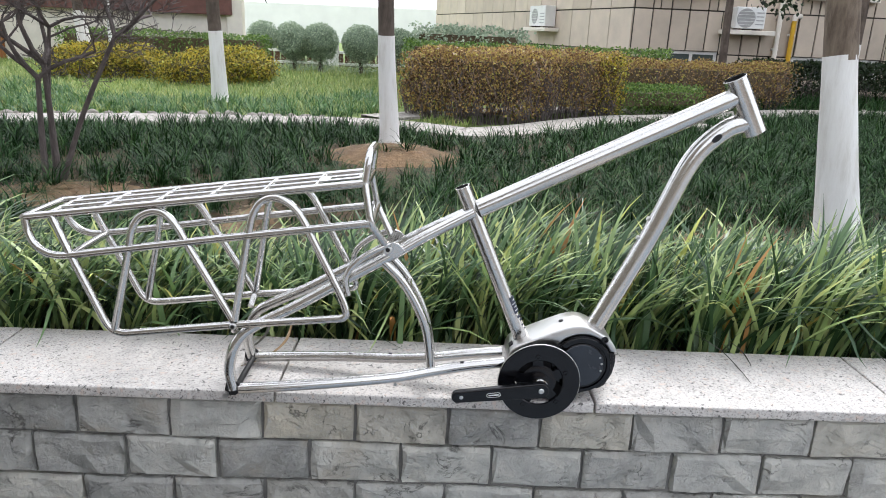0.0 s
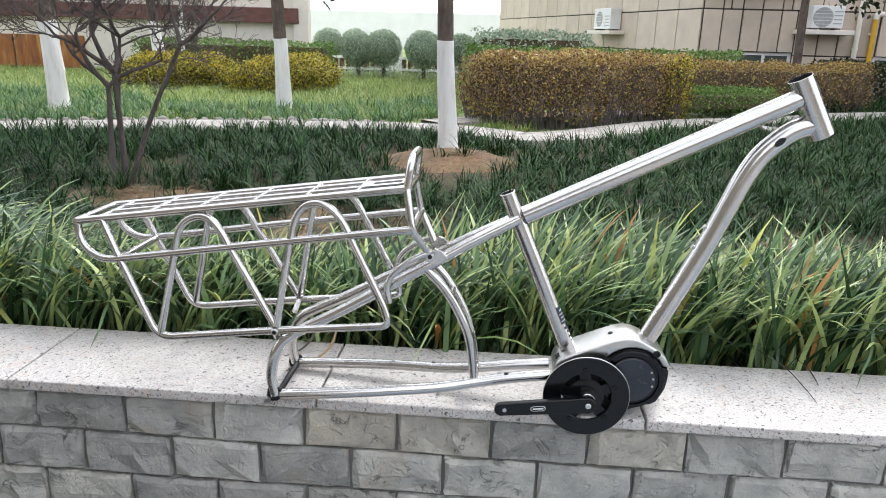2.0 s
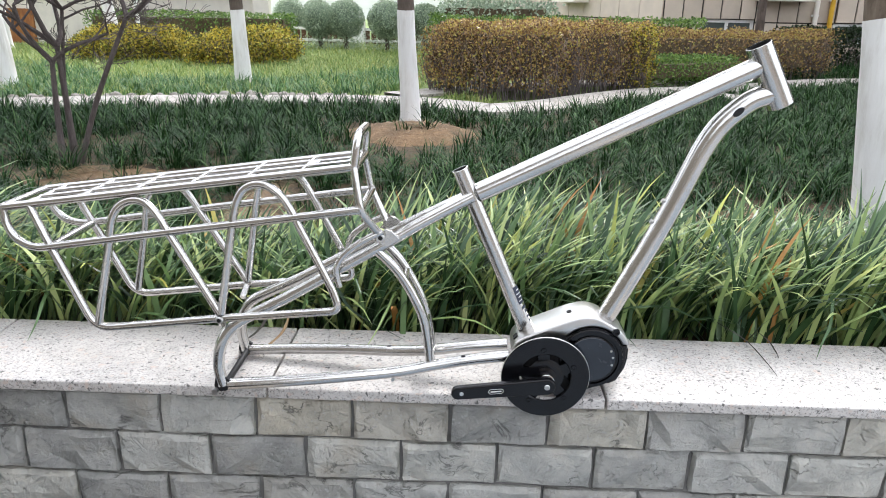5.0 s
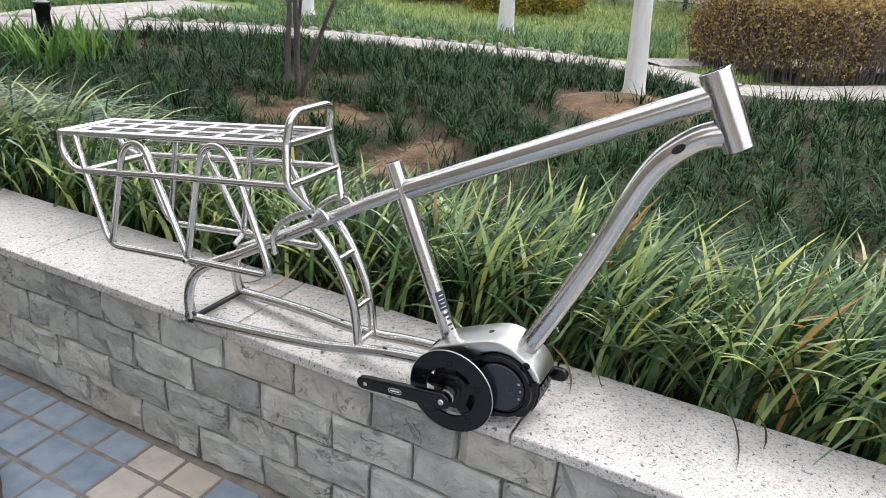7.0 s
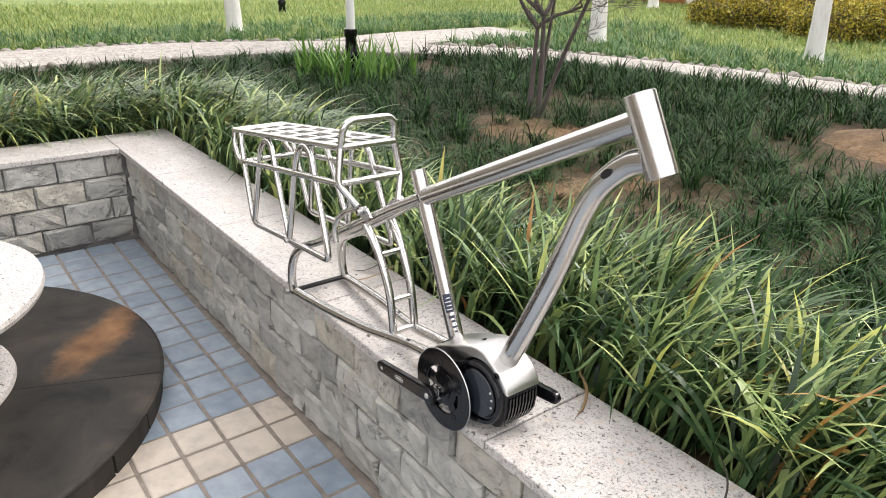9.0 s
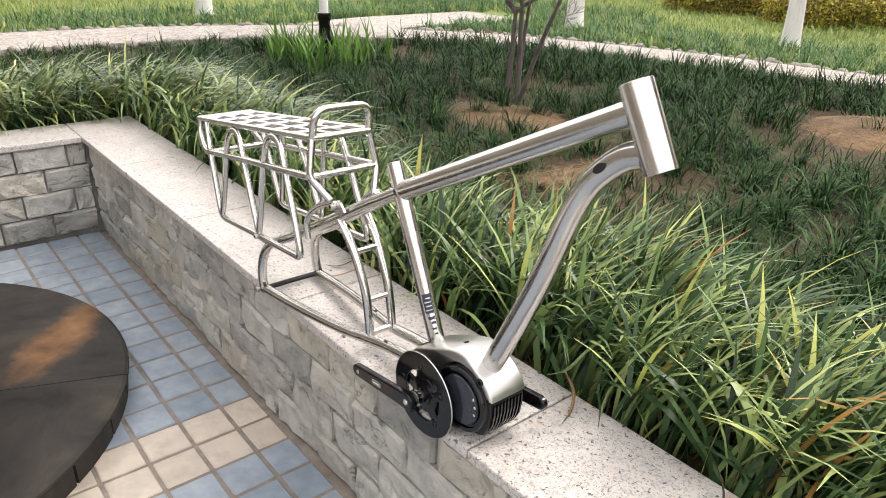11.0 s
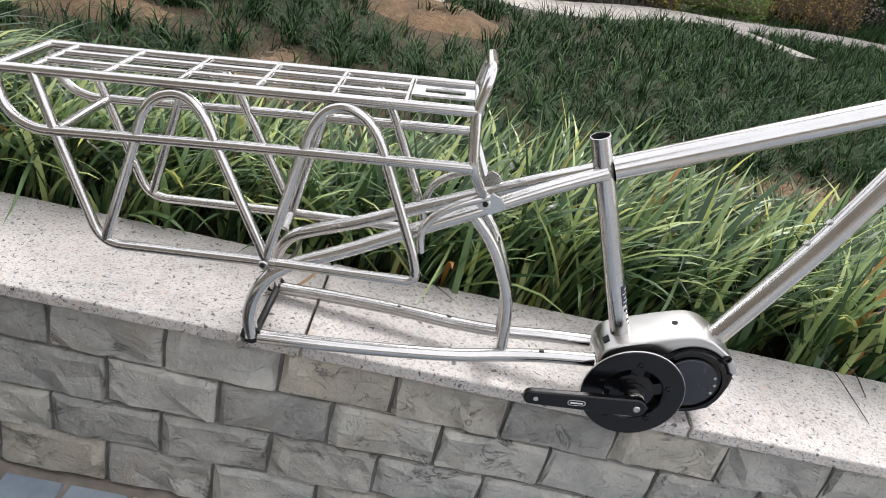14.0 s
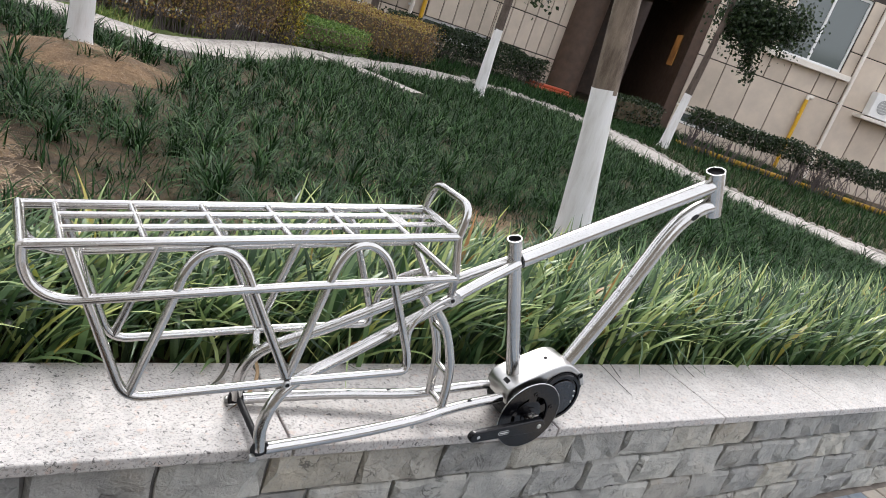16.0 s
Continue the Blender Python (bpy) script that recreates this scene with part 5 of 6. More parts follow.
    ok = off_path(xs, ys, 0.05) & np.array([not inside_path(x, y) for x, y in zip(xs, ys)])
    xs, ys = xs[ok], ys[ok]
    dark = clumps(rng, xs, ys, 16, (0.10, 0.2), (0.006, 0.011), (0.4, 0.3), (1.0, 0.4), 3, 0.07)
    xs, ys = scatter(rng, 2.6, 10.5, 7.6, 12.8, 0.17)
    ok = off_path(xs, ys, 0.02) & np.array([not inside_path(x, y) for x, y in zip(xs, ys)])
    dark2 = clumps(rng, xs[ok], ys[ok], 16, (0.10, 0.2), (0.006, 0.011), (0.4, 0.3), (1.0, 0.4), 3, 0.06)
    xs, ys = scatter(rng, -8.6, -0.9, -1.5, 9.4, 0.17)
    ok = off_path(xs, ys, 0.06) & ~off_path(xs, ys, 1.7) & np.array([not inside_path(x, y) for x, y in zip(xs, ys)])
    ok &= rng.uniform(0, 1, len(xs)) < 0.8
    tufts = clumps(rng, xs[ok], ys[ok], 30, (0.12, 0.22), (0.007, 0.011), (0.45, 0.3), (1.7, 0.45), 4, 0.04)
    stuff("path_side_grass", "green tufts of grass along the far side of the path", "grass", tufts, TUFT)
    stuff("lawn", "sunny pale green lawn beyond the path", "grass", far_lawn, LAWN)
    stuff("mondo_grass_verge", "dark green grass between path and building", "grass", join(dark, dark2), MONDO)
    # upright iris leaves round the lamp
    xs, ys = scatter(rng, -4.7, -4.0, 2.0, 2.7, 0.14)
    ok = np.hypot(xs + 4.55, ys - 2.44) > 0.12
    xs, ys = xs[ok], ys[ok]
    stuff("iris_clump", "upright bright green iris leaves round the lamp post", "plant", clumps(rng, xs, ys, 7, (0.24, 0.40), (0.014, 0.024), (0.25, 0.15), (0.7, 0.35), 5, 0.035), IRIS)


build_grass()


def soil_patch(x, y, a, b, seed, rise=0.065):
    v, f = [(x, y, 0.315)], []
    n, rings = 48, 12
    rnd = random.Random(seed)
    wob = [1 + 0.16 * noise.noise(Vector((2.2 * math.cos(2 * math.pi * i / n), 2.2 * math.sin(2 * math.pi * i / n), seed * 3.1))) + rnd.uniform(-0.05, 0.05) for i in range(n)]
    for k in range(1, rings + 1):
        s = k / rings
        for i in range(n):
            t = 2 * math.pi * i / n
            r = s * (1 + (wob[i] - 1) * s)
            px, py = x + a * r * math.cos(t), y + b * r * math.sin(t)
            g = ground_height(px, py)
            v.append((px, py, g - 0.012 + (1 - s ** 3) * rise + (0.014 * noise.noise(Vector((px * 9, py * 9, 0))) + 0.010 * noise.noise(Vector((px * 27, py * 27, 5)))) * (1.15 - s)))
    v[0] = (x, y, ground_height(x, y) + rise - 0.009)
    f += [(0, 1 + i, 1 + (i + 1) % n) for i in range(n)]
    for k in range(rings - 1):
        for i in range(n):
            f.append((1 + k * n + i, 1 + (k + 1) * n + i, 1 + (k + 1) * n + (i + 1) % n, 1 + k * n + (i + 1) % n))
    tagged(mesh_object("soil_patch", v, f, SOIL, None, "bare brown mulched soil between the grass tufts", True), category="soil", group="soil patches", kind="structure")


for i, (x, y, a, b) in enumerate(SOIL_SPOTS):
    soil_patch(x, y, a, b, i, (0.085, 0.04, 0.04, 0.02)[i])


def litter():
    """Fallen straw and dead blades on the bare soil and the coping."""
    rng = np.random.default_rng(12)
    n = 5200
    spots = np.array(SOIL_SPOTS + [(-1.1, 1.5, 0.4, 0.4), (-1.9, 1.35, 0.6, 0.35)])[rng.integers(0, 6, n)]
    ang, rad = rng.uniform(0, 2 * np.pi, n), np.abs(rng.normal(0, 0.62, n))
    x, y = spots[:, 0] + spots[:, 2] * rad * np.cos(ang), spots[:, 1] + spots[:, 3] * rad * np.sin(ang)
    z = np.array([ground_height(a, b) for a, b in zip(x, y)]) + np.maximum(0.003, np.where(spots[:, 1] > 3.0, 0.085, 0.040) * (1 - rad ** 3)) - 0.006
    data = blades(rng, x, y, z, rng.uniform(0.02, 0.055, n), rng.uniform(0.002, 0.0045, n), rng.uniform(1.25, 1.5, n), rng.uniform(0, 0.2, n), 2)
    stuff("straw_litter", "dry straw and dead leaves on bare soil", "straw", data, STRAW)


DEAD = leafy("dead_leaf", (0.0, (0.03, 0.028, 0.02)), (0.5, (0.045, 0.04, 0.028)), (0.9, (0.07, 0.06, 0.04)), glow=0.05)
STRAW = leafy("straw", (0.0, (0.11, 0.062, 0.028)), (0.5, (0.22, 0.135, 0.062)), (0.9, (0.38, 0.26, 0.13)), glow=0.1)
litter()


def coping_blades():
    """Single long leaves that droop on to the coping."""
    rnd = random.Random(21)
    v, f = [], []
    spots = [(0.72, 0.06), (0.86, 0.05), (0.92, 0.07), (1.05, 0.06), (1.28, 0.05), (-0.36, 0.10), (-0.45, 0.03), (0.20, 0.03), (-1.22, 0.10), (-2.3, 0.06), (0.12, -0.02), (1.6, 0.02), (-0.72, 0.02)]
    for i, (x, reach) in enumerate(spots):
        dx = rnd.uniform(-0.10, 0.14)
        z = COPE_Z + COPE_T
        p = smooth_line([(x - dx, 0.40, 0.34), (x - dx * 0.5, 0.36, z + 0.07 + rnd.uniform(0, 0.05)), (x, 0.29, z + 0.06), (x + dx * 0.5, 0.29 - reach * 0.6, z + 0.025), (x + dx, 0.29 - reach - 0.02, z + 0.004)], 5)
        w = rnd.uniform(0.003, 0.0048)
        s = len(v)
        for k, q in enumerate(p):
            ww = w * min(1, 2.2 * (1 - k / (len(p) - 1)) + 0.08)
            v += [q + Vector((-ww, 0, 0)), q + Vector((0, 0, -ww * 0.3)), q + Vector((ww, 0, 0))]
        for k in range(len(p) - 1):
            for j in range(2):
                f.append((s + k * 3 + j, s + k * 3 + j + 1, s + k * 3 + j + 4, s + k * 3 + j + 3))
    tagged(mesh_object("drooping_leaves", v, f, LILY, None, "single long leaves drooping on to the granite", True), category="grass", kind="stuff")


coping_blades()


def dry_leaf(a, b, lift, width, colour, label):
    """One dead strap leaf lying on the coping from a to b."""
    z = COPE_Z + COPE_T + 0.0015
    a, b = Vector((*a, z)), Vector((*b, z))
    bow = Vector((a.y - b.y, b.x - a.x, 0)) * 0.16
    p = smooth_line([a + Vector((0, 0, lift)), a.lerp(b, 0.35) + bow + Vector((0, 0, lift * 0.5)), a.lerp(b, 0.7) + bow * 0.8 + Vector((0, 0, lift * 0.1)), b], 6)
    v, f = [], []
    for k, q in enumerate(p):
        w = width * min(1.0, 0.35 + 3.0 * k / len(p), 2.4 * (1 - k / (len(p) - 1)) + 0.06)
        d = (p[min(k + 1, len(p) - 1)] - p[max(k - 1, 0)]).normalized()
        n = Vector((-d.y, d.x, 0)).normalized()
        v += [q - n * w + Vector((0, 0, 0.0015)), q, q + n * w + Vector((0, 0, 0.0015))]
    for k in range(len(p) - 1):
        for j in range(2):
            f.append((k * 3 + j, k * 3 + j + 1, k * 3 + j + 4, k * 3 + j + 3))
    return tagged(mesh_object("dry_leaf", v, f, colour, None, label, True), category="leaf", group="dead leaves on the coping")


for a, b, lift, w, straw in (((0.445, 0.305), (0.535, 0.125), 0.05, 0.0019, 0), ((0.55, 0.29), (0.575, 0.215), 0.03, 0.0022, 0), ((0.90, 0.30), (0.95, 0.215), 0.04, 0.0024, 0),
                             ((-0.655, 0.30), (-0.715, 0.20), 0.05, 0.004, 0), ((-0.60, 0.29), (-0.69, 0.12), 0.045, 0.004, 1), ((0.10, 0.30), (0.19, 0.20), 0.04, 0.0035, 1)):
    dry_leaf(a, b, lift, w, STRAW if straw else DEAD, "straw-yellow dead leaf on the granite coping" if straw else "dark brown dead leaf curled on the granite coping")


# ---- hedges ----
def leaf_cloud(rng, pts, size, flat=0.0):
    """A small folded diamond leaf at each point."""
    n = len(pts)
    d = rng.normal(0, 1, (n, 3))
    d[:, 2] += flat
    d /= np.linalg.norm(d, axis=1)[:, None]
    e = rng.normal(0, 1, (n, 3))
    e -= d * (e * d).sum(1)[:, None]
    e /= np.linalg.norm(e, axis=1)[:, None]
    s = rng.uniform(*size, n)[:, None]
    w = s * rng.uniform(0.32, 0.5, (n, 1))
    nrm = np.cross(d, e)
    v = np.stack([pts, pts + d * s * 0.5 + e * w + nrm * s * 0.08, pts + d * s, pts + d * s * 0.5 - e * w + nrm * s * 0.08], 1).reshape(-1, 3)
    return v, np.arange(n * 4).reshape(-1, 4)


def hedge(name, label, outline, z0, z1, leaf, count, size, seed, twigs=0, rough=0.07, core=0.10, group="", skirt=0.0, brush=0, dome=0.0, solid=True, stem=1.0):
    """A clipped hedge over an outline in plan; leaves thickest at its skin, bare below."""
    rng = np.random.default_rng(seed)
    poly = np.array(outline)
    lo, hi = poly.min(0), poly.max(0)

    def inside(p):
        c = np.zeros(len(p), bool)
        j = len(poly) - 1
        for i in range(len(poly)):
            a, b = poly[i], poly[j]
            t = (a[1] > p[:, 1]) != (b[1] > p[:, 1])
            c ^= t & (p[:, 0] < (b[0] - a[0]) * (p[:, 1] - a[1]) / (b[1] - a[1] + 1e-9) + a[0])
            j = i
        return c

    def edge_dist(p):
        d = np.full(len(p), 9.0)
        for i in range(len(poly)):
            a, b = poly[i - 1], poly[i]
            ab = b - a
            t = np.clip(((p - a) @ ab) / (ab @ ab), 0, 1)
            d = np.minimum(d, np.hypot(*(p - a - t[:, None] * ab).T))
        return d
    got = []
    total = 0
    while total < count:
        p = rng.uniform(0, 1, (count, 3)) * np.array([hi[0] - lo[0], hi[1] - lo[1], z1 - z0 - skirt]) + np.array([lo[0], lo[1], z0 + skirt])
        q = p[inside(p[:, :2])]
        skin = np.minimum(edge_dist(q[:, :2]), z1 - q[:, 2])
        q = q[rng.uniform(0, 1, len(q)) < np.exp(-skin / 0.09) * (0.35 + 0.65 * np.clip((q[:, 2] - z0) / (0.35 * (z1 - z0)), 0, 1))]
        got.append(q)
        total += len(q)
    p = np.concatenate(got)[:count]
    bump = np.array([noise.noise(Vector(tuple(v * 2.6))) for v in p])
    p[:, 2] += rough * bump
    if dome:                            # lower towards its sides
        side = np.clip(1 - edge_dist(p[:, :2]) / 0.42, 0, 1) ** 2
        p[:, 2] -= dome * side * (p[:, 2] - z0) / (z1 - z0)
    p[:, :2] += rng.normal(0, rough * 0.45, (len(p), 2))
    thing = root(name, label, "hedge", group, at=(float(poly[:, 0].mean()), float(poly[:, 1].mean()), z0))
    off = np.array(thing.matrix_basis.translation)
    v, q = leaf_cloud(rng, p - off, size)
    ob = array_object("foliage", v, q, leaf, thing)
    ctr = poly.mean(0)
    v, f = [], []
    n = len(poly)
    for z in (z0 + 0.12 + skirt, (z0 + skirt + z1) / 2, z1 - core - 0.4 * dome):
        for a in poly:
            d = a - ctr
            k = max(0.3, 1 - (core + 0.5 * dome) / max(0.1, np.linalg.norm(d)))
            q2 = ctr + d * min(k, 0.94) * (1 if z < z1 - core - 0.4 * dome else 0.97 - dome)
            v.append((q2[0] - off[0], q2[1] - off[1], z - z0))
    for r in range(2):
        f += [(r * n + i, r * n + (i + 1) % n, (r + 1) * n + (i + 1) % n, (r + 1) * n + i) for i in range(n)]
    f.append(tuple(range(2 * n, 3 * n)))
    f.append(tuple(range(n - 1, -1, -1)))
    # closed dark core put in for the shade behind the leaves
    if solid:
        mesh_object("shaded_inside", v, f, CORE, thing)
    if twigs:
        rnd = random.Random(seed)
        v, f = [], []
        for _ in range(twigs):
            i = rnd.randrange(n)
            a, b = poly[i - 1], poly[i]
            t = rnd.random()
            base = a + (b - a) * t
            base = base + (ctr - base) * rnd.uniform(0.01, 0.16)
            x, y = base - off[:2]
            h = (z1 - z0) * rnd.uniform(0.45, 1.0)
            pts = [(x, y, -0.02)]
            for s in range(1, 4):
                pts.append((x + rnd.gauss(0, 0.035) * s, y + rnd.gauss(0, 0.035) * s, h * s / 3))
            sweep(v, f, pts, [0.006 * stem, 0.005 * stem, 0.0035 * stem, 0.002 * stem], 4, False)
        tagged(mesh_object("bare_stem", v, f, TWIG, thing), kind="stuff")
    if brush:
        rnd = random.Random(seed + 500)
        v, f = [], []
        for _ in range(brush):          # crooked pale twigs that show between the leaves
            i = rnd.randrange(n)
            a, b = poly[i - 1], poly[i]
            base = a + (b - a) * rnd.random()
            base = base + (base - ctr) * (rnd.uniform(0.0, 0.035) / max(0.3, np.linalg.norm(base - ctr)))
            q = Vector((base[0] - off[0], base[1] - off[1], (z1 - z0) * rnd.uniform(0.15, 0.75)))
            run = Vector((b[0] - a[0], b[1] - a[1], 0)).normalized() * rnd.uniform(-0.8, 0.8) + Vector((0, 0, rnd.uniform(0.5, 1.0)))
            pts = [q.copy()]
            for s in range(4):
                q = q + run * rnd.uniform(0.03, 0.06) + Vector((rnd.gauss(0, 0.012), rnd.gauss(0, 0.012), rnd.gauss(0, 0.012)))
                pts.append(q.copy())
            sweep(v, f, pts, [0.0042, 0.0038, 0.0032, 0.0026, 0.0018], 4, False)
        tagged(mesh_object("pale_twig", v, f, TWIG_PALE, thing), kind="stuff")
    return thing


def build_hedges():
    hedge("hedge", "clipped russet and golden privet hedge with bare stems", [(-0.66, 6.72), (-0.35, 6.25), (0.12, 5.92), (0.62, 6.08), (1.15, 6.75), (1.92, 7.36), (1.95, 7.85), (1.2, 7.75), (0.2, 7.2), (-0.3, 6.95)],
          0.26, 0.985, RUSSET, 40000, (0.018, 0.034), 1, 420, 0.11, skirt=0.10, brush=260)
    hedge("hedge", "yellow-green privet at the end of the russet hedge", [(1.72, 7.12), (2.0, 7.35), (2.08, 7.8), (1.8, 7.85), (1.62, 7.4)], 0.26, 0.97, GOLD, 5200, (0.02, 0.036), 21, 30, 0.08)
    hedge("hedge", "golden yellow privet hedge on the lawn", [(-6.1, 9.5), (-5.3, 9.35), (-4.55, 9.6), (-4.5, 10.4), (-5.4, 10.6), (-6.2, 10.4)], 0.26, 0.78, GOLD, 17000, (0.024, 0.044), 2, 60, 0.10, dome=0.2, group="golden hedges")
    hedge("hedge", "golden yellow privet hedge on the lawn", [(-4.25, 9.15), (-3.5, 9.1), (-3.02, 9.9), (-2.95, 10.9), (-3.6, 11.0), (-4.3, 10.2)], 0.26, 0.77, GOLD, 17000, (0.024, 0.044), 3, 60, 0.10, dome=0.2, group="golden hedges")
    hedge("hedge", "dark green clipped hedge far across the lawn", [(-7.4, 12.4), (-5.0, 12.8), (-3.62, 12.95), (-3.62, 13.6), (-5.0, 13.6), (-7.5, 13.3)], 0.26, 0.94, BOX, 9000, (0.03, 0.055), 4, 0, 0.06)
    hedge("hedge", "bright green clipped hedge behind the russet one", [(-0.8, 10.2), (1.2, 9.9), (3.2, 9.4), (3.4, 10.2), (1.2, 10.9), (-0.8, 11.1)], 0.26, 1.02, BOX, 9000, (0.03, 0.055), 5, 0, 0.05)
    hedge("shrub", "rounded grey-green shrub behind the hedges", [(-0.7, 11.0), (0.2, 10.8), (1.2, 11.0), (1.3, 11.6), (0.2, 11.9), (-0.7, 11.6)], 0.26, 1.22, GREYLEAF, 5000, (0.04, 0.07), 6, 0, 0.16)
    hedge("hedge", "russet hedge before the building wall", [(2.05, 8.1), (3.2, 8.55), (4.6, 9.1), (5.0, 9.3), (4.9, 9.9), (3.4, 9.35), (2.1, 8.7)], 0.26, 0.90, RUSSET, 22000, (0.02, 0.036), 7, 160, 0.13, skirt=0.05, brush=90)
    hedge("hedge", "low green hedge along the path edge", [(1.95, 7.42), (2.6, 7.62), (3.3, 8.1), (3.2, 8.5), (2.4, 8.1), (1.95, 7.9)], 0.26, 0.63, BOX, 5000, (0.02, 0.035), 8, 0, 0.05)
    hedge("hedge", "dark straggling hedge below the building wall", [(5.1, 11.0), (7.2, 11.3), (9.4, 11.7), (9.4, 12.3), (7.2, 12.0), (5.1, 11.7)], 0.26, 0.90, DARKLEAF, 14000, (0.03, 0.06), 9, 220, 0.12, skirt=0.15, solid=False)
    for s0, s1, seed, leaves, stems in ((0.0, 0.34, 10, 6500, 110), (0.37, 1.02, 12, 11000, 190)):
        a, c = Vector((10.3, 8.33)), Vector((16.6, 4.73))
        p, q, fw = a.lerp(c, s0), a.lerp(c, s1), Vector((-0.496, -0.868))
        ring = [tuple(p + fw * 0.50), tuple(p.lerp(q, 0.5) + fw * 0.55), tuple(q + fw * 0.50), tuple(q + fw * 0.10), tuple(p + fw * 0.10)]
        hedge("hedge", "dark straggling hedge on bare stems before the gas pipe", ring, 0.24, 1.04, DARKLEAF, leaves, (0.03, 0.055), seed, stems, 0.12, skirt=0.48, solid=False, stem=2.0)
    hedge("hedge", "dark green hedge beside the entrance", [(9.3, 9.15), (10.3, 9.2), (11.1, 9.6), (11.3, 10.4), (9.6, 9.9)], 0.24, 0.82, DARKLEAF, 3000, (0.04, 0.06), 11, 0, 0.06)


build_hedges()


def topiary(x, y, r, z, seed):
    rng = np.random.default_rng(seed)
    t = root("topiary_bush", "grey-green bush clipped into a ball on a short stem", "bush", "clipped balls", at=(x, y, 0.2))
    n = 6000
    d = rng.normal(0, 1, (n, 3))
    d /= np.linalg.norm(d, axis=1)[:, None]
    rad = r * (0.78 + 0.22 * rng.uniform(0, 1, n) ** 0.5) * (1 + 0.08 * np.array([noise.noise(Vector(tuple(v * 2.5 + seed))) for v in d]))
    p = d * rad[:, None] + np.array([0, 0, z - 0.2])
    low = rng.normal(0, 1, (1800, 3)) * np.array([r * 0.52, r * 0.52, 0.22]) + np.array([0, 0, (z - r) * 0.45])
    v, q = leaf_cloud(rng, np.concatenate([p, low]), (0.018, 0.036))
    array_object("foliage", v, q, GREYLEAF, t)
    # lumpy core ball stands for the shade under the leaf skin
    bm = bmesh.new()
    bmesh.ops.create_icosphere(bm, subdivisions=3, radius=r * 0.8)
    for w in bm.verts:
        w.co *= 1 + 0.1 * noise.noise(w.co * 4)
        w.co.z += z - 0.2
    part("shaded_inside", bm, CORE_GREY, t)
    tube("stem", [(0, 0, -0.05), (0.01, 0, 0.3), (0, 0, z - 0.3)], [0.05, 0.04, 0.03], BARK, t)


for i, (x, y, r, z) in enumerate(((-3.14, 13.4, 0.34, 0.84), (-2.62, 13.4, 0.37, 0.87), (-1.80, 13.4, 0.38, 0.86), (-1.1, 14.2, 0.34, 0.86), (-4.6, 17.0, 0.4, 0.85), (-4.0, 17.4, 0.4, 0.85))):
    topiary(x, y, r, z, 30 + i)


# ---- trees ----
def grow(rnd, verts, faces, start, way, length, radius, depth, sides, tips, kids=(2, 3), bend=0.35, shrink=0.72, least=0.0):
    pts, rad = [start], [radius]
    p, d = start.copy(), way.normalized()
    n = 4
    for i in range(n):
        d = (d + Vector((rnd.gauss(0, bend), rnd.gauss(0, bend), rnd.gauss(0.06, bend * 0.6))) * 0.35).normalized()
        p = p + d * (length / n)
        pts.append(p.copy())
        rad.append(max(least, radius * (1 - 0.45 * (i + 1) / n)))
    sweep(verts, faces, pts, rad, sides, False)
    if depth == 0:
        tips.append((p.copy(), d.copy()))
        return
    for k in range(rnd.randint(*kids)):
        at = pts[rnd.randint(2, n)] if k else pts[-1]
        out = Vector((rnd.gauss(0, 1), rnd.gauss(0, 1), rnd.gauss(0.35, 0.6))).normalized()
        grow(rnd, verts, faces, at, d * 0.75 + out * 0.75, length * shrink * rnd.uniform(0.75, 1.15), rad[-1] * rnd.uniform(0.65, 0.95), depth - 1, max(3, sides - 1), tips, kids, bend, shrink, least)


def tree(x, y, r0, r1, lean, white, height, seed, crown=True, bark=None, leaf=None, label="street tree with a limewashed trunk and dark bark above"):
    """A trunk with a limewashed foot; lean: metres the trunk moves in x and y for each metre of height."""
    rnd = random.Random(seed)
    z0 = 0.24
    t = root("tree", label, "tree", "limewashed trees", at=(x, y, z0))

    def at(h):
        return Vector((lean[0] * h + 0.015 * math.sin(h * 2.1 + seed), lean[1] * h + 0.015 * math.cos(h * 1.7 + seed), h))

    def rad(h):
        return r1 + (r0 - r1) * max(0.0, 1 - h / white) ** 1.6 + (0.35 * r0 * max(0, 1 - h / 0.12) ** 2)
    v, f = [], []
    hs = [-0.06, 0.0, 0.04, 0.10] + [0.1 + (white - 0.1) * i / 14 for i in range(1, 15)]
    sweep(v, f, [at(h) for h in hs], [rad(h) * 1.012 + 0.002 for h in hs], 24)
    v = [q + noise.noise_vector(Vector((q.x * 14 + seed * 3, q.y * 14, q.z * 1.6))) * (0.09 * r0) for q in v]
    mesh_object("limewash", v, f, LIME, t, "white limewashed foot of the trunk", True)
    v, f = [], []
    hs = [white - 0.02] + [white + (height - white) * i / 8 for i in range(1, 9)]
    sweep(v, f, [at(h) for h in hs], [r1 * (1 - 0.35 * max(0, h - white) / (height - white)) for h in hs], 18)
    tips = []
    top = at(height)
    for k in range(4):
        a = 2 * math.pi * k / 4 + rnd.random()
        grow(rnd, v, f, top, Vector((math.cos(a), math.sin(a), rnd.uniform(0.5, 1.2))), 0.9, r1 * 0.5, 2, 7, tips, (2, 3), 0.3)
    mesh_object("trunk", v, f, bark or BARK, t, "", True)
    if crown:
        rng = np.random.default_rng(seed)
        pts = []
        for p, d in tips:
            pts.append(np.array(p) + rng.normal(0, 0.2, (150, 3)))
        lv, lq = leaf_cloud(rng, np.concatenate(pts), (0.05, 0.09))
        array_object("crown", lv, lq, leaf or DARKLEAF, t)
    return t


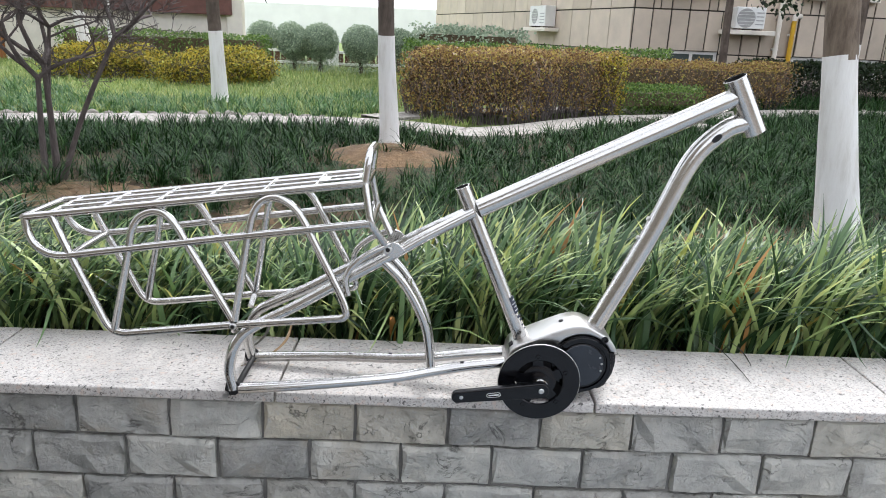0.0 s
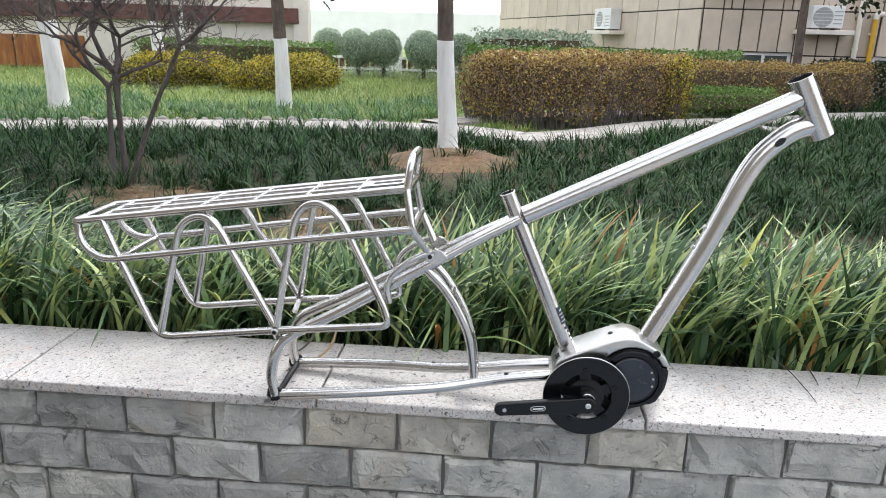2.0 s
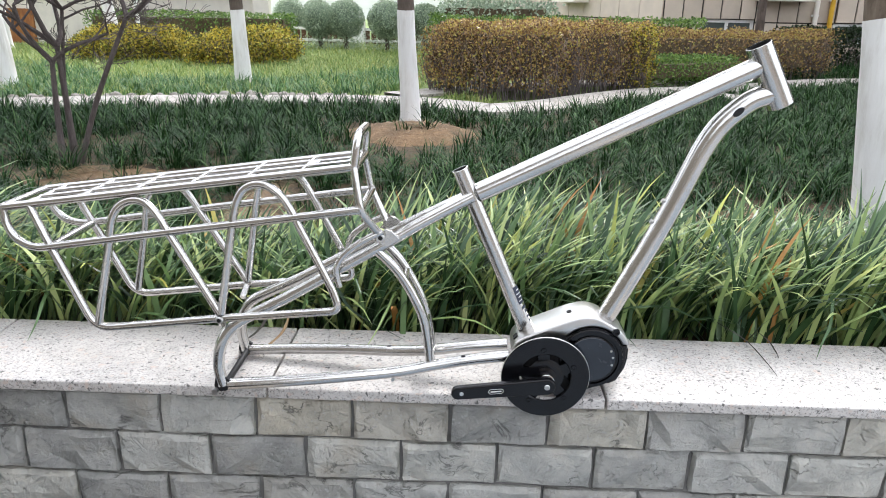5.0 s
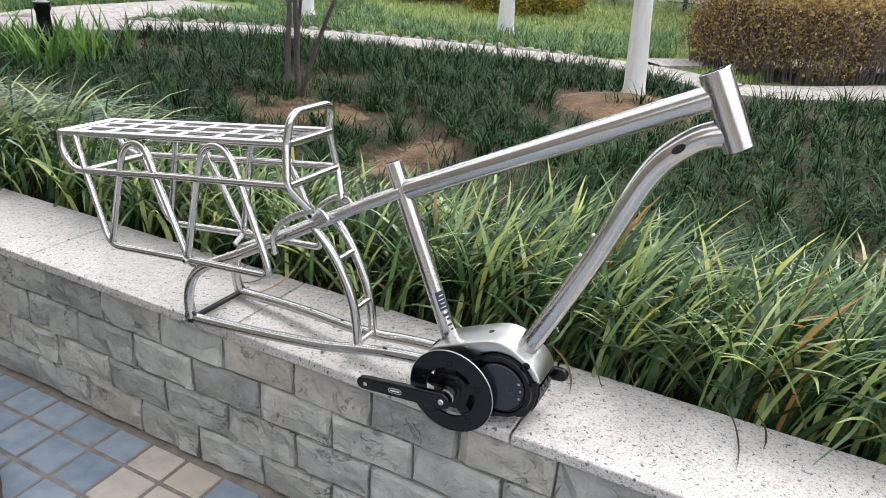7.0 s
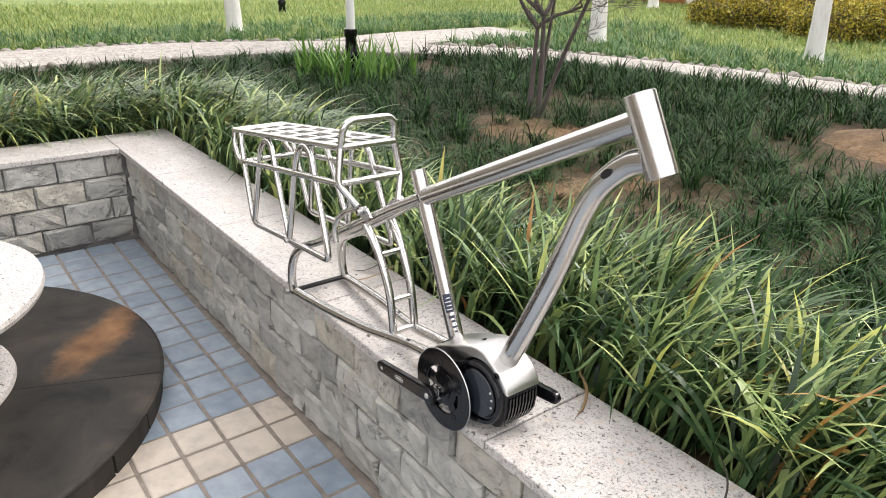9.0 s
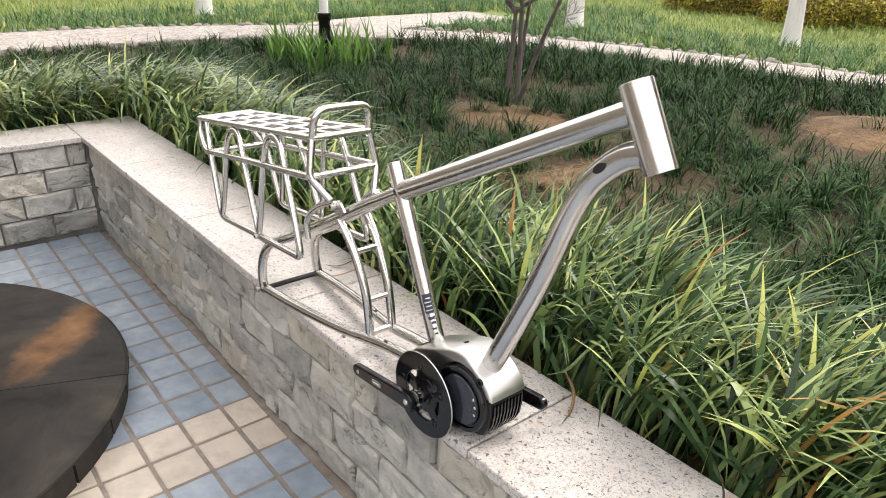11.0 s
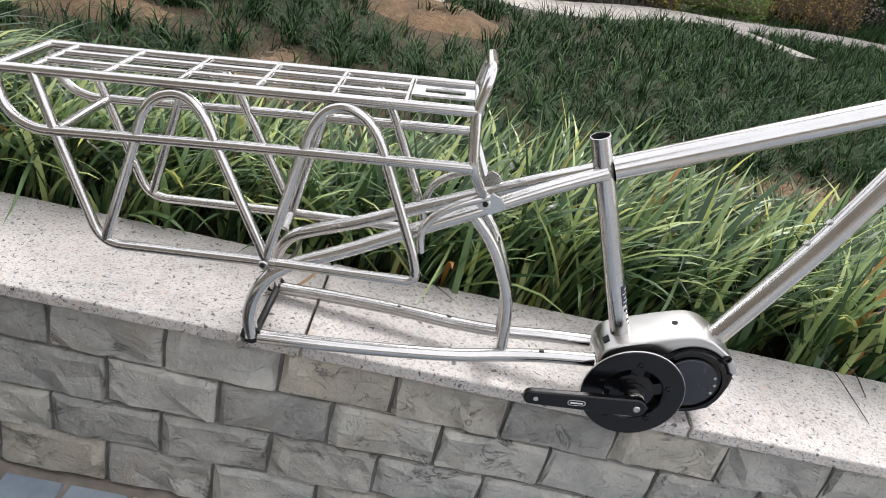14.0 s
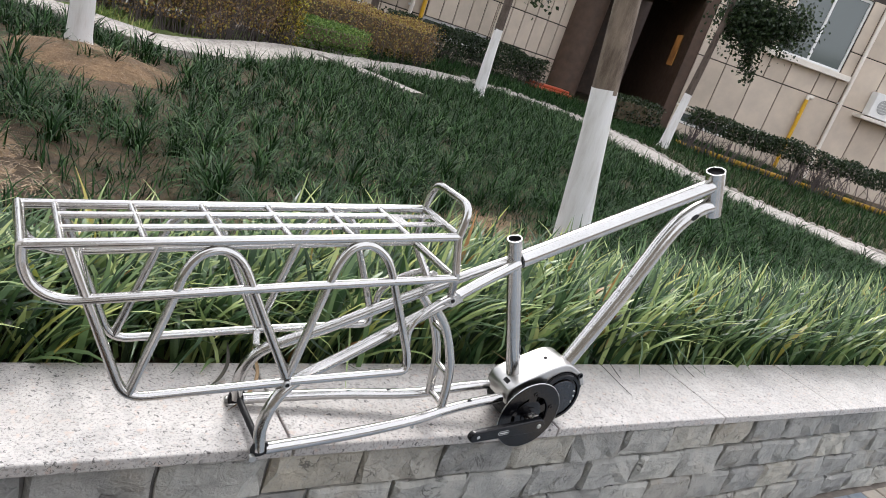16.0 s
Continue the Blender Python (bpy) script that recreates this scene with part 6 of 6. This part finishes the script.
def sprig(t, rnd, p0, p1, count, seed, size=(0.05, 0.085), spread=0.11):
    """A leafy side branch of a tree, in the tree's own metres."""
    rng = np.random.default_rng(seed)
    v, f = [], []
    p0, p1 = Vector(p0), Vector(p1)
    mid = (p0 + p1) / 2 + Vector((0, 0, 0.06))
    sweep(v, f, smooth_line([p0, mid, p1], 6), [0.012 - 0.0006 * i for i in range(13)], 6)
    mesh_object("branch", v, f, BARK, t, "", True)
    line = smooth_line([p0, mid, p1], 8)[5:]
    pts = np.array([line[i] for i in rng.integers(0, len(line), count)]) + rng.normal(0, spread, (count, 3))
    lv, lq = leaf_cloud(rng, pts, size, -0.3)
    array_object("leaves", lv, lq, DARKLEAF, t)


def build_trees():
    rnd = random.Random(5)
    t1 = tree(-2.76, 6.95, 0.100, 0.073, (-0.01, 0.0), 0.83, 4.2, 1)
    sprig(t1, rnd, (0.02, 0, 1.70), (0.55, 0.0, 1.36), 160, 76, (0.05, 0.085), 0.08)
    tree(-0.625, 4.27, 0.080, 0.062, (-0.015, -0.03), 0.88, 4.4, 2)
    t3 = tree(1.530, 1.555, 0.096, 0.066, (-0.12, 0.06), 0.90, 4.2, 3, True, BARK_PALE)
    t6 = tree(4.56, 11.0, 0.085, 0.07, (0.0, 0.0), 0.5, 3.4, 14)
    sprig(t6, rnd, (0.02, 0, 1.95), (0.95, -0.1, 1.62), 330, 77, (0.06, 0.10), 0.12)
    t4 = tree(4.70, 7.28, 0.085, 0.06, (-0.02, 0.0), 0.98, 3.6, 4)
    t5 = tree(9.05, 7.52, 0.09, 0.065, (0.06, 0.0), 1.0, 2.9, 5)
    tree(-5.0, 6.12, 0.115, 0.077, (-0.05, 0.0), 0.95, 4.2, 6)
    tree(-7.9, 2.72, 0.10, 0.075, (-0.03, 0.0), 1.0, 4.0, 7)
    tree(-5.95, 10.6, 0.13, 0.08, (-0.06, 0.0), 1.0, 4.2, 8)
    tree(-8.6, 11.9, 0.11, 0.08, (0.0, 0.0), 1.0, 4.2, 9)
    sprig(t4, rnd, (-0.07, 0, 1.9), (0.45, -0.1, 1.55), 240, 71)
    sprig(t4, rnd, (-0.05, 0, 2.1), (0.30, 0.1, 1.75), 200, 72)
    sprig(t5, rnd, (0.11, 0, 2.1), (1.4, -0.45, 2.62), 5200, 73, (0.038, 0.072), 0.19)
    sprig(t5, rnd, (0.6, -0.2, 2.2), (0.95, -0.3, 1.62), 420, 74, (0.045, 0.08), 0.08)
    sprig(t5, rnd, (0.11, 0, 2.2), (0.8, -0.2, 2.65), 4200, 75, (0.038, 0.072), 0.2)


build_trees()


def bare_shrub():
    """Several stems from one root with a dense crown of leafless twigs."""
    rnd = random.Random(17)
    t = root("bare_shrub", "leafless multi-stemmed shrub with a dense twiggy crown", "shrub", at=(-2.43, 2.60, 0.25))
    stems = [((-0.02, -0.02, 0), (-0.025, 0.0, 0.30), (-0.01, 0.0, 0.58), 0.020), ((0.03, 0.02, 0), (0.02, 0.03, 0.32), (0.02, 0.02, 0.66), 0.021), ((0.06, 0.0, 0), (0.22, 0.0, 0.40), (0.44, -0.02, 0.82), 0.017),
             ((0.0, 0.05, 0), (-0.02, 0.10, 0.4), (0.02, 0.12, 0.85), 0.014)]
    for a, b, c, r in stems:
        v, f = [], []
        line = smooth_line([a, b, c], 6)
        sweep(v, f, line, [r * (1 - 0.35 * i / (len(line) - 1)) for i in range(len(line))], 9, False)
        tips = []
        d = Vector(c) - Vector(b)
        for k in range(3):
            q = 2 * math.pi * (k + rnd.random()) / 3
            grow(rnd, v, f, Vector(c), d.normalized() * 0.45 + Vector((math.cos(q), math.sin(q), 0.2)) * 0.95, 0.34, r * 0.75, 5, 6, tips, (2, 4), 0.55, 0.78, 0.0020)
        mesh_object("stem", v, f, TWIG, t, "", True)


bare_shrub()

# ---- buildings ----
def frame_m(origin, ux):
    """A matrix whose x runs along ux in plan, y into the wall, z up."""
    u = Vector((ux[0], ux[1], 0)).normalized()
    n = Vector((-u.y, u.x, 0))
    return Matrix((( u.x, n.x, 0, origin[0]), (u.y, n.y, 0, origin[1]), (0, 0, 1, origin[2]), (0, 0, 0, 1)))


def clad(parent, m, x0, x1, zs, pw, holes, seed):
    """Stone panels with open joints on a wall's face (y = 0), leaving out the holes (x0, x1, z0, z1)."""
    rnd = random.Random(seed)
    cache = {}
    n = round((x1 - x0) / pw)
    pw = (x1 - x0) / n
    for za, zb in zip(zs, zs[1:]):
        for i in range(n):
            xa, xb = x0 + i * pw, x0 + (i + 1) * pw
            spans = [(xa, xb, za, zb)]
            for hx0, hx1, hz0, hz1 in holes:
                nxt = []
                for a, b, c, d in spans:
                    if b <= hx0 or a >= hx1 or d <= hz0 or c >= hz1:
                        nxt.append((a, b, c, d))
                        continue
                    if a < hx0:
                        nxt.append((a, hx0, c, d))
                    if b > hx1:
                        nxt.append((hx1, b, c, d))
                    aa, bb = max(a, hx0), min(b, hx1)
                    if c < hz0:
                        nxt.append((aa, bb, c, hz0))
                    if d > hz1:
                        nxt.append((aa, bb, hz1, d))
                spans = nxt
            for a, b, c, d in spans:
                if b - a < 0.03 or d - c < 0.03:
                    continue
                key = (round(b - a, 3), round(d - c, 3))
                if key not in cache:
                    g = 0.0125
                    bm = box_bm(g, key[0] - g, -0.03, 0.0, g, key[1] - g, 0.004)
                    me = bpy.data.meshes.new("stone_panel")
                    bm.to_mesh(me)
                    bm.free()
                    me.materials.append(PANEL)
                    cache[key] = me
                ob = new("stone_panel", cache[key])
                ob.parent = parent
                ob.matrix_basis = m @ Matrix.Translation((a, rnd.uniform(-0.002, 0.002), c))


def wall_shell(parent, m, x0, x1, z0, z1, holes, depth=0.25):
    """The wall behind the panels, with the openings cut through."""
    xs = sorted({x0, x1, *[h[0] for h in holes], *[h[1] for h in holes]})
    zs = sorted({z0, z1, *[h[2] for h in holes], *[h[3] for h in holes]})
    bm = bmesh.new()
    for a, b in zip(xs, xs[1:]):
        for c, d in zip(zs, zs[1:]):
            if any(h[0] <= a and b <= h[1] and h[2] <= c and d <= h[3] for h in holes):
                continue
            q = bmesh.ops.create_cube(bm, size=1.0)["verts"]
            for v in q:
                v.co = ((a + b) / 2 + v.co.x * (b - a), 0.004 + depth / 2 + v.co.y * depth, (c + d) / 2 + v.co.z * (d - c))
    bmesh.ops.transform(bm, matrix=m, verts=bm.verts)
    return part("wall", bm, JOINT, parent)


def window(parent, m, x0, x1, z0, z1, bars, sill=0.0):
    fr = 0.055
    bm = bmesh.new()
    cells = [(x0, x0 + fr, z0, z1), (x1 - fr, x1, z0, z1), (x0 + fr, x1 - fr, z0, z0 + fr), (x0 + fr, x1 - fr, z1 - fr, z1)]
    for k in range(1, bars):
        c = x0 + (x1 - x0) * k / bars
        cells.append((c - fr * 0.5, c + fr * 0.5, z0 + fr, z1 - fr))
    for a, b, c, d in cells:
        for v in bmesh.ops.create_cube(bm, size=1.0)["verts"]:
            v.co = ((a + b) / 2 + v.co.x * (b - a), 0.06 + v.co.y * 0.07, (c + d) / 2 + v.co.z * (d - c))
    bmesh.ops.transform(bm, matrix=m, verts=bm.verts)
    w = part("window", bm, WHITE, parent, "white window frame")
    for k in range(bars):
        a, b = x0 + (x1 - x0) * k / bars + fr * 0.5, x0 + (x1 - x0) * (k + 1) / bars - fr * 0.5
        part("pane", box_bm(a, b, 0.055, 0.065, z0 + fr * 0.8, z1 - fr * 0.8, 0, 1, m), GLASS, w, "dark window pane")
    # dark sheet in place of the unlit room's shade
    part("room_blind", box_bm(x0, x1, 0.16, 0.18, z0, z1, 0, 1, m), SHADE, w, "dark sheet for the dim room behind the glass")
    if sill:
        part("sill", box_bm(x0 - 0.22, x1 + 0.22, -0.20, 0.02, z0 - sill, z0 - 0.01, 0.008, 1, m), CREAM, w, "projecting pale sill")


def air_conditioner(m, x, z, w=0.66, h=0.44):
    ac = root("air_conditioner", "white outdoor air conditioner on a concrete shelf", "air conditioner", "outdoor units")
    ac.matrix_basis = m @ Matrix.Translation((x, -0.05, z))
    part("casing", box_bm(0, w, -0.27, 0, 0.03, h, 0.015, 2), WHITE, ac)
    bm = lathe([(0.0, 0.0), (0.15, 0.0), (0.165, 0.006), (0.175, 0.0), (0.175, -0.01), (0.0, -0.01)], 32, disc_m(w * 0.34, -0.275, h * 0.52))
    part("fan_grille", bm, GRILLE, ac, "round grey fan grille", True)
    for k in range(5):
        y = h * 0.52 - 0.12 + 0.06 * k
        part("grille_bar", box_bm(w * 0.34 - 0.16, w * 0.34 + 0.16, -0.288, -0.282, y - 0.004, y + 0.004), WHITE, ac)
    for k in range(4):
        part("vent_slat", box_bm(w * 0.68, w * 0.94, -0.276, -0.270, 0.10 + 0.07 * k, 0.12 + 0.07 * k), GRILLE, ac)
    part("foot", box_bm(0.06, 0.12, -0.25, -0.02, 0, 0.03), SHADE, ac)
    part("foot", box_bm(w - 0.12, w - 0.06, -0.25, -0.02, 0, 0.03), SHADE, ac)
    sh = tagged(part("concrete_shelf", box_bm(x - 0.2, x + w + 0.2, -0.40, -0.032, z - 0.085, z - 0.001, 0.008, 1, m), CREAM, None, "pale concrete shelf on the building wall"), category="shelf", group="shelves")
    return ac


def gas_pipe(m, x, z0, z1):
    p = root("gas_pipe", "yellow painted gas pipe on the building wall", "pipe", "gas pipes")
    p.matrix_basis = m @ Matrix.Translation((x, -0.10, z0))
    h = z1 - z0
    tube("riser", [(0, 0, 0), (0, 0, h)], 0.045, YELLOW, p)
    tube("elbow", rounded([(0, 0, h - 0.02), (0, 0, h + 0.07), (0.12, 0.02, h + 0.07), (0.14, 0.13, h + 0.07)], 0.06), 0.05, CREAM, p, "pale pipe elbow")
    for z in (0.5, h * 0.8):
        part("bracket", box_bm(-0.06, 0.06, -0.01, 0.10, z - 0.02, z + 0.02, 0.004), CREAM, p)


def drain_pipe(m, x, z1):
    d = root("drain_pipe", "pale plastic drain pipe down the building wall", "pipe", "drain pipes")
    d.matrix_basis = m @ Matrix.Translation((x, -0.10, 0.2))
    tube("pipe", [(0, 0, 0), (0, 0, z1 - 0.2)], 0.045, CREAM, d)
    for z in (0.9, 2.0):
        part("bracket", box_bm(-0.055, 0.055, -0.01, 0.10, z - 0.02, z + 0.02, 0.004), WHITE, d)


def build_block_a():
    b = root("apartment_building", "beige stone-clad apartment building with low basement windows", "building")
    mA = frame_m((3.5, 13.0, 0), (1, 0))
    holes = [(0.72, 1.72, 0.66, 1.0), (3.2, 4.95, 0.60, 0.97), (0.5, 1.6, 2.12, 3.5), (3.4, 4.4, 2.12, 3.5)]
    wall_shell(b, mA, 0, 7.5, -0.1, 7.0, holes)
    clad(b, mA, 0, 7.5, (0.12, 0.96, 1.76, 2.56, 3.36, 4.2), 0.36, holes, 1)
    window(b, mA, *holes[0], 2)
    window(b, mA, *holes[1], 2)
    window(b, mA, *holes[2], 2, 0.09)
    window(b, mA, *holes[3], 2, 0.09)
    mL = frame_m((-0.35, 26.5, 0), (3.85, -13.5))
    length = math.hypot(3.85, 13.5)
    wall_shell(b, mL, 0, length, -0.1, 7.0, [])
    clad(b, mL, 0, length, (0.12, 0.96, 1.76, 2.56, 3.36, 4.2), 0.9, [], 2)
    part("roof", box_bm(-0.6, 11, 12.9, 27, 7.0, 7.2), CREAM, b)
    # entrance: recess between the two blocks, its shade put into the cladding colour
    part("recess_wall", box_bm(11.0, 11.25, 13.0, 16.5, 0.0, 6.0), ENTRY, b, "side wall of the entrance, coloured dark for its shade")
    part("recess_back", box_bm(10.55, 19.5, 15.6, 15.8, 0.0, 7.0), ENTRY, b, "back wall of the entrance, coloured dark for its shade")
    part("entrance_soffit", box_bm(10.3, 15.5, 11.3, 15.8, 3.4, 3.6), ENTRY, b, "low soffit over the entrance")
    # added to close off the sky above the recess
    part("entrance_upper", box_bm(10.9, 16.5, 13.2, 13.5, 3.3, 7.0), ENTRY, b, "wall added over the entrance, coloured dark for its shade")
    door = part("entrance_door", box_bm(12.6, 13.5, 15.5, 15.59, 0.25, 2.5, 0.01), TIMBER, b, "brown timber entrance door")
    air_conditioner(mA, 1.86, 1.43, 0.56, 0.42)
    air_conditioner(mL, length - 4.4, 1.36, 0.95, 0.5)
    gas_pipe(mA, 3.08, 0.24, 1.66)
    drain_pipe(mA, 2.80, 4.2)
    col = root("entrance_pillar", "rounded pillar at the building entrance, coloured dark for its shade", "pillar", at=(10.95, 12.9, 0.2))
    part("shaft", lathe([(0.0, 0), (0.42, 0), (0.42, 4.0), (0.0, 4.0)], 32), ENTRY, col, "", True)
    step = root("entrance_step", "low rounded red-painted step by the entrance", "step", at=(9.7, 11.9, 0.25))
    part("tread", box_bm(-0.5, 0.7, -0.2, 0.25, 0, 0.10, 0.04, 3), RED, step)
    part("riser", box_bm(-0.42, 0.62, -0.14, 0.2, 0.10, 0.16, 0.03, 3), RED, step)


def build_block_b():
    b = root("apartment_building", "beige stone-clad apartment block with gas pipe and window", "building")
    m = frame_m((12.97, 10.98, 0), (0.866, -0.5))
    holes = [(1.72, 3.45, 2.85, 4.55), (0.2, 1.5, 0.55, 0.85)]
    wall_shell(b, m, 0, 9.0, -0.1, 7.0, holes)
    clad(b, m, 0, 9.0, (0.0, 0.98, 2.18, 3.38, 4.58), 0.76, holes, 3)
    window(b, m, *holes[0], 2, 0.14)
    window(b, m, *holes[1], 1)
    part("side_wall", box_bm(-0.25, 0.004, 0.0, 4.5, -0.1, 7.0, 0, 1, m), ENTRY, b, "cladding inside the entrance, coloured dark for its shade")
    # glowing panel added as the orange-lit patch of wall, not a lamp
    part("wall_lamp", box_bm(-0.262, -0.25, 0.66, 1.12, 1.75, 2.5, 0.005, 1, m), GLOW, b, "glowing panel for the soft orange light on the entrance wall")
    part("belt", box_bm(0, 9.0, -0.07, -0.031, 0.93, 0.985, 0.006, 1, m), CREAM, b, "pale belt course")
    gas_pipe(m, 2.95, 0.28, 2.05)
    drain_pipe(m, 3.78, 4.5)
    air_conditioner(m, 4.4, 2.12, 0.86, 0.6)
    g = root("gas_main", "yellow gas main on low brackets along the hedge", "pipe")
    a, c = Vector((10.3, 8.33, 0.32)), Vector((16.6, 4.73, 0.32))
    tube("main_pipe", [a, c], 0.055, YELLOW, g)
    for k in range(8):
        q = a + (c - a) * (k + 0.5) / 8
        part("bracket", box_bm(q.x - 0.05, q.x + 0.05, q.y - 0.05, q.y + 0.05, 0.2, 0.36, 0.006), YELLOW, g)


build_block_a()
build_block_b()


def build_far_west():
    w = root("boundary_wall", "old boundary wall with rusty panels and a maroon beam", "wall")
    w.matrix_basis = Matrix.Translation((-4.6, 14, 0)) @ Matrix.Rotation(radians(7), 4, 'Z') @ Matrix.Translation((4.6, -14, 0))
    part("render_band", box_bm(-22, -4.6, 14.0, 14.3, 0.1, 1.30), CREAM, w, "cream rendered wall")
    for i in range(9):
        x = -22 + 1.45 * i
        part("rusty_panel", box_bm(x + 0.02, x + 1.43, 13.93, 13.996, 0.28, 0.94, 0.01), RUST, w, "rusty orange steel sheet")
    part("beam", box_bm(-22, -4.5, 13.85, 14.35, 1.30, 1.60, 0.01), MAROON, w, "weathered maroon beam")
    part("render_band", box_bm(-22, -4.62, 14.07, 14.28, 1.60, 1.80), CREAM, w, "cream rendered wall")
    for i in range(5):
        x = -21 + 1.9 * i
        part("rusty_panel", box_bm(x, x + 1.0, 14.02, 14.06, 1.60, 1.80, 0.005), RUST, w, "rusty orange steel sheet")
    part("beam", box_bm(-22, -6.4, 13.9, 14.3, 1.80, 1.90, 0.01), MAROON, w, "weathered maroon beam")
    part("gate_post", box_bm(-4.62, -4.3, 13.9, 14.3, 0.1, 3.0, 0.01), CREAM, w, "cream gate post")
    f = root("garden_fence", "low brown fence with white posts across the lawn", "fence")
    for i in range(30):
        x = -4.7 + 0.15 * i
        part("slat", box_bm(x, x + 0.11, 16.0, 16.04, 0.22, 0.62, 0.004), TIMBER, f)
    part("rail", box_bm(-4.75, -0.1, 15.97, 16.0, 0.56, 0.62, 0.004), WHITE, f)
    part("rail", box_bm(-4.75, -0.1, 15.97, 16.0, 0.30, 0.36, 0.004), WHITE, f)
    for x in (-2.72, -0.9, -4.6):
        part("fence_post", box_bm(x - 0.14, x + 0.14, 15.7, 15.96, 0.15, 0.80, 0.015), WHITE, f, "white square post")


build_far_west()
# pale sheet painted as haze, hiding the green ground at the horizon
tagged(part("backdrop", box_bm(-30, 1.5, 44.0, 44.3, 0.0, 2.4), HAZE, None, "pale sheet for the hazy bright distance behind the lawn"), kind="structure", category="backdrop")
# unseen wall, added behind the view to darken what the tubes reflect
tagged(part("wall_south", box_bm(-40, 40, -26.5, -26.2, -0.13, 6.5), PLAIN, None, "unseen plain wall added to darken reflections in the steel"), kind="structure", category="wall")
# unseen blocker, added so the stone wall darkens towards its left
tagged(part("wall_southwest", box_bm(-30, -1.15, -3.3, -3.0, -0.13, 6.2), PLAIN, None, "unseen plain wall added to shade the left of the stone wall"), kind="structure", category="wall")


def lamp_post(x, y, h, base):
    p = root("lamp_post", "white lamp post with a black cast foot", "lamp post", "lamp posts", at=(x, y, 0.21))
    if base:
        part("cast_foot", lathe([(0.0, 0), (0.075, 0), (0.08, 0.03), (0.062, 0.06), (0.055, 0.16), (0.066, 0.19), (0.066, 0.22), (0.05, 0.25), (0.048, 0.36), (0.06, 0.39), (0.055, 0.43), (0.0, 0.43)], 24), BLACK, p, "black cast iron foot", True)
    part("pole", lathe([(0.0, 0.0), (0.038, 0.0), (0.036, h * 0.5), (0.03, h), (0.0, h)], 16), WHITE, p, "", True)
    part("cap", lathe([(0.0, h - 0.01), (0.06, h - 0.01), (0.06, h + 0.03), (0.0, h + 0.06)], 16), BLACK, p, "", True)


lamp_post(-4.55, 2.44, 3.0, True)
lamp_post(-6.35, 12.4, 3.0, False)
lamp_post(-10.5, 4.6, 3.0, True)

# ---- many small pieces last ----
build_walls()
build_coping()
build_paving()
